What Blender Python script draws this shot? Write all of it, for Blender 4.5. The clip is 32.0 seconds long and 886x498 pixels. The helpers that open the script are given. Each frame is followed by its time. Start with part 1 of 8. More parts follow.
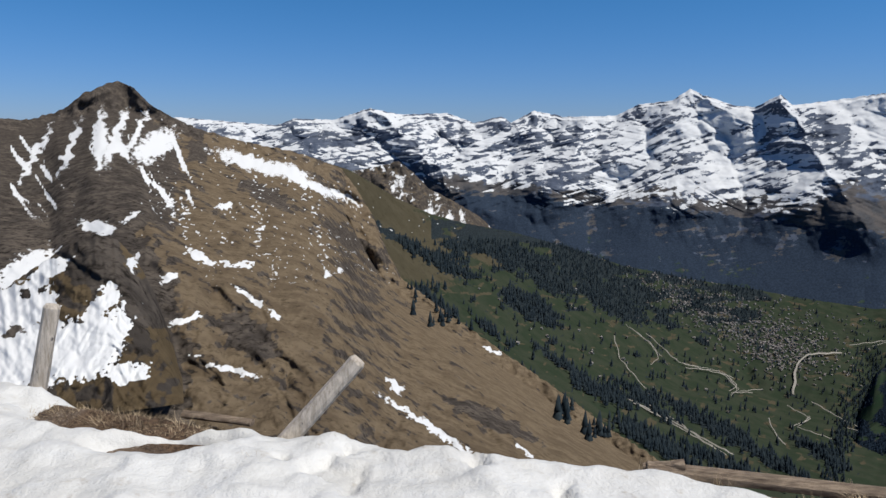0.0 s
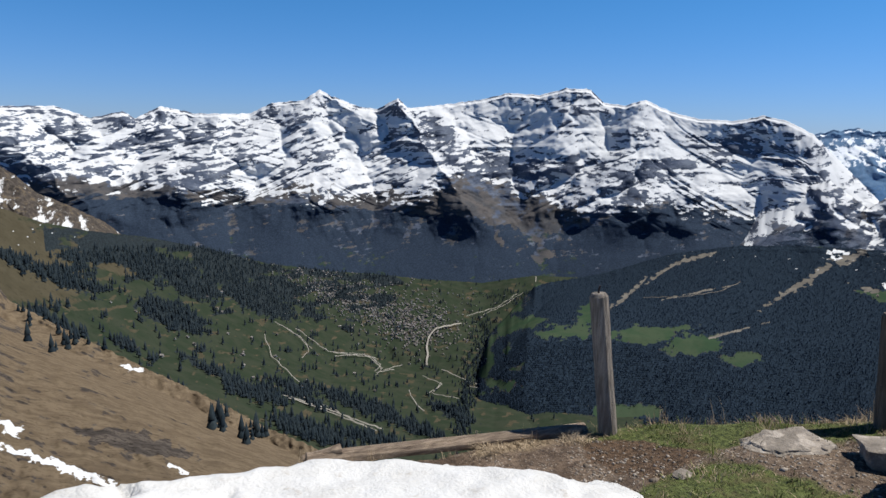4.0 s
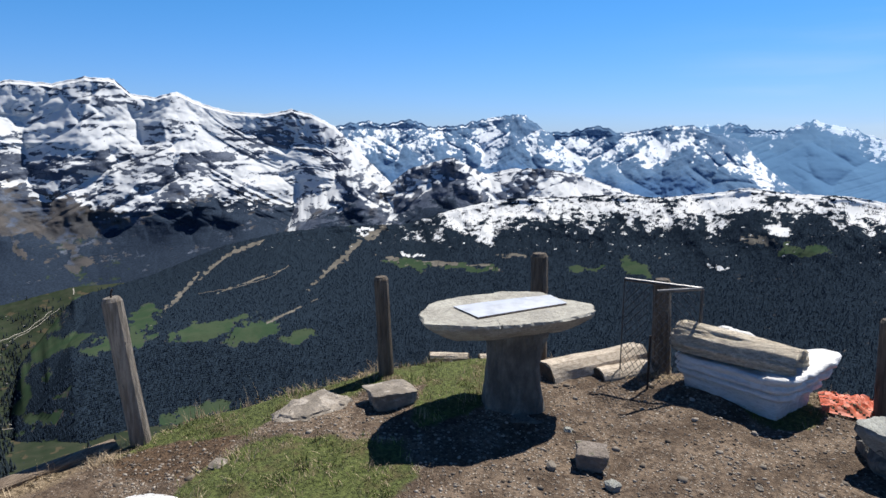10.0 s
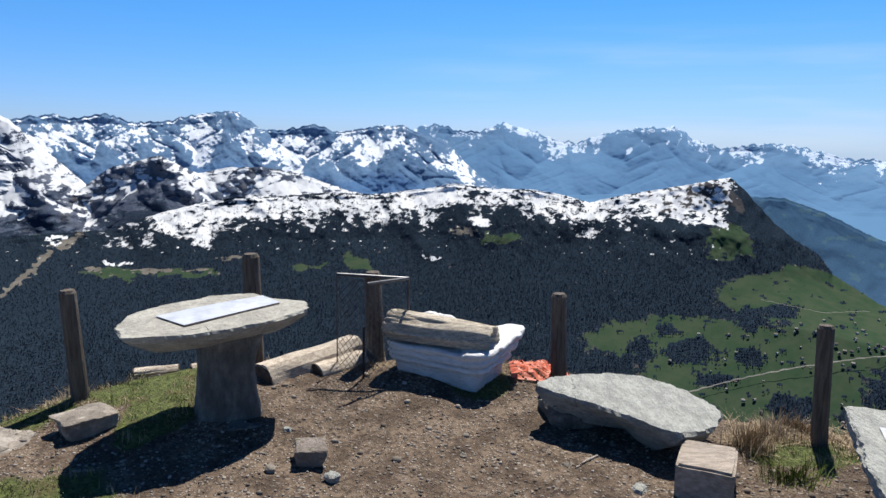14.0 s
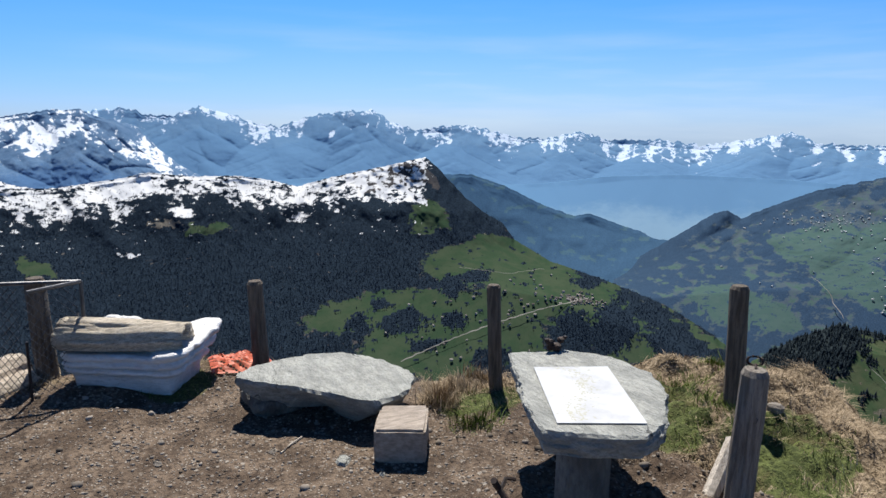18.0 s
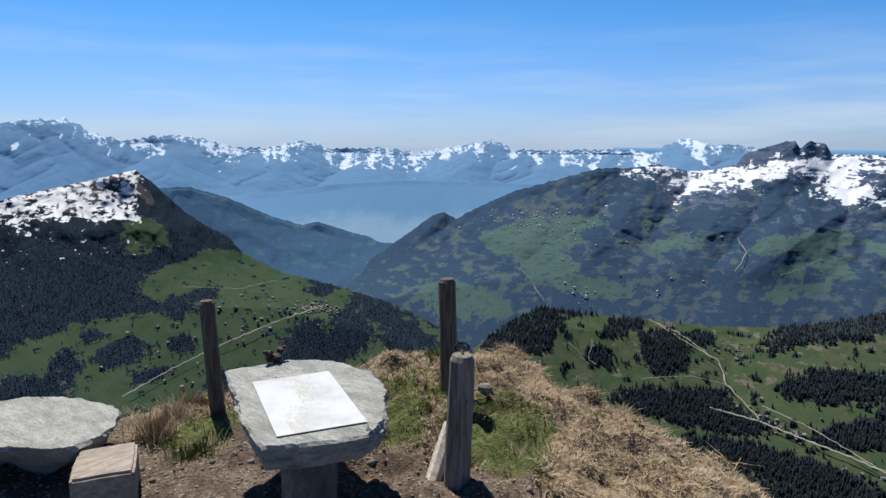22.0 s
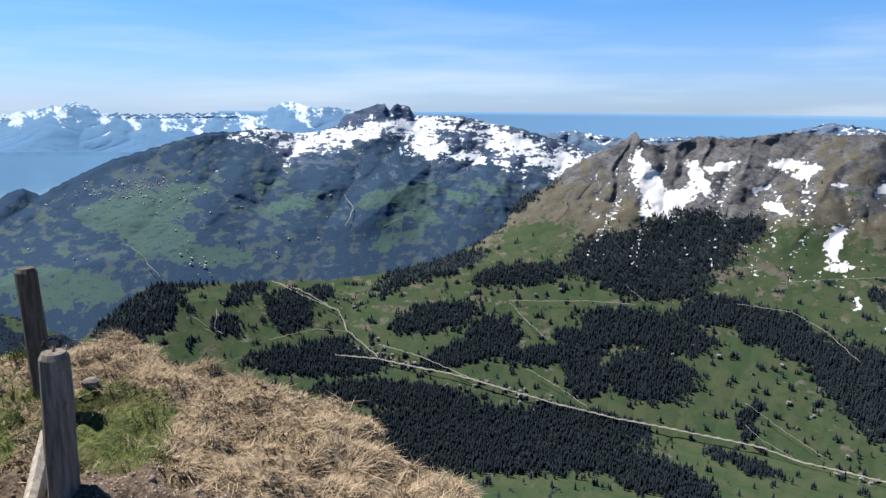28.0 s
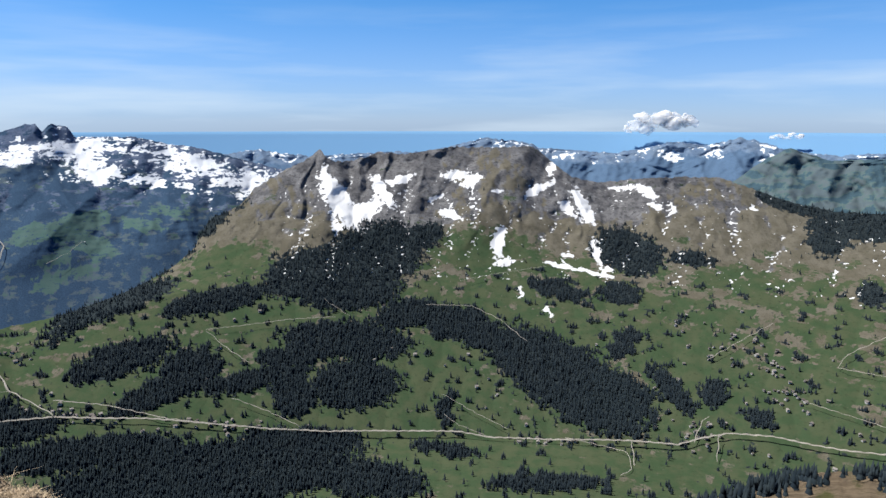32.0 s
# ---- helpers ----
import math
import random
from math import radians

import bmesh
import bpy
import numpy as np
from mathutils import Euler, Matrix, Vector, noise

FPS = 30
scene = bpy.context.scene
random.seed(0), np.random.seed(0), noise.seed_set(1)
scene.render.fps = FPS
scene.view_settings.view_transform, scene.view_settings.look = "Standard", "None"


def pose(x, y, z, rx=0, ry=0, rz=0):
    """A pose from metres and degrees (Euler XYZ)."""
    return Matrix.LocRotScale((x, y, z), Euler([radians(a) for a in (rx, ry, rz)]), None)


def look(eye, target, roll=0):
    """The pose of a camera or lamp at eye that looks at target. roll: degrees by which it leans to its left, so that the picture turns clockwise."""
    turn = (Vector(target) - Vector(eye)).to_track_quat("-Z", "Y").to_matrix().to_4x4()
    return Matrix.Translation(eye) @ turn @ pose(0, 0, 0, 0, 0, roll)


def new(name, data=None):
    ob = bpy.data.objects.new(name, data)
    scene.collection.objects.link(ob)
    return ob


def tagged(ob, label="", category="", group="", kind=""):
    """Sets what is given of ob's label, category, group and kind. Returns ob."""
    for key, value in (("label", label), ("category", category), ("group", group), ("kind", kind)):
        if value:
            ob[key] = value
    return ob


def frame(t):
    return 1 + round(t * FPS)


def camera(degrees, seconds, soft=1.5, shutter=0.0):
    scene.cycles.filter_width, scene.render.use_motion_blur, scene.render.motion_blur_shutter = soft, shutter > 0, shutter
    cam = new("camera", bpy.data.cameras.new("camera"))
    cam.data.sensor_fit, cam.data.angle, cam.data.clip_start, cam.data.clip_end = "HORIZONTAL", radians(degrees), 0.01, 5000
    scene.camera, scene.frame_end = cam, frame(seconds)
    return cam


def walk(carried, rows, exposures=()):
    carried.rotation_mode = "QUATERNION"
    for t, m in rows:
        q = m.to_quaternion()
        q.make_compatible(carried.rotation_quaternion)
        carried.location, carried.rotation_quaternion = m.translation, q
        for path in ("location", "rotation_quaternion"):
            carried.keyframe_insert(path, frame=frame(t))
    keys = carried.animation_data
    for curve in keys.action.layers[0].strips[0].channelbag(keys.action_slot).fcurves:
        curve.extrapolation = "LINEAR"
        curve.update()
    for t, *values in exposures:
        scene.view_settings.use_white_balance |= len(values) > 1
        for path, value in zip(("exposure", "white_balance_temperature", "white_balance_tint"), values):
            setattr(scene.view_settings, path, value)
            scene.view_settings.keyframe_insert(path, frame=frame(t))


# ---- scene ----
cam = camera(65.75, 32.0)
PATH = [
    (0.0, pose(-0.070, 0.195, 1.629, 80.31, -0.39, 0.00)),
    (0.5, pose(-0.079, 0.218, 1.624, 80.73, -1.12, -3.88)),
    (1.0, pose(-0.082, 0.238, 1.620, 81.27, -1.51, -8.71)),
    (1.5, pose(-0.083, 0.248, 1.616, 81.65, -1.47, -13.32)),
    (2.0, pose(-0.078, 0.239, 1.621, 81.75, -1.41, -16.91)),
    (2.5, pose(-0.069, 0.222, 1.621, 81.72, -1.12, -19.96)),
    (3.0, pose(-0.066, 0.216, 1.622, 81.36, -1.06, -23.23)),
    (3.5, pose(-0.067, 0.217, 1.624, 80.86, -1.01, -26.49)),
    (5.5, pose(-0.045, 0.170, 1.630, 80.71, -1.01, -37.48)),
    (6.0, pose(-0.020, 0.150, 1.625, 80.85, -0.49, -40.45)),
    (6.5, pose(0.007, 0.129, 1.622, 80.86, 0.01, -43.41)),
    (7.0, pose(0.036, 0.116, 1.618, 80.91, 0.24, -46.65)),
    (7.5, pose(0.054, 0.106, 1.615, 80.62, -0.09, -50.17)),
    (8.0, pose(0.061, 0.087, 1.618, 80.22, -0.15, -53.26)),
    (8.5, pose(0.065, 0.065, 1.621, 80.11, -0.61, -55.78)),
    (9.0, pose(0.061, 0.073, 1.619, 80.14, -0.68, -59.01)),
    (9.5, pose(0.067, 0.077, 1.618, 80.38, -0.49, -62.95)),
    (10.0, pose(0.069, 0.079, 1.619, 80.49, -0.52, -66.32)),
    (10.5, pose(0.067, 0.068, 1.619, 80.51, -0.83, -69.63)),
    (11.0, pose(0.069, 0.058, 1.620, 80.49, -1.04, -72.31)),
    (11.5, pose(0.071, 0.058, 1.621, 80.55, -1.53, -75.06)),
    (12.0, pose(0.071, 0.059, 1.620, 80.65, -1.49, -78.03)),
    (12.5, pose(0.071, 0.065, 1.617, 80.79, -1.58, -81.74)),
    (13.0, pose(0.075, 0.062, 1.617, 80.91, -1.58, -85.09)),
    (13.5, pose(0.075, 0.033, 1.619, 80.98, -1.70, -87.54)),
    (14.0, pose(0.076, 0.009, 1.618, 80.70, -1.21, -89.39)),
    (14.5, pose(0.082, -0.009, 1.613, 79.78, -0.74, -92.01)),
    (16.5, pose(0.072, -0.114, 1.611, 77.85, -0.51, -103.64)),
    (17.0, pose(0.071, -0.114, 1.612, 78.58, -0.74, -106.25)),
    (17.5, pose(0.059, -0.108, 1.617, 79.27, -0.85, -110.38)),
    (18.0, pose(0.058, -0.109, 1.616, 79.77, -0.65, -113.54)),
    (18.5, pose(0.058, -0.120, 1.617, 79.94, -0.95, -116.22)),
    (19.0, pose(0.060, -0.131, 1.618, 80.14, -0.86, -118.84)),
    (19.5, pose(0.057, -0.131, 1.618, 80.39, -1.02, -122.53)),
    (20.0, pose(0.058, -0.128, 1.617, 80.55, -1.21, -126.09)),
    (20.5, pose(0.060, -0.119, 1.620, 80.74, -1.47, -129.52)),
    (21.0, pose(0.055, -0.137, 1.615, 80.99, -1.27, -132.98)),
    (21.5, pose(0.061, -0.177, 1.604, 81.03, -1.13, -134.88)),
    (22.0, pose(0.053, -0.207, 1.593, 80.69, -0.27, -136.17)),
    (22.5, pose(0.052, -0.222, 1.587, 80.66, -0.14, -138.67)),
    (23.0, pose(0.043, -0.239, 1.583, 80.89, -0.12, -141.29)),
    (23.5, pose(0.041, -0.258, 1.581, 81.62, -0.11, -143.60)),
    (24.0, pose(0.038, -0.281, 1.573, 81.94, 0.03, -145.86)),
    (24.5, pose(0.047, -0.305, 1.564, 82.05, -0.34, -148.12)),
    (25.0, pose(0.056, -0.318, 1.561, 81.14, -0.34, -150.91)),
    (25.5, pose(0.063, -0.320, 1.558, 79.73, -0.24, -153.62)),
    (27.5, pose(0.017, -0.238, 1.597, 78.14, -0.39, -165.15)),
    (28.0, pose(-0.003, -0.218, 1.606, 77.88, -0.39, -167.85)),
    (28.5, pose(-0.013, -0.206, 1.613, 78.09, -0.40, -170.61)),
    (29.0, pose(-0.018, -0.199, 1.617, 78.03, -0.56, -173.50)),
    (29.5, pose(-0.020, -0.189, 1.620, 78.30, -0.79, -177.44)),
    (30.0, pose(-0.022, -0.171, 1.627, 78.33, -0.66, -181.72)),
    (30.5, pose(-0.035, -0.149, 1.639, 78.73, -0.55, -184.60)),
    (31.0, pose(-0.057, -0.123, 1.648, 79.43, -0.31, -187.26)),
    (31.5, pose(-0.080, -0.100, 1.662, 79.56, -0.16, -190.37)),
    (32.0, pose(-0.103, -0.077, 1.675, 79.45, -0.03, -193.45)),
]
walk(cam, PATH, exposures=[(0.0, 0.04), (1.0, 0.2), (3.5, 0.32), (6.0, 0.42), (9.0, 0.55), (13.0, 0.62), (19.0, 0.6), (21.0, 0.52), (24.0, 0.4), (25.5, 0.46), (28.0, 0.76), (30.0, 0.69), (32.0, 0.67)])

# ---- daylight ----
SUN_AZ, SUN_EL = 108.0, 58.0
EYE = Vector((0.0, 0.0, 1.61))


def bearing(az, el=0.0):
    """Unit vector towards a compass bearing, clockwise from +y, at an elevation."""
    a, e = radians(az), radians(el)
    return Vector((math.sin(a) * math.cos(e), math.cos(a) * math.cos(e), math.sin(e)))


world = bpy.data.worlds.new("sky")
scene.world = world
world.use_nodes = True
wn, wl = world.node_tree.nodes, world.node_tree.links
wn.clear()
sky = wn.new("ShaderNodeTexSky")
sky.sky_type = "NISHITA"
sky.sun_disc = False
sky.sun_elevation, sky.sun_rotation = radians(SUN_EL), radians(SUN_AZ)
sky.altitude, sky.air_density, sky.dust_density, sky.ozone_density = 900.0, 1.0, 0.2, 2.5
# thin cirrus veils low over the west
coord = wn.new("ShaderNodeTexCoord")
stretch = wn.new("ShaderNodeMapping")
stretch.inputs["Scale"].default_value = (1.3, 1.3, 13.0)
stretch.inputs["Rotation"].default_value = (0.05, -0.04, 0.0)
wisp = wn.new("ShaderNodeTexNoise")
wisp.inputs["Scale"].default_value, wisp.inputs["Detail"].default_value = 2.2, 5.0
wisp_ramp = wn.new("ShaderNodeMapRange")
for k, v in (("From Min", 0.46), ("From Max", 0.74), ("To Min", 0.14), ("To Max", 0.6)):
    wisp_ramp.inputs[k].default_value = v
split = wn.new("ShaderNodeSeparateXYZ")
height = wn.new("ShaderNodeMapRange")
height.interpolation_type = "SMOOTHSTEP"
for k, v in (("From Min", 0.03), ("From Max", 0.2), ("To Min", 1.0), ("To Max", 0.0)):
    height.inputs[k].default_value = v
west = wn.new("ShaderNodeMapRange")
west.interpolation_type = "SMOOTHSTEP"
for k, v in (("From Min", 0.25), ("From Max", -0.35)):
    west.inputs[k].default_value = v
veil, veil2 = wn.new("ShaderNodeMath"), wn.new("ShaderNodeMath")
veil.operation = veil2.operation = "MULTIPLY"
tint = wn.new("ShaderNodeMix")
tint.data_type = "RGBA"
tint.inputs["B"].default_value = (7.2, 8.6, 10.0, 1)
back = wn.new("ShaderNodeBackground")
back.inputs["Strength"].default_value = 0.062
wout = wn.new("ShaderNodeOutputWorld")
wl.new(coord.outputs["Generated"], stretch.inputs["Vector"])
wl.new(stretch.outputs["Vector"], wisp.inputs["Vector"])
wl.new(wisp.outputs["Fac"], wisp_ramp.inputs["Value"])
wl.new(coord.outputs["Generated"], split.inputs["Vector"])
wl.new(split.outputs["Z"], height.inputs["Value"])
wl.new(split.outputs["Y"], west.inputs["Value"])
wl.new(wisp_ramp.outputs["Result"], veil.inputs[0])
wl.new(height.outputs["Result"], veil.inputs[1])
wl.new(veil.outputs["Value"], veil2.inputs[0])
wl.new(west.outputs["Result"], veil2.inputs[1])
wl.new(veil2.outputs["Value"], tint.inputs["Factor"])
blue = wn.new("ShaderNodeMix")
blue.data_type, blue.blend_type = "RGBA", "MULTIPLY"
blue.inputs["Factor"].default_value = 1.0
low_high = wn.new("ShaderNodeMix")
low_high.data_type = "RGBA"
low_high.inputs["A"].default_value = (0.55, 0.78, 1.42, 1)
low_high.inputs["B"].default_value = (0.36, 0.9, 1.4, 1)
rise = wn.new("ShaderNodeMapRange")
rise.interpolation_type = "SMOOTHSTEP"
for k, v in (("From Min", -0.02), ("From Max", 0.22)):
    rise.inputs[k].default_value = v
wl.new(split.outputs["Z"], rise.inputs["Value"])
wl.new(rise.outputs["Result"], low_high.inputs["Factor"])
zenith = wn.new("ShaderNodeMix")
zenith.data_type = "RGBA"
zenith.inputs["B"].default_value = (0.17, 0.4, 0.66, 1)
deep = wn.new("ShaderNodeMapRange")
deep.interpolation_type = "SMOOTHSTEP"
for k, v in (("From Min", 0.27), ("From Max", 0.62)):
    deep.inputs[k].default_value = v
wl.new(split.outputs["Z"], deep.inputs["Value"])
wl.new(deep.outputs["Result"], zenith.inputs["Factor"])
wl.new(low_high.outputs["Result"], zenith.inputs["A"])
wl.new(zenith.outputs["Result"], blue.inputs["B"])
wl.new(sky.outputs["Color"], blue.inputs["A"])
wl.new(blue.outputs["Result"], tint.inputs["A"])
wl.new(tint.outputs["Result"], back.inputs["Color"])
wl.new(back.outputs["Background"], wout.inputs["Surface"])

sun_data = bpy.data.lights.new("sun", "SUN")
sun_data.energy, sun_data.angle, sun_data.color = 5.0, radians(0.53), (1.0, 0.955, 0.87)
sun = new("sun", sun_data)
sun.matrix_world = look(bearing(SUN_AZ, SUN_EL) * 50, (0, 0, 0))

# ---- materials ----
def nodes_of(name):
    m = bpy.data.materials.new(name)
    m.use_nodes = True
    t = m.node_tree
    b = t.nodes["Principled BSDF"]
    return m, t, b


def nd(t, kind, **kw):
    n = t.nodes.new(kind)
    for k, v in kw.items():
        n.inputs[k].default_value = v
    return n


def rgba(c):
    return (c[0], c[1], c[2], 1.0)


def shade(c, k=0.62):
    return tuple(v * k for v in c)


def mix(t, fac, a, b):
    """Mix two colours or colour sockets; returns the result socket."""
    n = t.nodes.new("ShaderNodeMix")
    n.data_type = "RGBA"
    for key, v in (("Factor", fac), ("A", a), ("B", b)):
        if isinstance(v, (int, float)):
            n.inputs[key].default_value = v
        elif isinstance(v, tuple):
            n.inputs[key].default_value = rgba(v)
        else:
            t.links.new(v, n.inputs[key])
    return n.outputs["Result"]


def span(t, value, lo, hi, to0=0.0, to1=1.0):
    n = t.nodes.new("ShaderNodeMapRange")
    n.interpolation_type = "SMOOTHSTEP"
    t.links.new(value, n.inputs["Value"])
    for k, v in (("From Min", lo), ("From Max", hi), ("To Min", to0), ("To Max", to1)):
        n.inputs[k].default_value = v
    return n.outputs["Result"]


def maths(t, op, a, b):
    n = t.nodes.new("ShaderNodeMath")
    n.operation = op
    for i, v in ((0, a), (1, b)):
        if isinstance(v, (int, float)):
            n.inputs[i].default_value = v
        else:
            t.links.new(v, n.inputs[i])
    return n.outputs["Value"]


def noise_of(t, scale, detail=4.0, rough=0.55, vector=None, squash=None, dip=0.0):
    if vector is None:
        vector = t.nodes.new("ShaderNodeTexCoord").outputs["Object"]
    if squash:
        mp = t.nodes.new("ShaderNodeMapping")
        if dip:
            mp.vector_type = "TEXTURE"
            mp.inputs["Scale"].default_value = tuple(1 / v for v in squash)
            mp.inputs["Rotation"].default_value = (0.0, -dip, 0.0)
        else:
            mp.inputs["Scale"].default_value = squash
        t.links.new(vector, mp.inputs["Vector"])
        vector = mp.outputs["Vector"]
    n = nd(t, "ShaderNodeTexNoise", Scale=scale, Detail=detail, Roughness=rough)
    t.links.new(vector, n.inputs["Vector"])
    return n.outputs["Fac"]


def bump(t, b, height, strength, distance):
    n = nd(t, "ShaderNodeBump", Strength=strength, Distance=distance)
    t.links.new(height, n.inputs["Height"])
    t.links.new(n.outputs["Normal"], b.inputs["Normal"])


def surface(name, light, dark, scale, rough=0.85, relief=0.004, squash=None, spot=None, fine=6.0, depth=0.6, metal=0.0, cracks=0.0):
    """A mottled surface: two colours at a coarse and a fine scale, spots of a third, thin cracks, and relief."""
    light, dark = shade(light), shade(dark)
    m, t, b = nodes_of(name)
    n1, n2 = noise_of(t, scale, 5, 0.6, squash=squash), noise_of(t, scale * fine, 4, 0.65, squash=squash)
    c = mix(t, span(t, n1, 0.35, 0.65), dark, light)
    c = mix(t, span(t, n2, 0.4, 0.72, 0, 0.55), c, tuple(v * 0.55 for v in dark))
    if spot:
        n3 = noise_of(t, scale * 2.3, 3, 0.5)
        c = mix(t, span(t, n3, 0.56, 0.68), c, spot)
    high = maths(t, "ADD", n1, maths(t, "MULTIPLY", n2, depth))
    if cracks:
        n4, n5 = noise_of(t, scale * 0.3, 3, 0.5, squash=(1, 3.0, 1)), noise_of(t, scale * 0.35, 2)
        line = maths(t, "ABSOLUTE", maths(t, "SUBTRACT", n4, 0.5), 0.0)
        gap = maths(t, "MULTIPLY", span(t, line, 0.001, 0.006, 1, 0), span(t, n5, 0.54, 0.62))
        c = mix(t, maths(t, "MULTIPLY", gap, cracks), c, tuple(v * 0.15 for v in dark))
        high = maths(t, "SUBTRACT", high, maths(t, "MULTIPLY", gap, 0.8))
    t.links.new(c, b.inputs["Base Color"])
    b.inputs["Roughness"].default_value, b.inputs["Metallic"].default_value = rough, metal
    bump(t, b, high, 0.9, relief)
    return m


def terrain(name, grain, rock, rock2, earth, earth2, green, green2, forest, snow, edge=0.5, speck=0.35, relief=0.06, band=0.0, squash=(0.1, 0.1, 1.0), patchy=0.8, dip=0.0, leafy=1.0):
    """Mountain ground. The mesh's cover attribute says where snow, forest, meadow and bare rock lie; fine noise frays their edges."""
    rock, rock2, earth, earth2, green, green2, forest = [shade(c, 0.66) for c in (rock, rock2, earth, earth2, green, green2, forest)]
    m, t, b = nodes_of(name)
    at = t.nodes.new("ShaderNodeAttribute")
    at.attribute_name = "cover"
    sp = t.nodes.new("ShaderNodeSeparateColor")
    t.links.new(at.outputs["Color"], sp.inputs["Color"])
    n1, n2, n3 = noise_of(t, grain, 8, 0.72), noise_of(t, grain * 0.22, 4, 0.6), noise_of(t, grain * 2.7, 3, 0.6)
    if band:
        lay = noise_of(t, grain * 1.2, 6, 0.65, squash=squash, dip=dip)
        n1 = maths(t, "ADD", maths(t, "MULTIPLY", n1, 1.5 * (1 - band)), maths(t, "MULTIPLY", lay, 1.5 * band))
        n1 = maths(t, "SUBTRACT", n1, 0.25)
    c_earth = mix(t, span(t, n2, 0.38, 0.62), earth, earth2)
    c_earth = mix(t, span(t, n1, 0.5, 0.7, 0, speck), c_earth, tuple(v * 0.35 for v in earth))
    c_rock = mix(t, span(t, n2, 0.36, 0.64), rock, rock2)
    c_rock = mix(t, span(t, n1, 0.47, 0.66, 0, min(1.0, speck * 1.5)), c_rock, tuple(v * 0.4 for v in rock2))
    c_green = mix(t, span(t, n2, 0.36, 0.64), green, green2)
    c_green = mix(t, span(t, n1, 0.54, 0.7, 0, speck), c_green, tuple(v * 0.45 for v in green))
    c_forest = mix(t, span(t, n3, 0.35, 0.65), tuple(v * (1 - 0.4 * leafy) for v in forest), tuple(v * (1 + 0.5 * leafy) for v in forest))

    def frayed(socket, k):
        return maths(t, "ADD", socket, maths(t, "MULTIPLY", maths(t, "SUBTRACT", n1, 0.5), k))

    c = mix(t, span(t, maths(t, "ADD", at.outputs["Alpha"], maths(t, "MULTIPLY", maths(t, "SUBTRACT", n2, 0.5), patchy)), 0.4, 0.6), c_earth, c_rock)
    lawn = span(t, frayed(sp.outputs["Blue"], edge * 1.2), 0.4, 0.6)
    c = mix(t, lawn, c, c_green)
    c = mix(t, span(t, frayed(sp.outputs["Green"], edge), 0.46, 0.54), c, c_forest)
    white = span(t, frayed(sp.outputs["Red"], edge * 0.9), 0.46, 0.54)
    c = mix(t, white, c, snow)
    t.links.new(c, b.inputs["Base Color"])
    b.inputs["Roughness"].default_value = 0.95
    b.inputs["Specular IOR Level"].default_value = 0.0
    if relief:
        bn = nd(t, "ShaderNodeBump", Distance=relief / grain)
        t.links.new(maths(t, "ADD", n1, maths(t, "MULTIPLY", n3, 0.4)), bn.inputs["Height"])
        t.links.new(maths(t, "SUBTRACT", 0.85, maths(t, "MULTIPLY", maths(t, "MAXIMUM", white, lawn), 0.65)), bn.inputs["Strength"])
        t.links.new(bn.outputs["Normal"], b.inputs["Normal"])
    return m


SNOW = (0.6, 0.615, 0.64)
M_RIDGE = terrain("alpine_turf_and_rock", 0.6, (0.165, 0.14, 0.12), (0.085, 0.074, 0.067), (0.245, 0.19, 0.13), (0.17, 0.13, 0.09), (0.09, 0.095, 0.04), (0.1, 0.095, 0.045), (0.028, 0.036, 0.028), SNOW, 1.3, 0.8, 0.5, 0.3, (0.6, 0.6, 1.5), 0.9, 0.4)
M_KNOB = terrain("dark_broken_rock", 0.3, (0.15, 0.13, 0.115), (0.075, 0.066, 0.06), (0.19, 0.145, 0.09), (0.14, 0.105, 0.065), (0.09, 0.095, 0.04), (0.1, 0.095, 0.045), (0.028, 0.036, 0.028), SNOW, 0.8, 0.7, 0.4)
# forest colours of valley and opposite side lifted and blued for airlight
M_SLOPE = terrain("valley_meadow", 0.1, (0.2, 0.18, 0.16), (0.12, 0.11, 0.1), (0.1, 0.088, 0.06), (0.085, 0.075, 0.05), (0.035, 0.05, 0.032), (0.05, 0.061, 0.042), (0.028, 0.037, 0.043), SNOW, 0.8, 0.5, 0.1)
M_OPP = terrain("opposite_meadow_and_scree", 0.09, (0.22, 0.222, 0.235), (0.125, 0.126, 0.136), (0.185, 0.172, 0.14), (0.145, 0.135, 0.105), (0.058, 0.094, 0.05), (0.086, 0.108, 0.062), (0.03, 0.04, 0.046), SNOW, 0.9, 0.5, 0.4, 0.4, (0.6, 0.6, 1.5), patchy=0.5, dip=0.3)
# forest colour is navy: shade and haze of the backlit ridge painted in
M_FORE = terrain("shade_blue_forest_ridge", 0.07, (0.11, 0.1, 0.1), (0.07, 0.072, 0.08), (0.24, 0.222, 0.195), (0.17, 0.158, 0.14), (0.047, 0.084, 0.049), (0.068, 0.097, 0.06), (0.021, 0.033, 0.05), SNOW, 1.3, 0.4, 0.1)
# haze painted into the massif's rock, earth and forest as a blue tint
M_MASSIF = terrain("haze_blue_glacier_massif", 0.05, (0.18, 0.21, 0.275), (0.1, 0.125, 0.185), (0.135, 0.127, 0.128), (0.092, 0.096, 0.108), (0.05, 0.078, 0.06), (0.05, 0.078, 0.06), (0.039, 0.057, 0.09), (0.565, 0.585, 0.615), 2.0, 0.5, 0.26, 0.62, (0.13, 0.13, 1.0), dip=0.14, leafy=0.4)
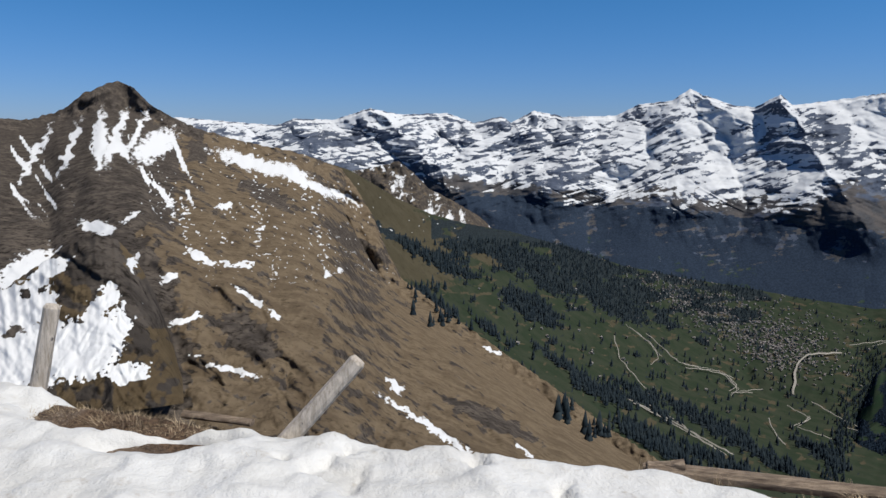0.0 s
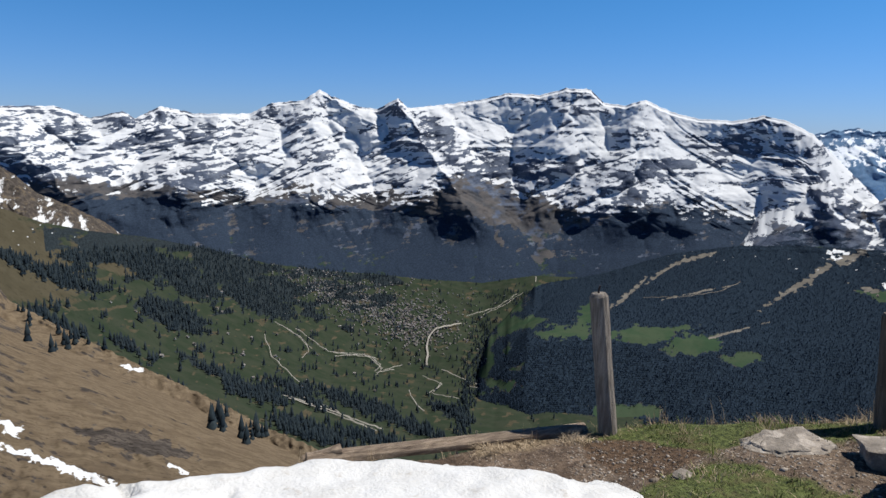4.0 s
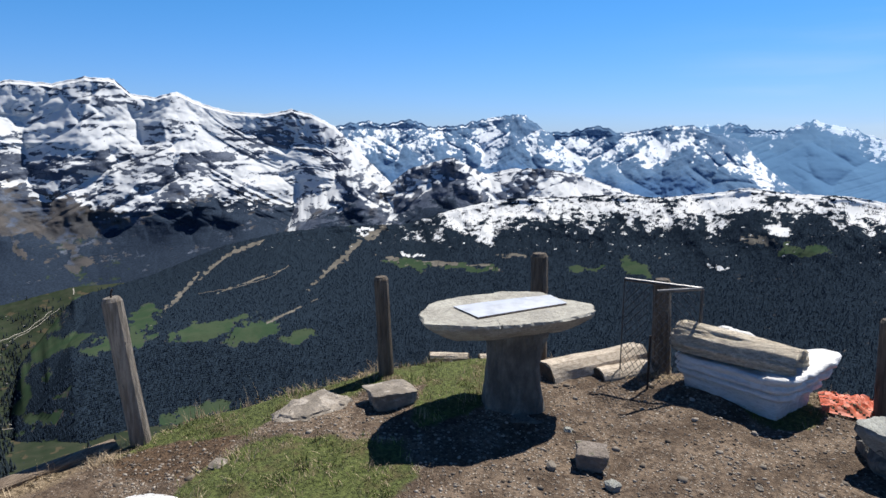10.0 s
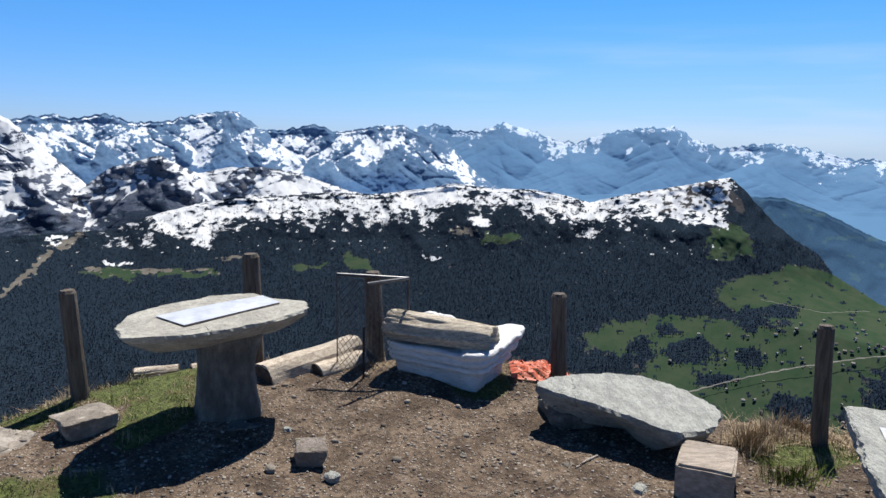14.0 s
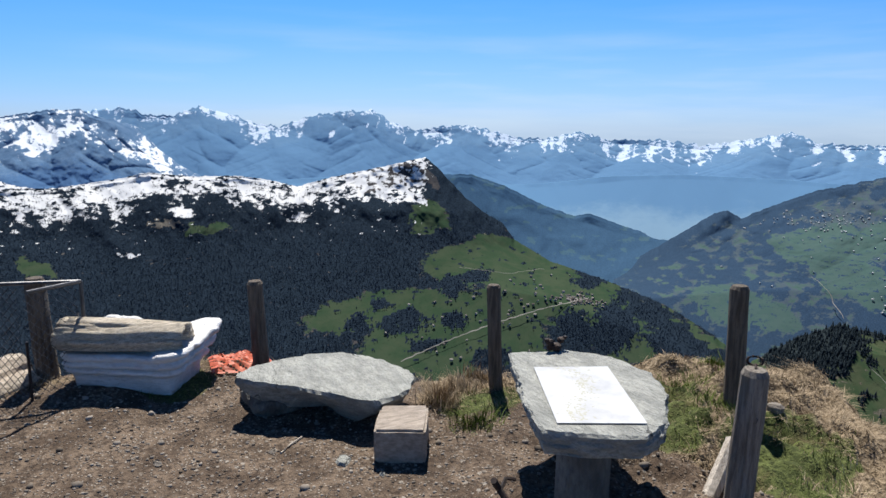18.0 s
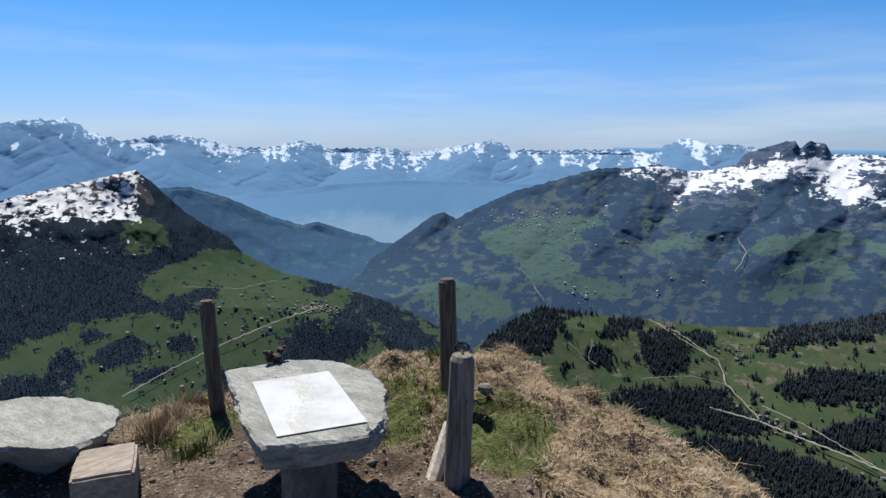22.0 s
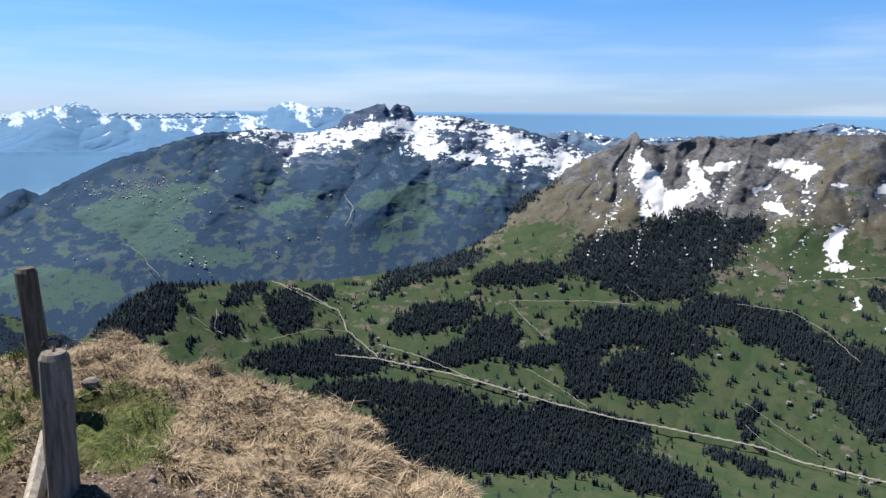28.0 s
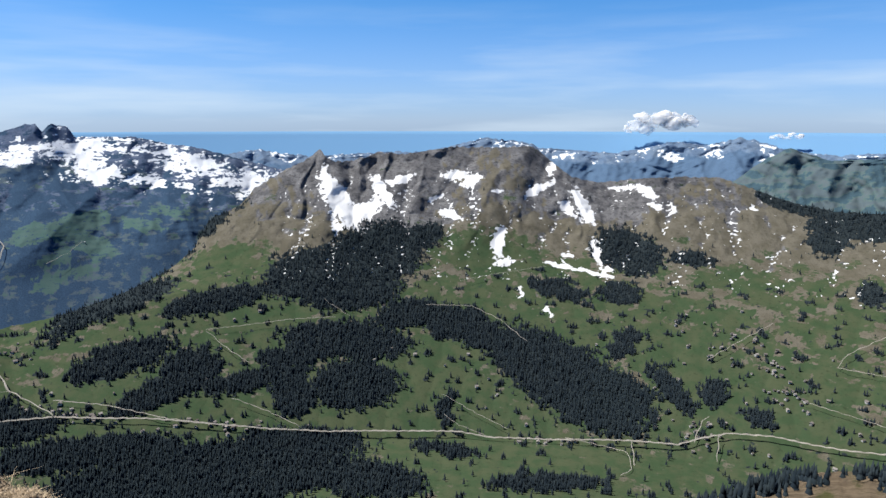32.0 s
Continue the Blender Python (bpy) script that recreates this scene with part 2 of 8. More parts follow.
# blue haze mixed into rock, meadow, forest and snow colours
M_LEY = terrain("haze_tinted_green_mountain", 0.12, (0.1411, 0.183, 0.2766), (0.0894, 0.1252, 0.2075), (0.108, 0.148, 0.18), (0.092, 0.128, 0.168), (0.088, 0.156, 0.146), (0.1, 0.165, 0.157), (0.047, 0.086, 0.148), (0.62, 0.652, 0.7), 1.7, 0.3, 0.05, 0.4, (0.2, 0.2, 1.0), leafy=0.45)
# wooded slope coloured blue throughout to paint in the distance haze
M_SHOULDER = terrain("haze_blue_wooded_shoulder", 0.05, (0.1235, 0.1976, 0.3087), (0.08645, 0.1482, 0.247), (0.0988, 0.1852, 0.247), (0.08645, 0.1729, 0.247), (0.09256, 0.21, 0.247), (0.105, 0.2223, 0.247), (0.06786, 0.142, 0.247), (0.62, 0.652, 0.7), 0.8, 0.2, 0.04, leafy=0.2)
# distance haze painted into this range's rock and snow colours
M_FAR = terrain("haze_blue_far_range", 0.09, (0.17, 0.285, 0.46), (0.13, 0.235, 0.4), (0.18, 0.285, 0.44), (0.15, 0.255, 0.41), (0.12, 0.22, 0.36), (0.12, 0.22, 0.36), (0.11, 0.22, 0.42), (0.66, 0.71, 0.78), 1.3, 0.25, 0.05, leafy=0.15)
# palest haze tint: rock, foot and snow all carry the air's blue
M_FARTHEST = terrain("haze_pale_horizon_range", 0.08, (0.2, 0.36, 0.57), (0.175, 0.335, 0.555), (0.1632, 0.3256, 0.56), (0.1496, 0.3108, 0.536), (0.1496, 0.3108, 0.544), (0.1496, 0.3108, 0.544), (0.165, 0.325, 0.55), (0.54, 0.64, 0.78), 1.5, 0.05, 0.0, leafy=0.06)
# haze as surface colour: blue, with a paler tone for low ground
M_HAZE = terrain("haze_blue_distance", 0.006, (0.1974, 0.396, 0.6532), (0.1974, 0.396, 0.6532), (0.1974, 0.396, 0.6532), (0.2016, 0.4004, 0.6578), (0.35, 0.56, 0.765), (0.35, 0.56, 0.765), (0.1848, 0.3784, 0.644), (0.8, 0.88, 0.97), 0.3, 0.0, 0.0, leafy=0.05)
# hill's grey-green mixed with blue as painted haze
M_WOODED_HILL = terrain("haze_tinted_green_hill", 0.06, (0.15, 0.19, 0.225), (0.11, 0.15, 0.19), (0.13, 0.17, 0.19), (0.11, 0.15, 0.175), (0.1, 0.165, 0.17), (0.12, 0.18, 0.17), (0.065, 0.115, 0.15), (0.62, 0.652, 0.7), 0.8, 0.2, 0.04, leafy=0.2)
# far-hill rock, earth and woods tinted blue to paint in haze
M_HILLS = terrain("haze_blue_hills", 0.08, (0.2, 0.28, 0.4), (0.15, 0.225, 0.35), (0.19, 0.26, 0.36), (0.16, 0.23, 0.33), (0.14, 0.22, 0.3), (0.14, 0.22, 0.3), (0.105, 0.175, 0.285), (0.64, 0.68, 0.73), 0.9, 0.3, 0.05, leafy=0.3)

# ---- noise fields ----
def lattice(x, y, seed):
    """Gradient noise on arrays, about -1 to 1."""
    xi, yi = np.floor(x).astype(np.int64), np.floor(y).astype(np.int64)
    fx, fy = x - xi, y - yi

    def corner(i, j):
        h = ((xi + i) * 374761393 + (yi + j) * 668265263 + seed * 974634777) & 0xFFFFFFFF
        h = ((h ^ (h >> 13)) * 1274126177) & 0xFFFFFFFF
        a = ((h ^ (h >> 16)) & 0xFFFF) * (2 * math.pi / 65536)
        return np.cos(a) * (fx - i) + np.sin(a) * (fy - j)

    u, v = fx * fx * fx * (fx * (fx * 6 - 15) + 10), fy * fy * fy * (fy * (fy * 6 - 15) + 10)
    top = corner(0, 0) * (1 - u) + corner(1, 0) * u
    low = corner(0, 1) * (1 - u) + corner(1, 1) * u
    return (top * (1 - v) + low * v) * 1.5


def fbm(x, y, octaves, seed):
    s, a = 0.0, 1.0
    for k in range(octaves):
        s = s + a * lattice(x * 2 ** k, y * 2 ** k, seed + k)
        a *= 0.5
    return s


def ridged(x, y, octaves, seed, gain=0.5):
    s, a = 0.0, 1.0
    for k in range(octaves):
        s = s + a * (1 - np.abs(lattice(x * 2.03 ** k, y * 2.03 ** k, seed + k)) * 2)
        a *= gain
    return s * 0.5


def resized(h, n, m):
    """A grid brought to another size, bilinear."""
    a, b = np.linspace(0, h.shape[0] - 1, n), np.linspace(0, h.shape[1] - 1, m)
    i, j = np.minimum(a.astype(int), h.shape[0] - 2), np.minimum(b.astype(int), h.shape[1] - 2)
    u, v = (a - i)[:, None], (b - j)[None]
    return (h[i][:, j] * (1 - u) + h[i + 1][:, j] * u) * (1 - v) + (h[i][:, j + 1] * (1 - u) + h[i + 1][:, j + 1] * u) * v


def blurred(h, k):
    p = np.pad(h, 1, mode="edge")
    return h * (1 - k) + k * 0.25 * (p[:-2, 1:-1] + p[2:, 1:-1] + p[1:-1, :-2] + p[1:-1, 2:])


def carve(rows, cols, seed, drift=0.0, levels=(32, 16, 8, 4, 2, 1), rounds=9, wear=0.4):
    """Branching gullies and spurs that running water wears into a face, in cells; the top row is the crest."""
    h = np.zeros((4, 4))
    for lv in levels:
        n, m = rows // lv + 2, cols // lv + 2
        h = blurred(blurred(blurred(resized(h, n, m), 0.9), 0.9), 0.9)
        jj, ii = np.meshgrid(np.arange(m), np.arange(n))
        h = h + 0.7 * lv * fbm(jj * 0.21, ii * 0.16, 4, seed + lv)
        near = np.array([[0.04 * lv], [0.0], [0.04 * lv]])
        for _ in range(rounds):
            acc, flow = np.ones((n, m)), np.ones(m)
            for i in range(n - 1, 0, -1):
                k = int(round(drift * i)) - int(round(drift * (i - 1)))
                p = np.pad(h[i - 1], 3, mode="edge")
                c = np.stack([p[2 + s + k:2 + s + k + m] for s in (0, 1, 2)])
                go = np.clip(np.arange(m) + np.argmin(c + near, 0) - 1 + k, 0, m - 1)
                flow = np.bincount(go, weights=flow, minlength=m) + 1.0
                acc[i - 1] = flow
            cut = np.minimum(np.sqrt(acc / n ** 0.5), 4.0)
            h = blurred(h - wear * lv * (cut - cut.mean()) * 0.25, 0.4 if lv > 4 else 0.16)
    h = resized(h, rows, cols)
    return h - h.mean()


def warped(a, e, seed, k=0.8, f=0.7):
    """Bearings and elevations pushed about, so that patches drawn with them get ragged outlines."""
    wa = fbm(a * f, e * f * 1.6, 4, seed) + 0.35 * fbm(a * f * 5, e * f * 7, 3, seed + 2)
    we = fbm(a * f, e * f * 1.6, 4, seed + 1) + 0.35 * fbm(a * f * 5, e * f * 7, 3, seed + 3)
    return a + k * wa, e + 0.55 * k * we


def step(v, lo, hi):
    u = np.clip((v - lo) / (hi - lo), 0, 1)
    return u * u * (3 - 2 * u)


def blobs(items, az, el, wob=None):
    """Field of tilted ovals (bearing, elevation, half width, half height, tilt): above 0 inside, rising to 1."""
    out = np.full(az.shape, -1.0)
    for a, e, ra, re, tilt in items:
        c, s = math.cos(radians(tilt)), math.sin(radians(tilt))
        u, v = (az - a) * math.cos(radians(e)), el - e
        d = np.hypot((u * c + v * s) / ra, (v * c - u * s) / re)
        np.maximum(out, 1 - d, out=out)
    return out if wob is None else out + wob


def curve_at(points, az):
    p = np.array(points, float)
    return np.interp(az, p[:, 0], p[:, 1])


def value_at(v, az):
    return np.full(np.shape(az), float(v)) if isinstance(v, (int, float)) else curve_at(v, az)


RELIEFS = {}


class Relief:
    """A mountain side as a relief sheet round the summit: lines of (bearing, elevation) at given distances, from foot to crest, with spurs, gullies and
    cliff bands pushed towards or away from the summit."""
    slope = None

    def __init__(self, name, lines, rows, step_az, mat, cover, label, category, spur=(0, 1, 1, 0), strata=(0, 1), jag=0.0, seed=1, kind="structure", fall=1.06, fine=0.5, calm=None, cap=0.0, ribs=(), gain=0.4, worn=(0.0, 0.0), levels=(32, 16, 8, 4, 2, 1), lean=False):
        a0 = max(l[0][0][0] for l in lines)
        a1 = min(l[0][-1][0] for l in lines)
        az = np.arange(a0, a1 + 1e-6, step_az)
        els, rs = [], []
        for i, (line, dist) in enumerate(lines):
            e = curve_at(line, az)
            if i == len(lines) - 1 and jag:
                e = e + jag * fbm(az * 1.9, az * 0 + seed, 5, seed)
                if lean:
                    e = e + 0.5 * jag * (ridged(az * 1.4, az * 0 + seed, 3, seed + 1, 0.5) - 0.6)
            els.append(e)
            rs.append(value_at(dist, az))
        if cap:
            # a smoothed line just under the crest, so that its notches do not run down the whole face
            half_w = int(2.0 / step_az)
            sm = np.convolve(np.pad(els[-1], half_w, mode="edge"), np.ones(2 * half_w + 1) / (2 * half_w + 1), "valid")
            low = np.min([np.roll(els[-1], k) for k in range(-half_w, half_w + 1, 2)], axis=0)
            low = np.convolve(np.pad(low, half_w, mode="edge"), np.ones(2 * half_w + 1) / (2 * half_w + 1), "valid")
            sub = np.maximum(np.minimum(sm - cap, low - 0.2), els[-2] + 0.2)
            f = (sub - els[-2]) / np.maximum(sm - els[-2], 0.3)
            rs.insert(-1, rs[-2] + (rs[-1] - rs[-2]) * np.clip(f, 0.1, 0.95))
            els.insert(-1, sub)
            if lean:
                # peaks stand farther back than the notches between them, so that the slope stays even
                gap = els[-1] - sub
                rs[-1] = rs[-2] + (rs[-1] - rs[-2]) * np.clip(gap / gap.mean(), 0.4, 3.0)
            rows = list(rows[:-1]) + [rows[-1], max(16, int(cap / 0.04))]
        E, R = [], []
        for i in range(len(els) - 1):
            n = rows[i]
            s = np.linspace(0, 1, n + 1)[(1 if i else 0):, None]
            e = els[i][None] + (els[i + 1] - els[i])[None] * s
            z0, z1 = rs[i] * np.tan(np.radians(els[i])), rs[i + 1] * np.tan(np.radians(els[i + 1]))
            warp = e
            if strata[0] and i == len(els) - 2 - (1 if cap else 0):
                # ledges and cliff bands, dipping as the beds do
                ph = (e - curve_at(strata[2], az)[None]) / strata[1] + 0.7 * fbm(az[None] * 0.12, e * 0.3, 3, seed + 40)
                bed = lattice(ph, az[None] * 0.11 + 0 * e, seed + 41) + 0.45 * lattice(ph * 2.3, az[None] * 0.3 + 0 * e, seed + 42)
                warp = e - strata[0] * strata[1] * 0.5 * bed * step(fbm(az[None] * 0.16, e * 0.45, 3, seed + 43), -0.5, 0.35) * np.minimum(1, np.minimum(s, 1 - s) * 8)
            k = ((z1 - z0) / (rs[i + 1] - rs[i]))[None]
            r = (z0 - k[0] * rs[i])[None] / (np.tan(np.radians(warp)) - k)
            lo, hi = np.minimum(rs[i], rs[i + 1])[None], np.maximum(rs[i], rs[i + 1])[None]
            E.append(e)
            R.append(np.clip(r, lo, hi))
        E, R = np.vstack(E), np.vstack(R)
        A = np.broadcast_to(az[None], E.shape)
        amp, fa, fe, shear = spur
        N = np.full(E.shape, 0.6)
        if amp:
            wx, wy = fbm(A * fa * 0.8, E * fe * 0.8, 3, seed + 27), fbm(A * fa * 0.8 + 9, E * fe * 0.8, 3, seed + 28)
            u = A * fa + E * shear + 0.45 * wx
            N = ridged(u, E * fe + 0.45 * wy, 5, seed + 7, gain) + fine * ridged(A * fa * 3.1 - E * shear * 2 + 0.6 * wy, E * fe * 2.9 + 0.6 * wx, 4, seed + 17, gain)
            if calm:
                N = 0.6 + (N - 0.6) * (0.12 + 0.88 * step(E, calm[0], calm[1]))
            R = R * (1 - amp * (N - 0.6))
        if ribs:
            bend = 0.5 * fbm(A * 0.5, E * 0.5, 3, seed + 60)
            edge = fbm(A * 0.7, E * 0.8, 2, seed + 61)
            U, V = A * 0.98 + bend, E + 0.4 * bend
            lift = np.zeros(E.shape)
            for high, width, line in ribs:
                d = np.full(E.shape, 1e9)
                for (a0_, e0_), (a1_, e1_) in zip(line[:-1], line[1:]):
                    ax, bx = a0_ * 0.98, a1_ * 0.98
                    dx, dy = bx - ax, e1_ - e0_
                    s = np.clip(((U - ax) * dx + (V - e0_) * dy) / (dx * dx + dy * dy + 1e-9), 0, 1)
                    np.minimum(d, np.hypot(U - ax - s * dx, V - e0_ - s * dy), out=d)
                np.maximum(lift, high * np.clip(1 - d / width * (1 + 0.18 * edge), 0, 1), out=lift)
            if calm:
                lift = lift * (0.1 + 0.9 * step(E, calm[0], calm[1]))
            R = R * (1 - lift)
            N = N + 5.0 * (lift - lift.mean())
        if worn[0]:
            h = carve(E.shape[0], E.shape[1], seed + 300, worn[1], levels)
            fine_h = h - resized(resized(h, E.shape[0] // 10 + 2, E.shape[1] // 10 + 2), *E.shape)
            k = 1.0 if not calm else 0.25 + 0.75 * step(E, calm[0], calm[1])
            rim = np.clip((els[-1][None] - E) / 0.25, 0.6, 1)
            R = R - worn[0] * k * rim * h * math.radians(step_az) * R
            N = N + 0.22 * np.clip(h / h.std(), -2, 2) + 0.16 * np.clip(fine_h / fine_h.std(), -2.5, 2.5)
        self.az, self.E, self.R = az, E, R
        ar = np.radians(A)
        P = np.stack([R * np.sin(ar), R * np.cos(ar), EYE.z + R * np.tan(np.radians(E))], -1)
        du, dv = np.gradient(P, axis=1), np.gradient(P, axis=0)
        nrm = np.cross(du, dv)
        nz = np.abs(nrm[..., 2]) / (np.linalg.norm(nrm, axis=-1) + 1e-9)
        Relief.slope = nz
        self.cover = np.stack(cover(A, E, N - N.mean(), els[-1][None] - E), -1).clip(0, 1)
        last, r_last = E[-1], R[-1]
        tails, tc = [], []
        for fr, de in ((fall, -1.2), (fall * fall, -5.0)):
            rr = r_last * fr
            zz = EYE.z + rr * np.tan(np.radians(last + de))
            tails.append(np.stack([rr * np.sin(ar[0]), rr * np.cos(ar[0]), zz], -1)[None])
            tc.append(self.cover[-1:])
        P, C = np.vstack([P] + tails), np.vstack([self.cover] + tc)
        self.ob = sheet(name, P, C, mat)
        tagged(self.ob, label, category, kind=kind)
        RELIEFS[name] = self

    def place(self, az, el):
        """Point of the sheet at bearings and elevations, as an array of places, and its cover there."""
        az, el = np.asarray(az, float), np.asarray(el, float)
        j = np.clip((az - self.az[0]) / (self.az[1] - self.az[0]), 0, len(self.az) - 1.001).astype(int)
        lo, hi = np.zeros(j.shape, int), np.full(j.shape, self.E.shape[0] - 1)
        for _ in range(12):
            mid = (lo + hi) // 2
            up = self.E[mid, j] < el
            lo, hi = np.where(up, mid, lo), np.where(up, hi, mid)
        r = np.minimum(self.R[lo, j], self.R[hi, j])
        a = np.radians(az)
        ok = (el > self.E[0, j]) & (el < self.E[-1, j]) & (az > self.az[0]) & (az < self.az[-1])
        return np.stack([r * np.sin(a), r * np.cos(a), EYE.z + r * np.tan(np.radians(el))], -1), self.cover[hi, j], ok


def sheet(name, P, cover, mat):
    """A grid of points as one smooth mesh with its cover attribute."""
    n, m = P.shape[:2]
    me = bpy.data.meshes.new(name)
    idx = np.arange(n * m).reshape(n, m)
    quads = np.stack([idx[:-1, :-1], idx[:-1, 1:], idx[1:, 1:], idx[1:, :-1]], -1).reshape(-1, 4)
    me.vertices.add(n * m)
    me.vertices.foreach_set("co", P.reshape(-1).astype(np.float32))
    me.loops.add(quads.size)
    me.loops.foreach_set("vertex_index", quads.reshape(-1).astype(np.int32))
    me.polygons.add(len(quads))
    me.polygons.foreach_set("loop_start", np.arange(0, quads.size, 4, dtype=np.int32))
    me.polygons.foreach_set("use_smooth", np.ones(len(quads), bool))
    me.update(calc_edges=True)
    at = me.attributes.new("cover", "FLOAT_COLOR", "POINT")
    at.data.foreach_set("color", cover.reshape(-1).astype(np.float32))
    me.materials.append(mat)
    return new(name, me)


def soup(name, verts, faces, mat, kind="stuff", label="", category="", parent=None, smooth=False, face_mats=None):
    """Many small pieces as one mesh."""
    me = bpy.data.meshes.new(name)
    me.vertices.add(len(verts))
    me.vertices.foreach_set("co", np.asarray(verts, np.float32).reshape(-1))
    f = np.asarray(faces, np.int32)
    me.loops.add(f.size)
    me.loops.foreach_set("vertex_index", f.reshape(-1))
    me.polygons.add(len(f))
    me.polygons.foreach_set("loop_start", np.arange(0, f.size, f.shape[1], dtype=np.int32))
    if smooth:
        me.polygons.foreach_set("use_smooth", np.ones(len(f), bool))
    for x in (mat if isinstance(mat, (list, tuple)) else [mat]):
        me.materials.append(x)
    if face_mats is not None:
        me.polygons.foreach_set("material_index", np.asarray(face_mats, np.int32))
    me.update(calc_edges=True)
    ob = new(name, me)
    if parent:
        ob.parent = parent
    return tagged(ob, label, category, kind=kind)


def scatter(tv, tf, places, scale, turn, lift=0.0, widths=None):
    """Copies of a small template (verts, faces) at places; returns verts and faces."""
    n, k = len(places), len(tv)
    c, s = np.cos(turn)[:, None], np.sin(turn)[:, None]
    w = scale if widths is None else widths
    x, y, z = tv[None, :, 0] * w[:, None], tv[None, :, 1] * w[:, None], tv[None, :, 2] * scale[:, None]
    V = np.stack([x * c - y * s, x * s + y * c, z + lift], -1) + places[:, None]
    F = tf[None] + (np.arange(n) * k)[:, None, None]
    return V.reshape(-1, 3), F.reshape(-1, tf.shape[1])


# ---- the mountains: bearings clockwise from +y, elevations seen from the summit ----
NEAR_CREST = [(-42, 0.5), (-32.4, 0.71), (-30.7, 0.66), (-28.6, 1.37), (-27.1, 2.61), (-25.7, 3.25), (-24.8, 3.57), (-23.8, 3.11), (-22.7, 1.9), (-21.4, 1.08), (-19.4, 0.12), (-17.3, -0.52), (-15.2, -1.04), (-12.2, -1.62), (-9.9, -2.4), (-8.4, -3.0), (-7.2, -4.6), (-5.8, -7.0), (-4.6, -10.0), (-3.4, -12.2), (0.9, -15.29), (5.8, -18.42), (10.8, -21.33), (14.7, -23.63), (18.5, -25.31), (21, -27)]
SLOPE_CREST = [(-13, -1.7), (-12.2, -1.75), (-9.9, -2.42), (-7.6, -3.18), (-5.8, -4.25), (-3.9, -5.42), (-1.1, -6.73), (1.8, -7.51), (6, -8.2), (10, -9.2), (15, -10.6), (20, -11.3), (25, -11.7), (28, -12), (33, -12.2), (37.5, -11.4), (47, -11.4)]
MASSIF_CREST = [(-22, 0.9), (-20.6, 0.97), (-17.3, 0.71), (-13.4, 0.44), (-12.1, 0.98), (-8.9, 0.92), (-6, 1.86), (-3.4, 1.38), (0.3, 1.54), (2.6, 0.74), (4.7, 1.3), (5.6, 0.8), (7.4, 1.76), (9.9, 1.27), (13.9, 1.37), (15.6, 2.24), (18.1, 2.53), (19.4, 3.41), (20.3, 2.94), (22.6, 2.12), (24, 1.98), (25.7, 2.9), (26.5, 2.1), (29.7, 2.49), (32.4, 2.89), (34.7, 3.46), (37.2, 3.32), (39.3, 3.88), (41.2, 3.8), (42.3, 2.78), (43.9, 2.56), (45.5, 3.02), (47.4, 2.13), (49.5, 1.59), (52.2, 1.47), (54.1, 1.87), (55.7, 1.48), (57.4, 0.61), (59.5, -1.5), (62, -4)]
RANGE_CREST = [(54, 0.3), (57.4, 0.61), (60.2, 1.03), (61.2, 0.75), (63.6, 1.2), (65.4, 0.58), (67.6, 0.74), (69.5, 1.25), (71.9, 1.64), (73, 1.6), (74.8, 0.25), (76.6, 0.3), (78.9, 0.82), (80.7, 0.19), (83.9, 0.74), (86, 0.89), (87.2, 0.37), (89.6, -0.25), (92.4, -2.24), (95.5, -4.3)]
ALPS_CREST = [(52, -9), (53, -7.2), (54.4, -5.0), (56.5, -3.6), (58.8, -2.7), (61.4, -4.6), (63.5, -2.87), (67.1, -1.86), (69.8, -3.24), (72.1, -2.76), (74.8, -2.71), (77.5, -3.11), (81.2, -4.43), (86, -5.6)]
FAR_CREST = [(85, 0.6), (87.2, 0.83), (89.1, 1.06), (90.5, 0.55), (92.3, 0.51), (94.3, 1.24), (96.8, 0.63), (98.4, 0), (100.2, -0.26), (102.5, 0.55), (104.2, 0.9), (105.8, 1.07), (108, 1.12), (109.1, 0.3), (110.8, -0.19), (111.2, -0.47), (112.5, -0.22), (114.4, 0.04), (116.4, -0.1), (117.8, -0.44), (119.6, -0.9), (121.9, -0.95), (124.7, -0.36), (127, -1.01), (131.1, -0.93), (134.2, -1.32), (137.2, -0.81), (140.2, -0.23), (142.1, -1), (144.4, -1.08), (148.1, -0.98), (151.4, -0.95), (153.1, -1.27), (154.2, -0.49), (155.5, 0.01), (157, -0.48), (158.8, -0.47), (160, -0.64), (163, -1.6), (167, -2.6)]
FORE_CREST = [(30.5, -25.5), (32.1, -21), (33.6, -16.6), (37.5, -12.2), (42.8, -11), (48.4, -8.95), (53, -8), (57.7, -7.6), (63.3, -7.45), (65.9, -6.61), (67.1, -6.25), (69.7, -5.62), (72.4, -5.13), (76.5, -5.0), (80.2, -4.7), (84.1, -4.83), (88.3, -4.24), (90.3, -3.8), (93.5, -4.16), (97.1, -4.14), (99.4, -4.5), (101.6, -5.06), (103.5, -4.51), (106.2, -3.92), (109, -3.33), (112.1, -2.61), (113.2, -3.5), (114.2, -4.6), (115.5, -5.9), (116.9, -7), (118.6, -7.95), (119.7, -9.32), (122.7, -11.0), (127.5, -12.38), (132.2, -13.96), (136, -15.91), (140, -18.5)]
SHOULDER_CREST = [(111, -4.2), (113.5, -3.99), (115.9, -3.97), (118.7, -4.86), (122.1, -6.45), (124.5, -7.2), (125.8, -6.95), (128, -7.7), (130.7, -8.47), (132.6, -8.6), (135, -10.5)]
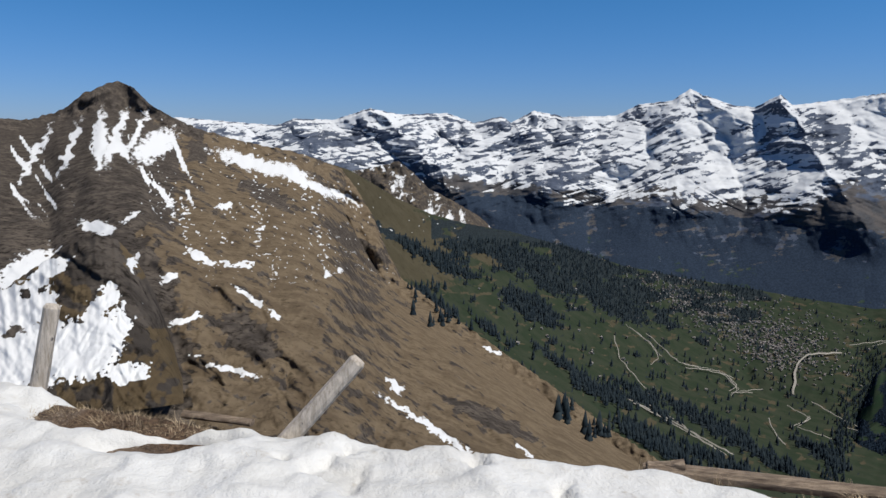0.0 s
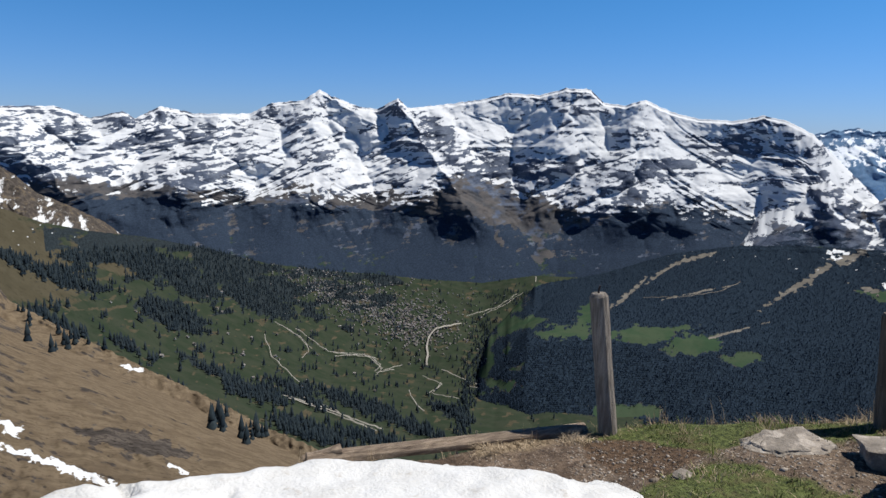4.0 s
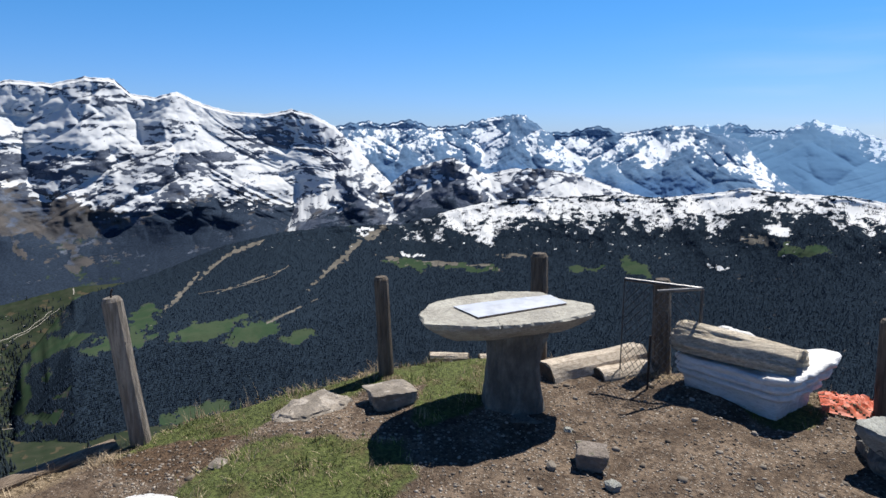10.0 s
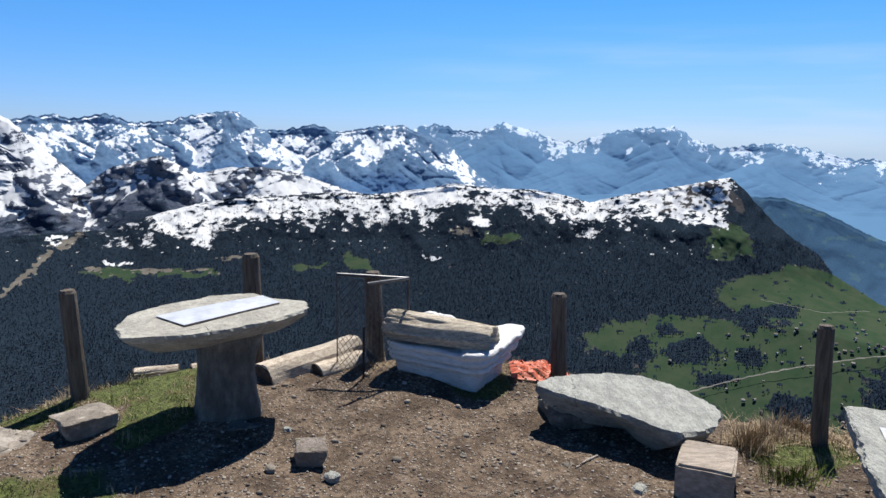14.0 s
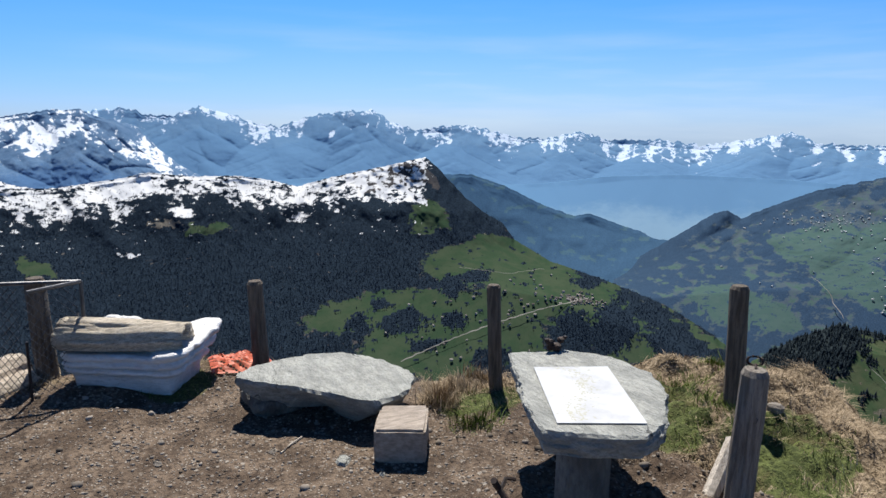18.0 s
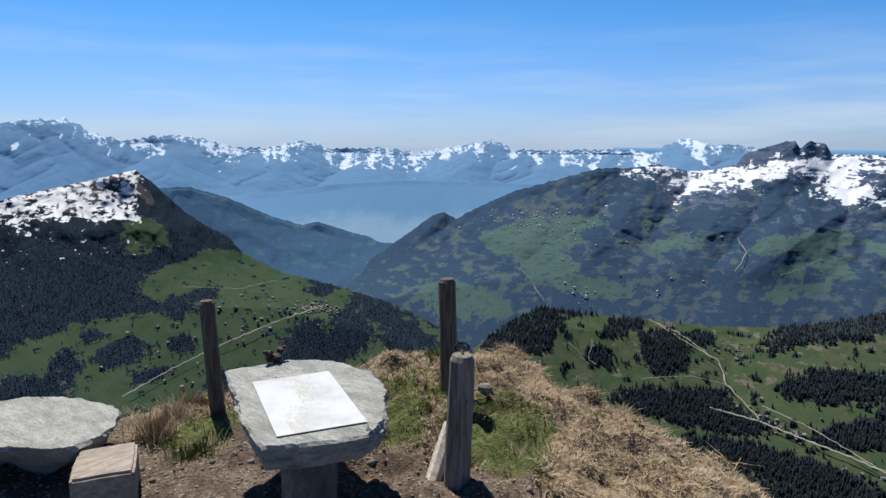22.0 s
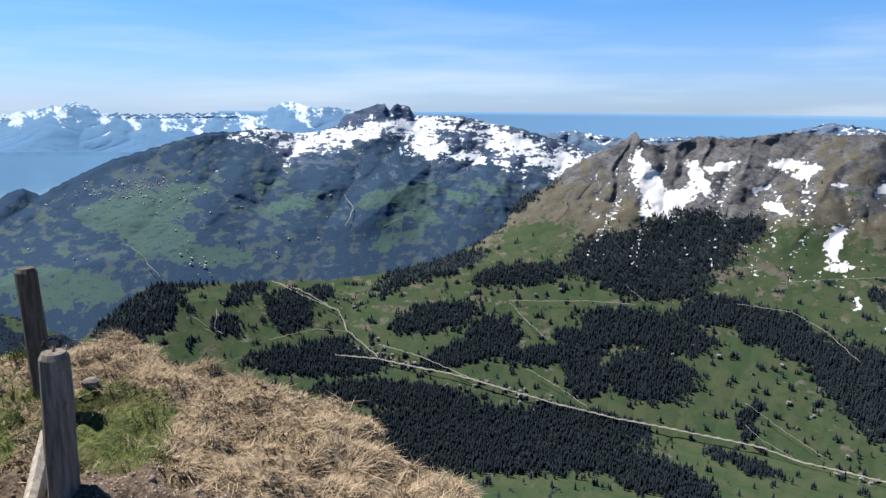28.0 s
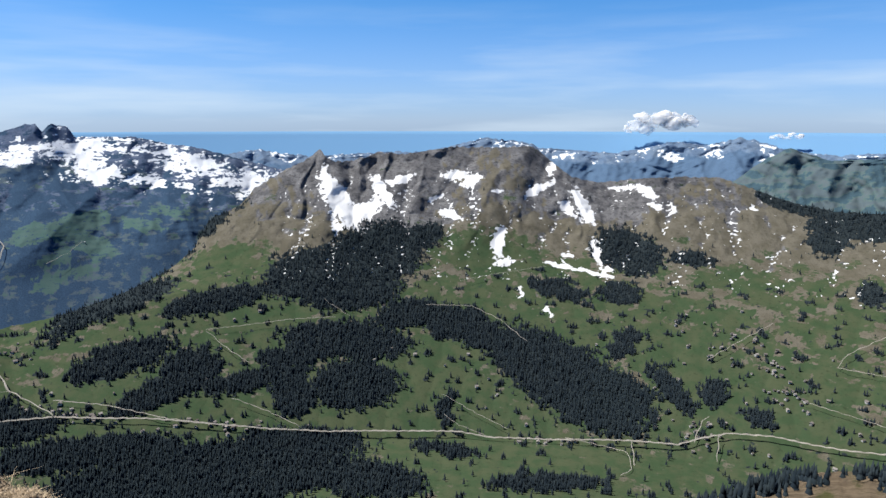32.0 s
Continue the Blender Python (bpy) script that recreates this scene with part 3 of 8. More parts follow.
HAZE_CREST = [(86, -7.9), (89, -6.1), (92, -5.3), (96, -4.8), (102, -4.4), (108, -4.1), (114, -4.4), (119, -4.8), (123, -4.5), (127, -3.9), (133, -3.6), (140, -3.7), (147, -4.0), (153, -4.4), (158, -5.1), (163, -6.4)]
LEY_CREST = [(128, -11.5), (131.2, -9.4), (133.5, -7.83), (135.4, -6.44), (136.3, -6.22), (137.3, -6.79), (139.2, -5.76), (142.1, -4.44), (145.8, -3.39), (149, -2.44), (151.3, -2.42), (153.6, -2.08), (155.8, -2.6), (157.9, -2.4), (159.3, -1.88), (159.8, -1.16), (161.3, -0.63), (162.5, -0.22), (163.1, -0.19), (163.45, -0.72), (164.1, -0.19), (164.4, -0.23), (165.1, -0.44), (165.55, -1.14), (169.5, -1.15), (171.8, -1.72), (173.9, -2.0), (176, -2.63), (180.2, -3.83), (184.6, -4.8), (188, -5.6)]
OPP_CREST = [(134, -20.5), (138, -18.3), (140.2, -16.58), (142.1, -15.18), (144.5, -13.98), (149.8, -14.4), (153.1, -14.39), (158, -14.6), (163.9, -13.96), (168.7, -12.07), (171.6, -10.14), (174.8, -7.5), (176.8, -6.69), (178, -5.34), (179.6, -4.41), (180.6, -3.82), (182.35, -3.05), (183.0, -2.5), (183.35, -2.12), (183.7, -2.7), (184.4, -3.2), (185.6, -3.2), (186.8, -2.95), (188.2, -2.48), (190.35, -2.66), (194.3, -2.04), (196.5, -2.1), (199.1, -2.06), (200.8, -1.96), (202.2, -3.05), (204.1, -4.48), (206.2, -4.86), (209.5, -4.48), (212.3, -4.28), (215.3, -4.24), (217.9, -5.05), (220.4, -5.9), (223.5, -6.43), (226.5, -6.42), (234, -6.6)]
HILL_CREST = [(172, -3.4), (176, -2.56), (178.3, -2.2), (180.6, -2.56), (182.9, -2.79), (189, -2.44), (191.8, -2.51), (193.6, -2.13), (196.8, -1.32), (199.9, -1.6), (201.7, -2.16), (203.9, -2.26), (207.3, -2.5), (210.1, -2.0), (211.9, -1.53), (214.2, -1.82), (216.7, -1.2), (218.9, -1.69), (219.9, -2.17), (223.1, -2.4), (226.2, -2.2), (234, -1.6)]
TOWER_CREST = [(213, -5.6), (216.5, -4.45), (218.3, -2.91), (220.1, -1.91), (221.2, -2.3), (222.8, -2.79), (226.1, -2.57), (234, -2.4)]

MASSIF_RIBS = [
    (0.041, 3.2, [(25.5, 2.6), (27.3, 0.2), (29.3, -2.5), (31.1, -5.1), (32.5, -8.3)]),
    (0.038, 3, [(29.3, -2.5), (26.4, -5.4), (23.1, -8.5), (21.8, -11.7)]),
    (0.025, 2.2, [(31.5, -4.7), (33.9, -7.5), (35.8, -11.1)]),
    (0.006, 4, [(53.5, 1.7), (50.7, 0.1), (48.4, -3.1), (46.5, -6.4), (44.6, -7.8)]),
    (0.016, 3, [(57.7, 0.8), (58.7, -2.7), (61.5, -4.9), (63.4, -6.3)]),
    (0.025, 2.5, [(46.5, -5.9), (42.7, -8.7), (39, -10.8)]),
    (0.025, 2.5, [(40.4, 3.6), (39, 0.5), (37.5, -2.6), (36.5, -5.3)]),
] + [
    (0.021, 2, [(45.3, 3), (44.7, -0.4), (42.9, -3.1), (40.9, -6.3)]),
    (0.017, 1.6, [(50.3, -3.1), (49.8, -5), (49.3, -6.9)]),
    (0.017, 1.6, [(56.4, -3.1), (56.4, -5), (57.3, -6.4)]),
    (0.033, 3, [(19.1, 3), (16.8, 0.2), (12.7, -2.6), (8.9, -4.6)]),
    (0.033, 3, [(-5.7, 1.6), (-2.5, -1.1), (-0, -3.8), (2.6, -6.5)]),
    (0.025, 2.5, [(4.9, 1), (1.7, -1.9), (-0.9, -3.3)]),
    (0.025, 2.5, [(11.7, 1.5), (10.8, -1.8), (8, -4.1)]),
    (0.025, 2.5, [(20, 3.1), (23.8, 0.4), (23, -2.9), (19.3, -6.2)]),
]
OPP_RIBS = [
    (0.03, 4, [(183.5, -2.4), (180.3, -4.6), (176.5, -6.9), (170.8, -10.6)]),
    (0.036, 3.5, [(183.5, -2.4), (184, -5), (183.6, -8.3), (186, -9.7)]),
    (0.024, 3.5, [(193.2, -2.3), (189.6, -4.9), (188.8, -7.7), (192.7, -10.8)]),
    (0.03, 4, [(200.9, -1.9), (197.7, -4.7), (196.2, -8.3), (194.6, -12.1)]),
    (0.03, 2.5, [(203.2, -4), (205.5, -7.8), (207.5, -11.1)]),
    (0.024, 3, [(209.9, -5), (211, -8.2), (213.5, -10.8)]),
    (0.03, 1.2, [(182.8, -2.66), (181.8, -5.2), (181.4, -7.53)]),
] + [
    (0.03, 1.2, [(183.5, -2.65), (183, -5.64), (183.3, -8.4)]),
    (0.025, 1.2, [(186.7, -3.04), (186.3, -5.08)]),
    (0.025, 1.2, [(188.8, -2.77), (188.5, -4.79)]),
    (0.025, 1.4, [(191.8, -2.69), (191.6, -5.35), (190.9, -7.17)]),
    (0.02, 1.2, [(181.3, -3.6), (179, -6.66), (177.7, -9.5)]),
    (0.025, 1.2, [(202.9, -3.97), (203.9, -6.35), (204.9, -9.11)]),
    (0.02, 1.4, [(198.3, -2.93), (197.8, -5.92), (197.3, -8.54)]),
]
LEY_RIBS = [
    (0.0275, 4, [(136.1, -6.3), (134.1, -8.5), (131.8, -11.1)]),
    (0.022, 4, [(148.6, -2.7), (146.5, -5.5), (144.1, -8.3), (142.2, -10.6)]),
    (0.0193, 3.5, [(154, -2.2), (151.7, -5.5), (149.8, -8.3), (146.9, -11.6)]),
    (0.0275, 4, [(163.2, -0.5), (159.2, -4.5), (157.4, -6.8), (155.1, -10.7)]),
    (0.0275, 4, [(169.7, -1.3), (166.9, -4.8), (163.5, -8.1), (159.4, -11.5)]),
    (0.0275, 4, [(173.9, -2.4), (174.1, -5.4), (171, -8.6)]),
]
FORE_RIBS = [
    (0.049, 4.5, [(111.7, -2.8), (113.2, -6.1), (116.6, -9.2), (120.3, -9.9)]),
    (0.028, 3, [(111.7, -2.8), (110.9, -5.6), (109.5, -8), (108.6, -11.3)]),
    (0.0245, 3.5, [(102.4, -4.8), (100, -7.6), (99.5, -11.4)]),
    (0.021, 3.5, [(89.7, -3.9), (88.7, -7), (85.5, -10.5)]),
    (0.021, 3.5, [(80.7, -4.6), (78.6, -7.5), (76.4, -11.5)]),
    (0.021, 3, [(95.9, -4.2), (93.1, -7.1), (92.1, -10.8)]),
    (0.021, 3.5, [(77.6, -5.4), (76.7, -9.3), (78.1, -12.2)]),
    (0.021, 3.5, [(68.8, -6.2), (67.2, -9.9), (68.3, -13.9)]),
    (0.021, 3.5, [(61.6, -7.7), (56.5, -11.6), (54.1, -15.4)]),
]
RANGE_RIBS = [
    (0.025, 4, [(87, 0.7), (86, -1.7), (82.7, -3.4)]),
    (0.025, 4, [(87, 0.7), (90.2, -2.1), (94.1, -3.7)]),
    (0.025, 3, [(94.2, 1), (97.8, -0.7), (100.5, -2.1)]),
    (0.025, 4, [(79, 0.7), (77.2, -1.3), (75.7, -2.9)]),
    (0.025, 4, [(72.7, 1.4), (70.3, -0.3), (67.7, -1.2)]),
    (0.025, 3.5, [(72.7, 1.4), (74.9, -0.7), (76.2, -2.4)]),
    (0.025, 3, [(63.2, 0.8), (62.3, -1.2)]),
    (0.025, 3, [(79, 0.8), (81.4, -1.1)]),
]
ALPS_RIBS = [
    (0.05, 3, [(63.3, -2.2), (60.1, -4.5)]),
    (0.05, 3, [(67.3, -2.1), (69.2, -4.3), (70.1, -5.7)]),
    (0.05, 3, [(73.3, -2.5), (71.3, -4.3)]),
    (0.05, 4, [(86.9, -1.7), (90.2, -3)]),
]
HORIZON_RIBS = [
    (0.009, 2, [(106.1, 0.9), (104.7, -0.9)]),
    (0.009, 2, [(108.1, 1), (110.3, -0.8)]),
    (0.009, 3, [(114.4, -0.3), (116.2, -1.6)]),
    (0.009, 3, [(124.5, -0.6), (122.9, -1.7)]),
    (0.009, 3, [(124.5, -0.4), (122.8, -1.7)]),
    (0.009, 3, [(139.9, -0.3), (137.8, -1.8)]),
    (0.009, 3, [(139.9, -0.3), (142.4, -1.8)]),
    (0.009, 3, [(155.4, -0.1), (157.3, -1.5)]),
]
RIDGE_RIBS = [
    (0.08, 6, [(-24.8, 3.37), (-21.8, 1.08), (-19.2, -2.01), (-20.4, -4.14), (-23.7, -6.39), (-22.6, -10.45), (-21.6, -12.23)]),
    (0.07, 3, [(-24.8, 3.37), (-26.6, -0.85), (-27.5, -4.03)]),
    (0.05, 3, [(-12.7, -2.4), (-6.5, -8.34), (-2.3, -14.91), (3.1, -21.34)]),
]
MASSIF_FACE = [(37.5, -2.5, 6.5, 0.9, 2), (51.5, -0.4, 3.6, 1.0, -8), (46.5, -2.6, 4, 0.9, 12), (29.2, 0.2, 1.6, 2.2, 32), (9, -0.5, 6, 0.7, 10), (18, 1.0, 3.5, 0.35, 8), (19, -2.3, 3.5, 0.5, 16), (24.5, -1.2, 3, 0.4, 14), (-8, -0.6, 6, 0.8, 0), (33, -4.4, 3, 0.8, -30), (56.5, -2.2, 2.0, 0.7, -15)]
MASSIF_FAN = [(52, -4.3, 2.6, 0.8, 0), (56.4, -4.2, 2.2, 0.8, 0), (61.5, -4.3, 2.4, 0.8, 0), (41, -6.0, 1.4, 0.5, 35), (39.3, -5.3, 1.2, 0.35, -30), (21, -3.9, 3, 0.6, 14), (14, -3.7, 3.4, 0.6, 16), (28, -3.6, 1.8, 0.7, 20)]
MASSIF_FIELD = [(36, 1.4, 6, 1.3, 0), (42, 1.0, 4, 1.2, -6), (31, 0.6, 3, 0.9, -30), (21.5, 1.0, 4, 0.7, 8), (22.5, -0.6, 2.4, 0.5, 14), (-6, 1.2, 2.4, 0.5, 0), (48.5, 1.1, 3.6, 0.9, -15), (45, 2.0, 2.4, 0.8, 0), (39.5, -0.5, 4.0, 0.7, 0), (53.5, 1.0, 2.0, 0.5, -10), (30, 2.2, 3.0, 0.6, 5)]
MASSIF_BROWN = [(31, -5.8, 2.6, 1.2, 0), (14, -5.0, 11, 0.6, 8), (24, -5.4, 4, 0.7, 8), (37.5, -6.3, 2.6, 0.9, -35), (56, -5.6, 8, 0.6, -4), (2, -4.6, 6, 0.8, 0)]
MASSIF_SCREE = [(37.6, -8.8, 0.6, 2.3, 12), (36.2, -6.9, 1.8, 0.7, -38), (34.2, -8.3, 0.4, 1.4, 30), (30.2, -8.2, 0.3, 1.4, -25), (27.2, -7.8, 0.3, 1.2, -30), (23.4, -7.4, 0.3, 1.0, -30), (40.2, -7.0, 1.6, 0.3, 25)]
MASSIF_SNOWLINE = [(-22, -3.2), (0, -3.8), (12, -5.0), (22, -5.2), (28, -4.9), (31, -3.2), (34, -3.6), (38, -5.0), (42, -6.0), (47, -5.0), (50, -5.2), (62, -5.4)]
MASSIF_TREELINE = [(-22, -4.0), (0, -4.7), (12, -5.6), (24, -6.2), (30, -6.6), (33, -7.2), (38, -8.0), (42, -6.9), (45, -5.8), (49, -4.7), (55, -5.5), (62, -5.9)]
MASSIF_DIP = [(-22, -9.0), (10, -3.6), (27, 1.0), (33, 1.3), (45, 1.8), (62, 1.0)]
FLAT_DIP = [(-180, 0), (360, 0)]

OPP_FOREST = [(182.3, -12.3, 4.0, 2.1, 10), (187.4, -11.3, 4.4, 2.9, 18), (185.3, -13.9, 4.4, 1.5, 0), (191.0, -9.9, 2.6, 1.1, 22), (190.6, -15.9, 2.81, 1.17, 10), (167.3, -17.8, 3.75, 1.22, 14), (172.2, -19.3, 2.4, 1.69, 20), (170.3, -20.4, 4.22, 0.96, 20), (180.3, -19, 2.7, 0.83, 0), (185.2, -17.9, 5.23, 1.48, -6), (185.7, -21.5, 3.49, 1.91, 0), (177.3, -20.6, 4.11, 0.81, 5), (180.5, -22.1, 1.62, 1.58, 0), (194.7, -16.7, 2.5, 1.48, 0), (198.4, -18, 4.97, 1.18, -14), (204.1, -20.9, 7.13, 2.71, -27), (208.5, -22, 2.84, 1.9, -20), (208.8, -17.8, 0.89, 1.55, -40), (212.9, -21, 2.43, 0.74, -42), (216.1, -20.9, 0.91, 1.12, 0)]
OPP_FOREST_B = [(208.7, -10.4, 2.93, 1.85, -15), (214, -10.7, 1.71, 0.55, -5), (203.3, -13.7, 2.62, 0.81, -12), (208.3, -13.8, 1.73, 0.88, 0)]
OPP_FOREST_LOW = [(171.3, -27.5, 12.64, 2.5, 0), (164.2, -24.1, 6.79, 1.07, -6), (180.7, -25.8, 4.95, 1.13, -3), (186.2, -28.8, 4.94, 1.36, -10), (202.3, -29, 4.57, 0.66, 5), (193.8, -26.8, 2.68, 0.43, -10), (154.8, -17.1, 1.61, 1.65, 0), (157.3, -15.6, 1.23, 0.49, 0), (156.5, -20.4, 3.51, 0.94, 10), (169.4, -11.2, 8.58, 0.99, 33), (167.1, -13.6, 4.54, 0.97, 15), (174.7, -14.1, 4.26, 0.92, 8), (193.8, -23.6, 0.46, 1.69, -10), (219.7, -22.1, 0.87, 0.61, 0), (223.3, -8.1, 1.51, 1.72, -40), (225.7, -7.5, 2.01, 0.96, -10), (226.1, -12.1, 1.03, 0.87, -40), (142.9, -15.9, 3.46, 2.13, 20), (154.7, -16.9, 1.99, 1.64, -20)]
OPP_FOREST_LOW_B = [(149.6, -17.7, 1.25, 0.8, 0), (156.9, -21.1, 5.46, 1.27, -5), (151.1, -15.3, 1.74, 0.72, 20), (146.8, -14.1, 2.47, 0.44, 0)]
OPP_SNOW = [(184.7, -6.4, 0.92, 2.44, 30), (186.4, -7.6, 2.59, 0.75, 28), (188.4, -5.7, 0.43, 1.59, 35), (189.8, -4.8, 1.42, 0.33, 18), (183.9, -4.8, 0.28, 1.49, 10), (194.4, -4.4, 1.11, 0.51, 0), (195.9, -4.8, 1.17, 0.37, 28), (194.2, -7.7, 1.04, 0.33, -18), (201.4, -5.5, 1.57, 0.27, 28), (202.4, -3.8, 0.26, 0.63, -20), (205.1, -6.9, 0.48, 1.88, 32), (206.2, -10.5, 0.42, 1.16, 20), (198.2, -9.9, 0.5, 1.39, -8), (198.6, -11.6, 0.82, 0.32, 10), (210, -5.5, 1.04, 0.43, -25), (210.7, -6.7, 0.44, 0.3, -25), (207.9, -5.3, 0.93, 0.17, 5), (212.1, -6.9, 0.27, 0.34, 0), (200.1, -14, 0.18, 0.64, 20)]
OPP_SNOW_B = [(207.2, -11.9, 0.37, 0.22, 0), (204, -10.9, 0.6, 0.18, -10), (217.9, -6.4, 0.14, 0.36, 25), (203.8, -7.1, 0.39, 0.9, 35), (192.8, -6.3, 0.66, 0.23, 30), (197.9, -5.7, 0.64, 0.14, 5), (204.9, -12, 3, 0.18, -10), (202.5, -15.6, 0.22, 0.45, 30)]
OPP_TAN = [(217, -13.1, 6.5, 0.4, 4), (219.2, -14.1, 4, 0.55, -6), (212.6, -12.7, 3.2, 0.45, -10), (218.7, -17.7, 1.9, 0.55, -32), (221.2, -16.0, 2.2, 0.6, -28), (209.7, -20, 3.2, 0.4, -42), (227, -16.7, 1.1, 0.22, 0), (227, -20.1, 1.2, 0.28, 0), (202, -13.2, 3, 0.5, -18), (206, -15.2, 2.4, 0.4, -25), (194.5, -12.4, 1.8, 0.6, -25), (213, -16.0, 1.6, 0.4, -15)]
OPP_GREEN = [(175.3, -11.3, 3.63, 1.48, 8), (156.8, -16.6, 5.56, 2.42, -5), (168.8, -21.6, 10.87, 2.59, -10), (178.4, -16.5, 7.29, 1.84, -10), (193.2, -21.6, 4.08, 4.98, 0), (198.3, -27.9, 11.49, 2.54, -5), (197.6, -11.7, 5.43, 2.79, -10), (213.4, -17.4, 8.78, 2.92, -10), (217.8, -22, 5.56, 2.35, -5), (204.8, -17.2, 5.59, 1.78, -20), (218.7, -12.9, 4.09, 1.61, -10), (185.7, -24.4, 5.46, 1.78, 0), (148.8, -16, 4.63, 2.66, 0), (178.4, -15.5, 8.24, 2.31, 0), (197.4, -15.4, 3.62, 1.64, -10)]
SLOPE_FOREST = [(-3, -9.3, 5.16, 0.42, -34), (0.8, -11.1, 1.91, 0.38, -30), (-0.6, -14.1, 2.36, 0.33, -35), (7.6, -14.4, 2.76, 0.93, -28), (3.8, -16.2, 1.4, 0.28, -30), (10.2, -18.7, 2.7, 0.32, -30), (13.6, -20.7, 2.67, 0.53, -22), (4.2, -9.1, 2.81, 1.18, -30), (8.5, -11.4, 3.26, 1.03, -35), (14.2, -13.4, 3.15, 1.14, -30), (24.1, -22.8, 6.08, 0.53, -22), (17.8, -21.6, 2.51, 0.34, -25), (30.5, -22.8, 2.07, 0.39, -20), (16.4, -20.4, 2.17, 0.26, -20), (11.7, -10.3, 2.73, 0.93, -25), (11.3, -22.9, 1.97, 0.61, -38), (13.8, -24.4, 1.08, 0.43, -30), (18.4, -24.1, 3.29, 0.67, -22), (23.4, -24.8, 2.7, 0.36, -10)]
SLOPE_BROWN = [(-3.9, -8.7, 6.1, 2.83, -35), (-10.4, -4.5, 7.18, 2.31, -28), (13.3, -24.2, 5.2, 1.12, -35), (3.2, -9.6, 2.81, 0.95, -30), (15.8, -26.9, 5.08, 1.24, -20)]
RIDGE_SNOW = [(-26.3, -0.8, 0.45, 2.15, -8), (-25.2, -0.6, 0.34, 2.16, -22), (-23.8, -0.2, 0.27, 1.68, -30), (-22.6, -1.2, 1.68, 0.85, 38), (-28.3, -1.3, 0.29, 1.87, -22), (-30.6, -2, 0.21, 2.39, -30), (-15.3, -2.6, 3.06, 0.54, -18), (-11.3, -4.1, 2.69, 0.32, -28), (-8.1, -5.4, 1.38, 0.19, -32), (-31.8, -10, 2.14, 0.96, 32), (-30.4, -16.7, 3.3, 1.36, 8), (-26.2, -15, 1.16, 1.76, -20), (-26.7, -7.2, 0.97, 0.46, -22), (-19.7, -9.9, 1.13, 0.27, -28), (-17.7, -18.9, 2.21, 0.22, -20), (-0.8, -24.3, 4.78, 0.26, -32), (-16.1, -13.2, 1.4, 0.23, -42), (-14.2, -14.8, 0.72, 0.18, -45), (-22.2, -11.4, 0.65, 0.35, 30)]
RIDGE_SNOW_B = [(-21.2, -14.7, 1.32, 0.22, 12), (-25, -10.2, 1.14, 0.3, 45), (-4.1, -20.9, 0.84, 0.32, -50), (-9.7, -11.7, 0.36, 0.28, 0), (-23.1, -19.9, 0.54, 0.25, -10), (-17.6, -5.9, 0.7, 0.27, 0), (-27.6, -17.6, 2.59, 0.74, 10), (-32.9, -13.1, 1.02, 0.63, 0), (-12.9, -3.1, 1.75, 0.46, -15), (-17.8, -10.4, 0.6, 0.13, -10), (-16.5, -10.7, 0.6, 0.14, -10)]
RIDGE_SNOW_C = [(-17.4, -10.7, 0.5, 0.12, -15), (-16.0, -10.5, 0.35, 0.1, -10), (-8.7, -11.5, 0.3, 0.1, 0), (-21.0, -14.6, 1.1, 0.22, 25), (-20.3, -17.6, 0.5, 0.1, -15), (4.3, -18.0, 0.9, 0.13, -22), (7.5, -25.9, 0.9, 0.14, -30), (-15.0, -7.8, 0.4, 0.12, 10), (-27.2, -7.1, 0.9, 0.4, -15), (-24.6, -6.5, 0.8, 0.2, 20)]
RIDGE_EDGE = [(-3.6, -24.5), (-1.5, -22.4), (0.5, -21.4), (2.5, -20.2), (4.5, -21.2), (6.2, -23.2), (8, -24), (12, -22), (30, -20)]
KNOB_SNOW = [(-32.4, -12.6, 2.2, 1.5, 30), (-30.5, -10.2, 1.5, 0.6, 35), (-31.5, -16, 3.6, 2.0, 0), (-28.4, -16.0, 2.4, 1.9, 25), (-27, -12.9, 2.0, 0.6, 50), (-25.4, -10.8, 1.4, 0.35, 42), (-26.2, -15.0, 0.8, 2.6, -30), (-25.6, -18.2, 1.4, 0.7, -10), (-27.2, -7.1, 0.9, 0.4, -15)]
KNOB_ROCK = [(-27.3, -9.6, 2.2, 1.9, 0), (-25.0, -12.3, 1.1, 2.2, 25), (-23.2, -13.0, 1.5, 2.3, 25), (-29.4, -14.2, 1.0, 0.4, 15), (-32.3, -14.1, 1.1, 0.35, 20), (-31.4, -11.6, 0.9, 0.3, 0), (-24.4, -15.6, 0.7, 1.4, 0)]
FORE_PISTE = [(45.2, -12.4, 1.9, 0.15, 47), (47.6, -10.6, 1.7, 0.13, 40), (50, -9.2, 1.5, 0.2, 22), (56.8, -11.2, 1.9, 0.17, 42), (58.7, -9.6, 1.6, 0.26, 48), (60.6, -8.2, 1.3, 0.3, 30), (62.6, -10.4, 1.3, 0.2, -10), (66.0, -10.7, 2.3, 0.15, -4), (69.6, -10.9, 1.4, 0.1, -4), (50.6, -11.8, 2.6, 0.07, 18), (52.6, -14.9, 2.8, 0.08, 24), (91.6, -7.7, 1.2, 0.3, 0), (72.5, -9.9, 1.4, 0.13, 0)]
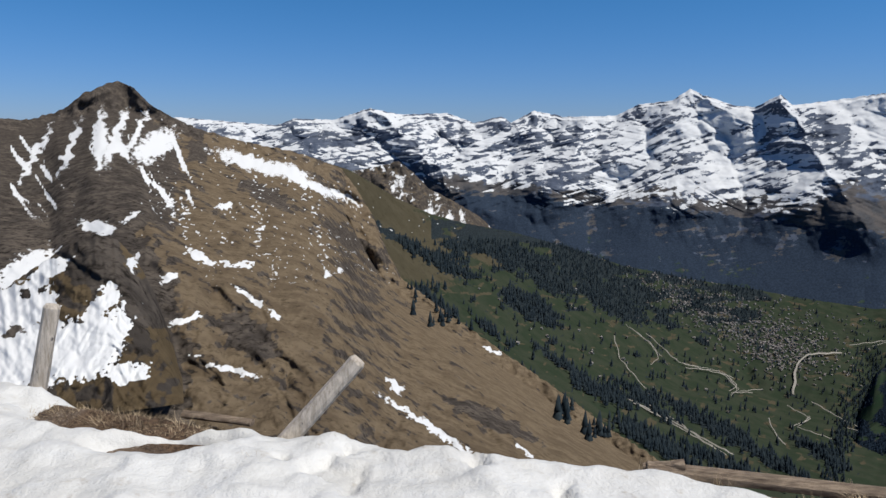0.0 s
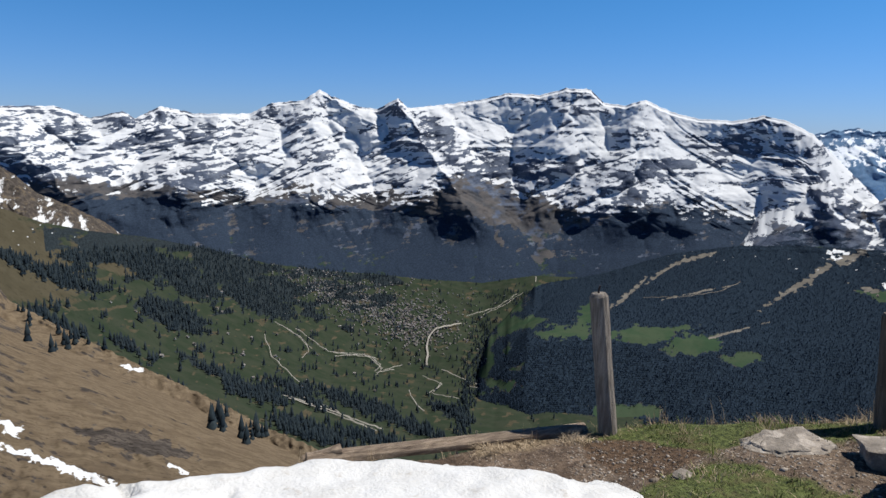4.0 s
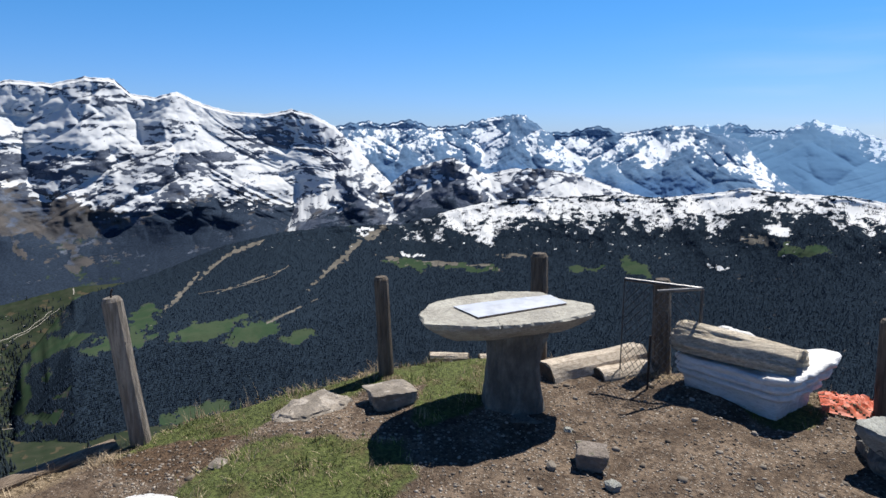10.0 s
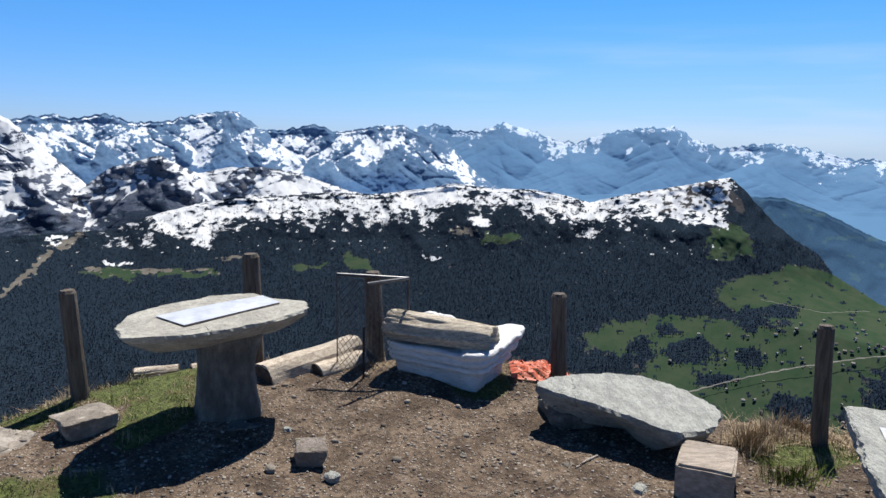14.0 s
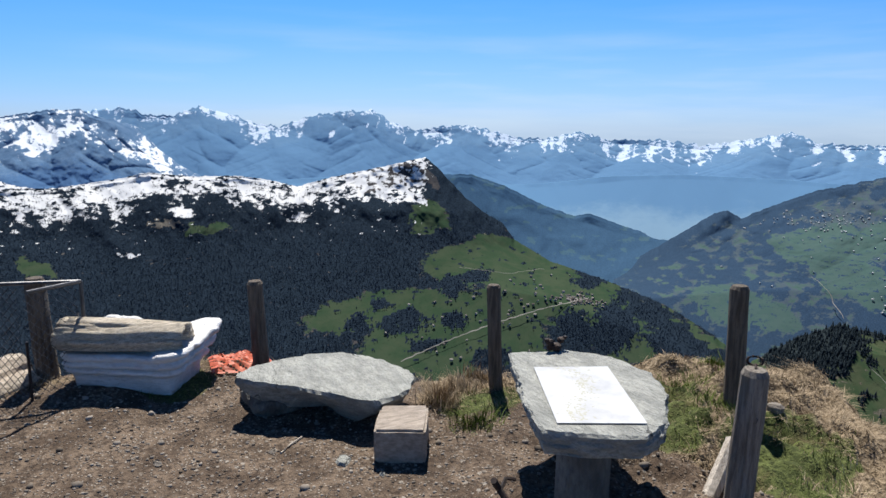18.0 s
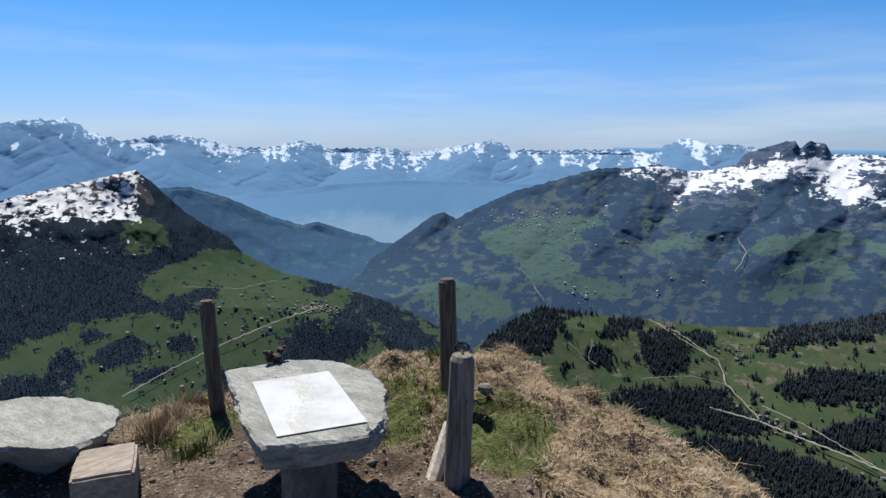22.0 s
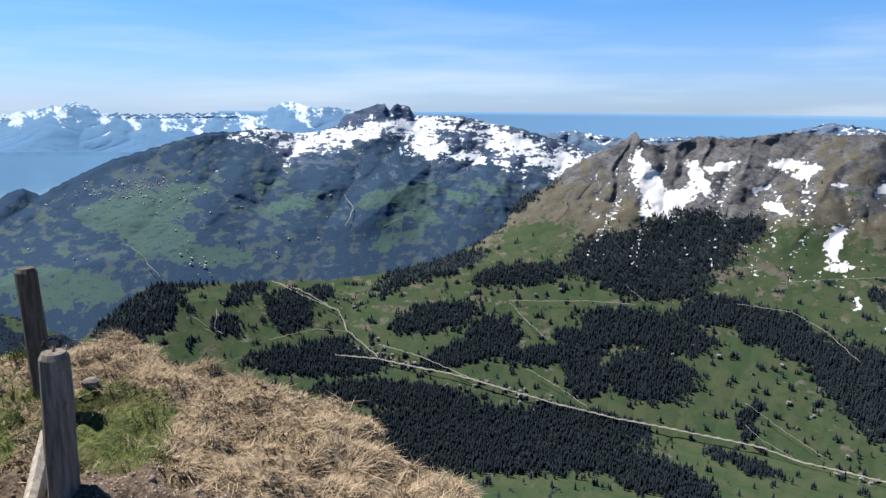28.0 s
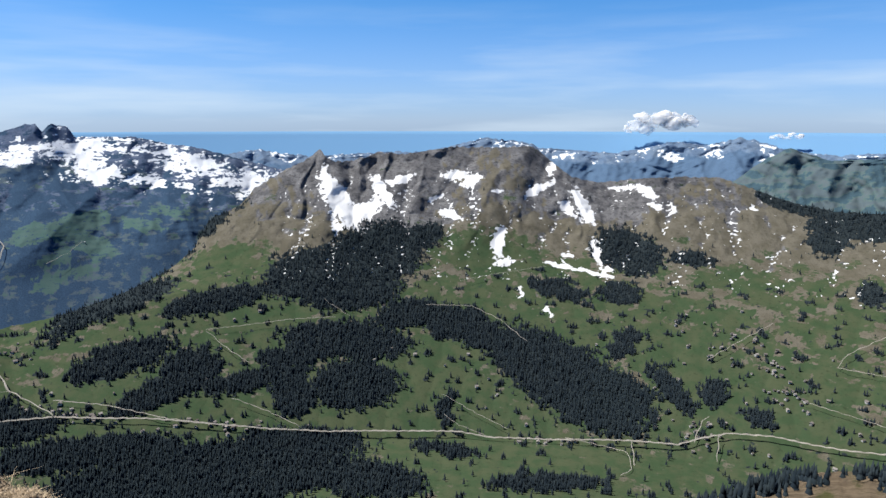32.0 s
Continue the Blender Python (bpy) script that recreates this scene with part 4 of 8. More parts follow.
RIDGE_ROCK = [(-16.0, -16.6, 2.6, 1.3, -42), (3.7, -23.3, 2.6, 0.6, -18), (-25.1, 1.9, 2.71, 1.72, 0), (-25.7, -10.2, 3.24, 2.64, -15), (-22.9, -13.4, 1.2, 2.38, -20), (-16.3, -16.4, 2.68, 1.34, -38), (-30.8, -4, 3.84, 5.23, 0), (-19.5, -1.7, 0.91, 0.87, 0), (4.5, -23.5, 4.02, 0.71, -22), (-23.8, -6, 2.78, 1.29, 20), (-14.5, -5.1, 2.61, 0.73, -25), (-7.7, -8.7, 2.82, 0.47, -30), (-22.4, -16.9, 2.44, 0.86, -10)]
FORE_MEADOW = [(32.7, -14.1, 4.38, 1.48, 8), (42.1, -14.2, 1.4, 0.9, 50), (48.6, -15.1, 1.6, 0.4, 15), (36.5, -15.4, 2.29, 0.56, 10), (40.2, -15.9, 2.58, 0.51, 8), (46.5, -15.6, 2.44, 0.74, 5), (50.5, -15.9, 2.28, 0.83, 18), (54, -16.6, 1.42, 0.5, 12), (30, -18.7, 1.8, 1.08, 0), (45.5, -7.4, 1.65, 0.28, 5), (37.3, -11.6, 0.93, 0.66, 0), (45.6, -21.8, 3.17, 0.63, 10), (82.4, -10.5, 1.49, 0.57, -32), (63.3, -10.7, 2.03, 0.35, -8), (68.8, -11.1, 2.58, 0.23, -3), (78.5, -10.8, 1.87, 0.19, 5), (94.4, -8.3, 1.46, 0.51, 0), (57.5, -7.3, 1.34, 0.25, 3), (112.1, -7.6, 1.56, 1.22, 45)]
FORE_MEADOW_R = [(108.3, -15.4, 4.81, 1.2, 8), (114.5, -18, 6.03, 2.03, 6), (119.8, -11.1, 6.06, 1.7, 4), (118.4, -14.8, 4.71, 1.12, 8), (124.7, -13.9, 4.26, 1.5, -8), (112.1, -19.8, 3.67, 1, 0), (127.6, -15.6, 2.74, 0.83, -15), (123.6, -10.4, 2.34, 0.66, -20), (129.6, -16.9, 1.82, 1.37, -25), (127.4, -11.4, 0.93, 0.47, -30)]
FORE_FOREST_R = [(110.2, -16.3, 2.1, 1.01, 8), (114.5, -16.2, 1.22, 0.84, 0), (112.1, -18.2, 1.39, 0.64, 15), (123.1, -10.2, 1.5, 0.42, -10), (126, -12, 1.12, 1.22, -40), (124.8, -16.7, 1.59, 1.85, -30), (128.3, -16.1, 1.83, 2.02, -20), (131.4, -14.9, 3.57, 0.82, -28), (115.7, -12.6, 2.32, 0.56, 10), (108.3, -14.7, 0.92, 0.55, 0), (118, -19.2, 1.84, 0.92, 10), (133.3, -17.1, 2.65, 1.35, -20), (106.4, -16.4, 0.91, 0.91, 0)]
FORE_SNOW = [(70, -8, 0.89, 1.09, 20), (59.9, -8, 0.92, 0.43, 50), (63.7, -10.1, 0.92, 0.22, -10), (89, -10.1, 0.75, 0.19, 0), (111.9, -5.7, 0.6, 1.09, 0), (110, -5.2, 2.32, 1.11, 15), (92.7, -6.9, 1.19, 0.56, 0)]
LEY_MEADOW = [(143.6, -8.3, 4.4, 1.5, 5), (146.5, -7.1, 3, 0.7, 8), (144.7, -10.2, 3.4, 1.2, -15), (147.5, -11.8, 5, 0.9, -10), (138, -13.6, 4.2, 1.5, -10), (155.5, -8.2, 2.8, 0.6, 18), (153.7, -6.7, 1.3, 0.35, 10), (163.6, -7.9, 3.4, 0.8, 8), (165.5, -7.1, 2, 0.5, 0), (166.2, -9.2, 1.7, 0.8, -20), (163.6, -9.8, 2.2, 0.5, 12), (162.8, -11.6, 1.3, 0.6, 20), (165, -10.9, 1.2, 0.5, 0), (169.6, -7.9, 1.6, 0.5, -15), (171.4, -6.9, 1.7, 0.4, -12)]
LEY_SNOW = [(151.2, -2.9, 1.3, 0.4, 0), (153.8, -2.4, 1.8, 0.5, 5), (157.3, -3.1, 2.2, 0.55, 8), (161.2, -2.7, 2.8, 0.7, 8), (164.4, -2.0, 2.4, 0.7, 0), (167.5, -1.8, 3.6, 0.6, 0), (170.8, -2.3, 3.2, 0.7, -8), (173.3, -3.2, 2.8, 0.9, -15), (169.1, -4.1, 2.6, 0.5, -10), (171.5, -4.9, 2, 0.4, -10), (164.5, -4.7, 0.5, 0.7, -10), (177.2, -4.5, 2.8, 0.9, -15)]
LEY_ROCK = [(161.2, -0.9, 3.24, 0.81, 12), (164.4, -0.7, 1.02, 0.63, 0), (170.9, -2.3, 2.31, 0.64, -8), (173.3, -5.4, 4.14, 1.39, -15), (163.9, -5.5, 7.37, 1.12, 0)]

OPP_ROADS = [
    (11, [(158.5, -20.69), (162.3, -21.15), (165.3, -21.82), (168.8, -22.43), (173.4, -23.49), (178.2, -24.45), (183.2, -25.09), (189.7, -25.36), (194.8, -25.43), (197.7, -25.84), (203.1, -25.76), (209.9, -25.22), (213.7, -25.03), (215.4, -24.32), (217.5, -23.61), (220.8, -23.27), (223.6, -23.32), (225.9, -23.21), (229.5, -22.75)]),
    (7, [(153.4, -14.42), (155.8, -15.27), (159, -17.19), (159.7, -18.82), (162.5, -21.18)]),
    (6, [(162.4, -19.99), (165.8, -20.95), (170.2, -22.66), (174.3, -23.7)]),
    (4, [(173.7, -16.27), (176.5, -16.23), (180.3, -16), (184.2, -15.98)]),
    (4, [(173.7, -16.36), (175, -17.71), (176.9, -19.18)]),
    (4, [(192, -15.16), (195.9, -15.26), (198.3, -16.29), (200.7, -18.05)]),
    (4, [(220, -15.04), (216.9, -17.31), (215.5, -18.37)]),
] + [
    (4, [(180.9, -24.53), (178.2, -23.08), (175.4, -21.79)]),
    (3, [(197.7, -25.84), (194.7, -24.86), (193.5, -24.04)]),
    (3, [(193.4, -22.47), (196.2, -23.89), (199.2, -25.12)]),
    (5, [(209.9, -25.22), (210.3, -27.12)]),
    (5, [(214.9, -24.7), (215.4, -23.12), (215.9, -22.6)]),
    (5, [(216.8, -23.82), (216.8, -25.79)]),
    (4, [(153, -19.15), (155.1, -18.78), (157, -18.51), (159.7, -18.82)]),
] + [
    (5, [(149, -16.28), (148.7, -18.03), (149.4, -18.32)]),
    (4, [(146.8, -16.52), (148.3, -17.77)]),
    (7, [(153.4, -14.32), (156.2, -15.84), (159, -17.12), (159.7, -18.99)]),
    (3, [(194.9, -13.2), (197.7, -12.62), (202.2, -11.83)]),
    (3, [(183.3, -14.51), (185.4, -15.94)]),
    (4, [(227.4, -14.98), (225.2, -16.56), (224.6, -17.62), (228.5, -17.7)]),
    (4, [(204.3, -25.5), (209.6, -26.11), (210.1, -27.3), (209.2, -27.9)]),
    (4, [(222.5, -20.39), (225.6, -20.79), (229, -21.2)]),
]
SLOPE_ROADS = [
    (5, [(23.2, -18.18), (24.4, -19.03), (23.7, -19.72), (25.5, -19.42)]),
    (5, [(16.5, -21.38), (19.9, -22.67), (23.5, -24.1)]),
    (5, [(28.5, -21.4), (29.8, -20.59), (28, -19.95)]),
    (14, [(28.4, -19.08), (28.4, -16.92), (29.1, -16.04), (31.3, -15.57)]),
    (6, [(31.7, -14.98), (34.3, -14.17), (36, -12.97)]),
    (4, [(16.1, -15.61), (17.5, -16.62), (18.5, -17.59)]),
    (6, [(29.7, -19.38), (31.6, -20.14), (34, -20.91), (37.5, -22.1)]),
    (8, [(37.5, -11.95), (37.3, -9.59), (36.8, -7.7)]),
    (5, [(17.2, -15.88), (18, -16.48), (19.8, -17.84), (22, -18.23), (23.7, -18.43), (24.4, -19.4)]),
    (6, [(16, -21.11), (19.2, -22.25), (22.9, -23.62), (24.6, -24.15)]),
    (4, [(20.2, -17.98), (22.4, -18.1), (24.1, -18.56)]),
]
FORE_ROADS = [
    (8, [(110.1, -19.54), (114, -17.89), (117.9, -16.41), (122.3, -14.92)]),
    (6, [(122.3, -14.92), (126.1, -13.84)]),
    (5, [(46.3, -12.64), (49.4, -12.29), (52.1, -11.6), (53.5, -10.73)]),
    (3, [(115, -11.73), (119.3, -12.16), (122.2, -11.63)]),
]
LEY_ROADS = [
    (9, [(143.7, -11.63), (144, -12.31), (144.9, -13.48)]),
    (5, [(142.5, -10.68), (143.7, -11.63)]),
    (12, [(159.7, -7.58), (160.4, -8.75), (159.7, -10.14)]),
    (4, [(162.9, -10.18), (164.4, -9.49), (165.3, -8.78)]),
]



def half(v, k=1.0):
    return 0.5 + k * v


def fray(a, e, seed, k=0.4):
    """Fine unevenness for the edges of patches."""
    return k * fbm(a * 3.2, e * 3.6, 3, seed)


def ridge_cover(a, e, rib, d):
    w = 0.35 * fbm(a * 1.3, e * 1.6, 4, 3)
    b, c = warped(a, e, 410, 0.35, 1.1)
    snow = half(blobs(RIDGE_SNOW + RIDGE_SNOW_B + RIDGE_SNOW_C, b, c, fray(a, e, 400, 0.35)), 0.8)
    # flecks left in hollows down the upper slope
    patch = step(fbm(a * 2.9 + e * 1.5, e * 4.6, 3, 8) - 0.4 * rib, 0.5, 0.7) * step(e, -17, -9) * (a < -1) * (a > -24)
    streak = step(lattice(a * 1.7 + e * 0.75, e * 0.22, 18) + 0.5 * lattice(a * 4 + e * 1.6, e * 0.5, 19) - 0.8 * rib, 0.36, 0.5) * step(e, -9, -4) * (1 - step(e, 0.2, 1.4)) * (a < -20)
    rock = half(blobs(RIDGE_ROCK, b, c, w * 1.2), 1.3)
    u, v = a * 0.85 - e * 0.5, a * 0.5 + e * 0.85
    bands = fbm(u * 0.35, v * 2.4, 4, 31) + 0.5 * fbm(u * 1.4, v * 5.0, 3, 32)
    steep = np.clip(np.median(Relief.slope) - Relief.slope, -0.3, 0.3)
    rock = np.maximum(rock, 0.26 + 0.36 * bands + 0.9 * steep + 0.25 * step(-a, 14, 24) * step(e, -12, -6) - 0.012 * np.maximum(0, a + 4))
    edge = curve_at(RIDGE_EDGE, -e) + 0.8 * fbm(a * 0.8, e * 0.8, 3, 33)
    rock = np.maximum(rock, 0.95 * step(edge - a, -0.3, 0.6) + 0.25 * bands)
    summit_rock = 1 - step(d, 0.5, 1.4)
    rock = np.maximum(rock, summit_rock * (a < -19))
    turf = step(e, -26, -21) * step(a, 8, 13) * 0.4
    return np.maximum(snow, np.maximum(patch, streak) * 0.75), np.zeros_like(a), turf, rock


def slope_cover(a, e, rib, d):
    w = 0.3 * fbm(a * 1.1, e * 2.2, 4, 5)
    b, c = warped(a, e, 420, 0.5, 0.9)
    f = half(blobs(SLOPE_FOREST, b, c, fray(a, e, 401, 0.3)), 1.5)
    # a wooded belt under the far rim, thinning to open meadow lower down
    belt = 0.64 + 0.7 * fbm(a * 0.4, e * 1.2, 4, 61) - 0.2 * step(d, 1.5, 3.2) - 0.5 * step(d, 3.2, 5.0) - 0.9 * step(a, 24, 30)
    f = np.maximum(f, np.where(a > -1, belt, 0))
    strip = (np.abs(fbm(a * 0.45 + e * 0.3, e * 1.3, 3, 64)) < 0.03) & (fbm(a * 0.7, e * 0.9, 2, 65) > 0.12)
    f = np.maximum(f, np.where(strip & (a > -2), 0.75, 0))
    brown = half(blobs(SLOPE_BROWN, a, e, w), 1.2) * 0.9
    brown = np.maximum(brown, 0.55 * step(fbm(a * 0.8, e * 2.2, 3, 66), 0.3, 0.55))
    g = 0.9 - brown * 0.9 - 0.2 * step(e, -9, -4) + 0.3 * w
    snow = step(fbm(a * 3.4, e * 6, 3, 68), 0.75, 0.95) * (e > -9) * (a < 2) * 0.8
    return snow, f, g, np.full_like(a, 0.1)


def massif_cover(a, e, rib, d):
    flat = Relief.slope
    flat = np.clip(flat - blurred(resized(resized(flat, 24, 60), *flat.shape), 1.0), -0.35, 0.35)
    b, c = warped(a, e, 430, 0.9, 0.5)
    big, fine_n = fbm(a * 0.3, e * 0.6, 4, 77), fbm(a * 1.4, e * 2.6, 4, 78)
    west = 1 - step(a, 6, 20)
    line = curve_at(MASSIF_SNOWLINE, a) + 0.5 * big
    h = e - line
    snow = 0.47 + 0.2 * step(h, -0.2, 3.0) - 0.5 * step(-h, -0.4, 1.2) + 1.0 * flat - 0.24 * rib + 0.1 * big + 0.1 * fine_n - 0.1 * west
    comb = lattice(a * 2.3 + e * 0.5 + 0.6 * big, e * 0.22, 93) + 0.5 * lattice(a * 5.0 + e * 0.8, e * 0.5, 94)
    snow = snow + 0.2 * (1 - step(h, 0.6, 2.4)) * comb
    snow = snow - 0.5 * step(-h, 0.8, 2.2)
    face = blobs(MASSIF_FACE, b, c)
    snow = snow - 0.34 * step(face, 0.0, 0.35)
    snow = snow + 0.3 * step(blobs(MASSIF_FAN, b, c), 0.0, 0.4) + 0.28 * step(blobs(MASSIF_FIELD, b, c), 0.0, 0.4)
    trees = curve_at(MASSIF_TREELINE, a) - e
    forest = 0.42 + 0.4 * step(trees, -0.6, 1.0) - 0.4 * step(-trees, -0.2, 0.8) + 0.28 * rib + 0.22 * fbm(a * 0.7, e * 1.0, 4, 91) - 0.12 * comb
    scree = step(blobs(MASSIF_SCREE, b, c), 0.0, 0.3)
    forest = forest - 0.6 * scree
    green = step(-e, 6.5, 8.5) * (0.52 + 0.35 * fbm(a * 0.5, e * 0.9, 3, 14)) + 0.4 * step(-e, 9, 10.5)
    rock = 0.45 + 0.5 * step(h, -0.6, 1.6) - 0.45 * step(blobs(MASSIF_BROWN, b, c), 0.0, 0.3) + 0.25 * big + 0.2 * fine_n
    return snow, forest, green * (1 - 0.7 * scree), rock


def range_cover(level, seed=23, much=0.0, streak=0.25, bare=0.0, broken=0.0):
    def cover(a, e, rib, d):
        flat = np.clip(Relief.slope - np.median(Relief.slope), -0.3, 0.3)
        big, fine_n = fbm(a * 0.45, e * 0.6, 4, seed), fbm(a * 1.6, e * 2.2, 3, seed + 3)
        comb = lattice(a * 1.9 + e * 0.4 + 0.6 * big, e * 0.3, seed + 8) + 0.5 * lattice(a * 4.4 - e * 0.5, e * 0.6, seed + 9)
        snow = 0.56 + much + 1.0 * flat - 0.3 * rib + 0.25 * big + 0.12 * fine_n + 0.5 * streak * comb - 1.1 * step(d - 0.6 * big + 0.8 * rib, level * 0.7, level * 1.5) - bare * (1 - step(d, 0.25, 0.9))
        if broken:
            snow = snow + broken * fbm(a * 3.4 + 1.2 * e, e * 3.6, 5, seed + 12)
        # on the far ranges the forest colour is haze blue, fading the foot
        return snow, 0.35 + 0.4 * step(d, level, level * 1.8), np.zeros_like(a), np.full_like(a, 0.6)
    return cover


def wall_cover(a, e, rib, d):
    o = np.zeros_like(a)
    n = fbm(a * 0.1, e * 0.3, 2, 72)
    # meadow channel carries painted haze, paler down towards the valley floor
    return o, o, 0.5 + 0.09 * (d - 2.9 + 0.6 * n), o


def fore_cover(a, e, rib, d):
    b, c = warped(a, e, 440, 0.7, 0.8)
    n, n2 = fbm(a * 0.45, e * 1.1, 4, 44), fbm(a * 2.0, e * 3.4, 4, 45)
    gully = lattice(a * 1.5 + 0.8 * n, e * 0.4, 47) + 0.5 * lattice(a * 3.6, e * 0.7, 48)
    plateau = step(a, 59, 68)
    flat = np.clip(Relief.slope - np.median(Relief.slope), -0.3, 0.3)
    snow = plateau * (0.66 - 0.3 * step(d, 0.9, 2.6) - 0.5 * step(d, 2.2, 4.0)) + 0.22 * n + 0.14 * n2 - 0.3 * rib + 0.3 * flat + 0.12 * gully - 0.9 * step(a, 112.2, 113.6) - 0.6 * step(-e, 8.6, 10)
    snow = np.maximum(snow, half(blobs(FORE_SNOW, b, c, 0.3 * n2) - 0.3, 0.7) + 0.15 * gully)
    snow = np.maximum(snow, (0.06 + 0.42 * n2) * (e > -9.5) * (a > 46) * (a < 112) * step(-e, 5, 7))
    snow = snow + plateau * (0.22 * fbm(a * 2.0, e * 3.6, 4, 46) + 0.02)
    cone = half(blobs([(109, -4.2, 4.4, 1.9, -14)], a, e), 1.2)
    snow = np.where(cone > 0.5, 0.67 + 0.3 * n2 + 0.2 * gully - 0.26 * rib - 0.1 * step(d, 0.3, 2.4) - 0.6 * step(a, 112, 113.3), snow)
    forest = 0.95 + 0.1 * n + 0.05 * n2
    m = np.maximum(half(blobs(FORE_MEADOW, b, c), 1.6), half(blobs(FORE_MEADOW_R, b, c) + 0.35, 2.0))
    m = np.maximum(m, step(a, 117, 121) * (0.58 + 0.9 * fbm(a * 0.5, e * 1.0, 3, 52)))
    m = np.maximum(m, step(39 - a, 0, 4) * (0.44 + 0.9 * fbm(a * 0.7, e * 1.0, 3, 53)))
    # a steep grassy glade under the rocky summit
    m = np.maximum(m, half(blobs([(113.0, -7.3, 0.9, 1.5, 38)], b, c), 1.4))
    wood = half(blobs(FORE_FOREST_R, b, c, fray(a, e, 405, 0.25)), 1.8)
    wood = np.maximum(wood, (fbm(a * 1.1, e * 2.2, 3, 67) > 0.66) * (a > 104) * 0.8)
    forest = np.where(wood > 0.5, 0.95, np.minimum(forest, 1.1 - m))
    forest = np.where(cone > 0.5, forest * step(d, 1.2, 2.6), forest)
    forest = np.where(snow > 0.55, forest * 0.75, forest)
    piste = blobs(FORE_PISTE, a + 0.3 * n + 0.2 * n2, e + 0.16 * n + 0.08 * n2)
    bare = step(fbm(a * 1.6, e * 0.8, 3, 49), 0.35, 0.6) * (e < -9.5) * (a > 84) * (a < 110)
    ground = step(piste + 0.9 * n2, -0.2, 0.35)
    return snow, forest - 0.4 * bare * (fbm(a * 3, e * 5, 2, 68) > 0.1) - 0.8 * ground, m - 0.6 * (cone > 0.5) - 0.5 * ground, np.full_like(a, 0.45) + 0.3 * n - 0.6 * ground + 0.3 * (1 - ground)


def ley_cover(a, e, rib, d):
    b, c = warped(a, e, 450, 0.8, 0.7)
    w = 0.35 * fbm(a * 1.2, e * 1.9, 4, 9)
    n, fine_n = fbm(a * 0.42, e * 0.8, 4, 71), fbm(a * 1.8, e * 3.6, 4, 88)
    n3 = fbm(a * 0.9, e * 1.7, 4, 72)
    flat = np.clip(Relief.slope - np.median(Relief.slope), -0.3, 0.3)
    top = (1 - step(d + 0.8 * rib - 0.9 * step(a, 158, 164), 1.5, 4.2)) * step(a, 146.5, 155)
    snow = 0.74 + 0.4 * blobs(LEY_SNOW, b, c, w) - 0.3 * step(ridged(a * 0.26 + 0.4 * n, e * 1.3, 3, 55), 0.46, 0.7) + 0.3 * fine_n + 0.3 * fbm(a * 3.6, e * 6.5, 4, 89) - 0.5 * rib + 0.8 * flat
    snow = np.where(top > 0.02, snow - 0.7 * (1 - top), np.minimum(snow, -0.4))
    rock = half(blobs(LEY_ROCK, b, c, w), 1.5)
    # the extra meadow at lower left lightens the slope in place of haze
    m = np.maximum(half(blobs(LEY_MEADOW, b, c), 1.8), 0.2 + 0.5 * n3 + 0.12 * (1 - step(a, 138, 150)) * step(-e, 8, 11))
    high = step(3.4 - d, 0, 1.4) * step(a, 150, 156)
    forest = 0.7 - 0.6 * n3 - 0.5 * high + 0.35 * rib + 0.1 * fine_n
    forest = np.where(m > 0.58, np.minimum(forest, 0.3 + 0.3 * fine_n), forest)
    forest = np.maximum(forest, 0.9 * step(147.5 - a, 0, 4) * (1 - step(d, 0.6, 1.1)))
    return snow - 0.5 * (snow < 0.6) * (rock > 0.55), forest, m - 0.6 * high, np.maximum(rock, 0.85 * high + 0.2 * fine_n)


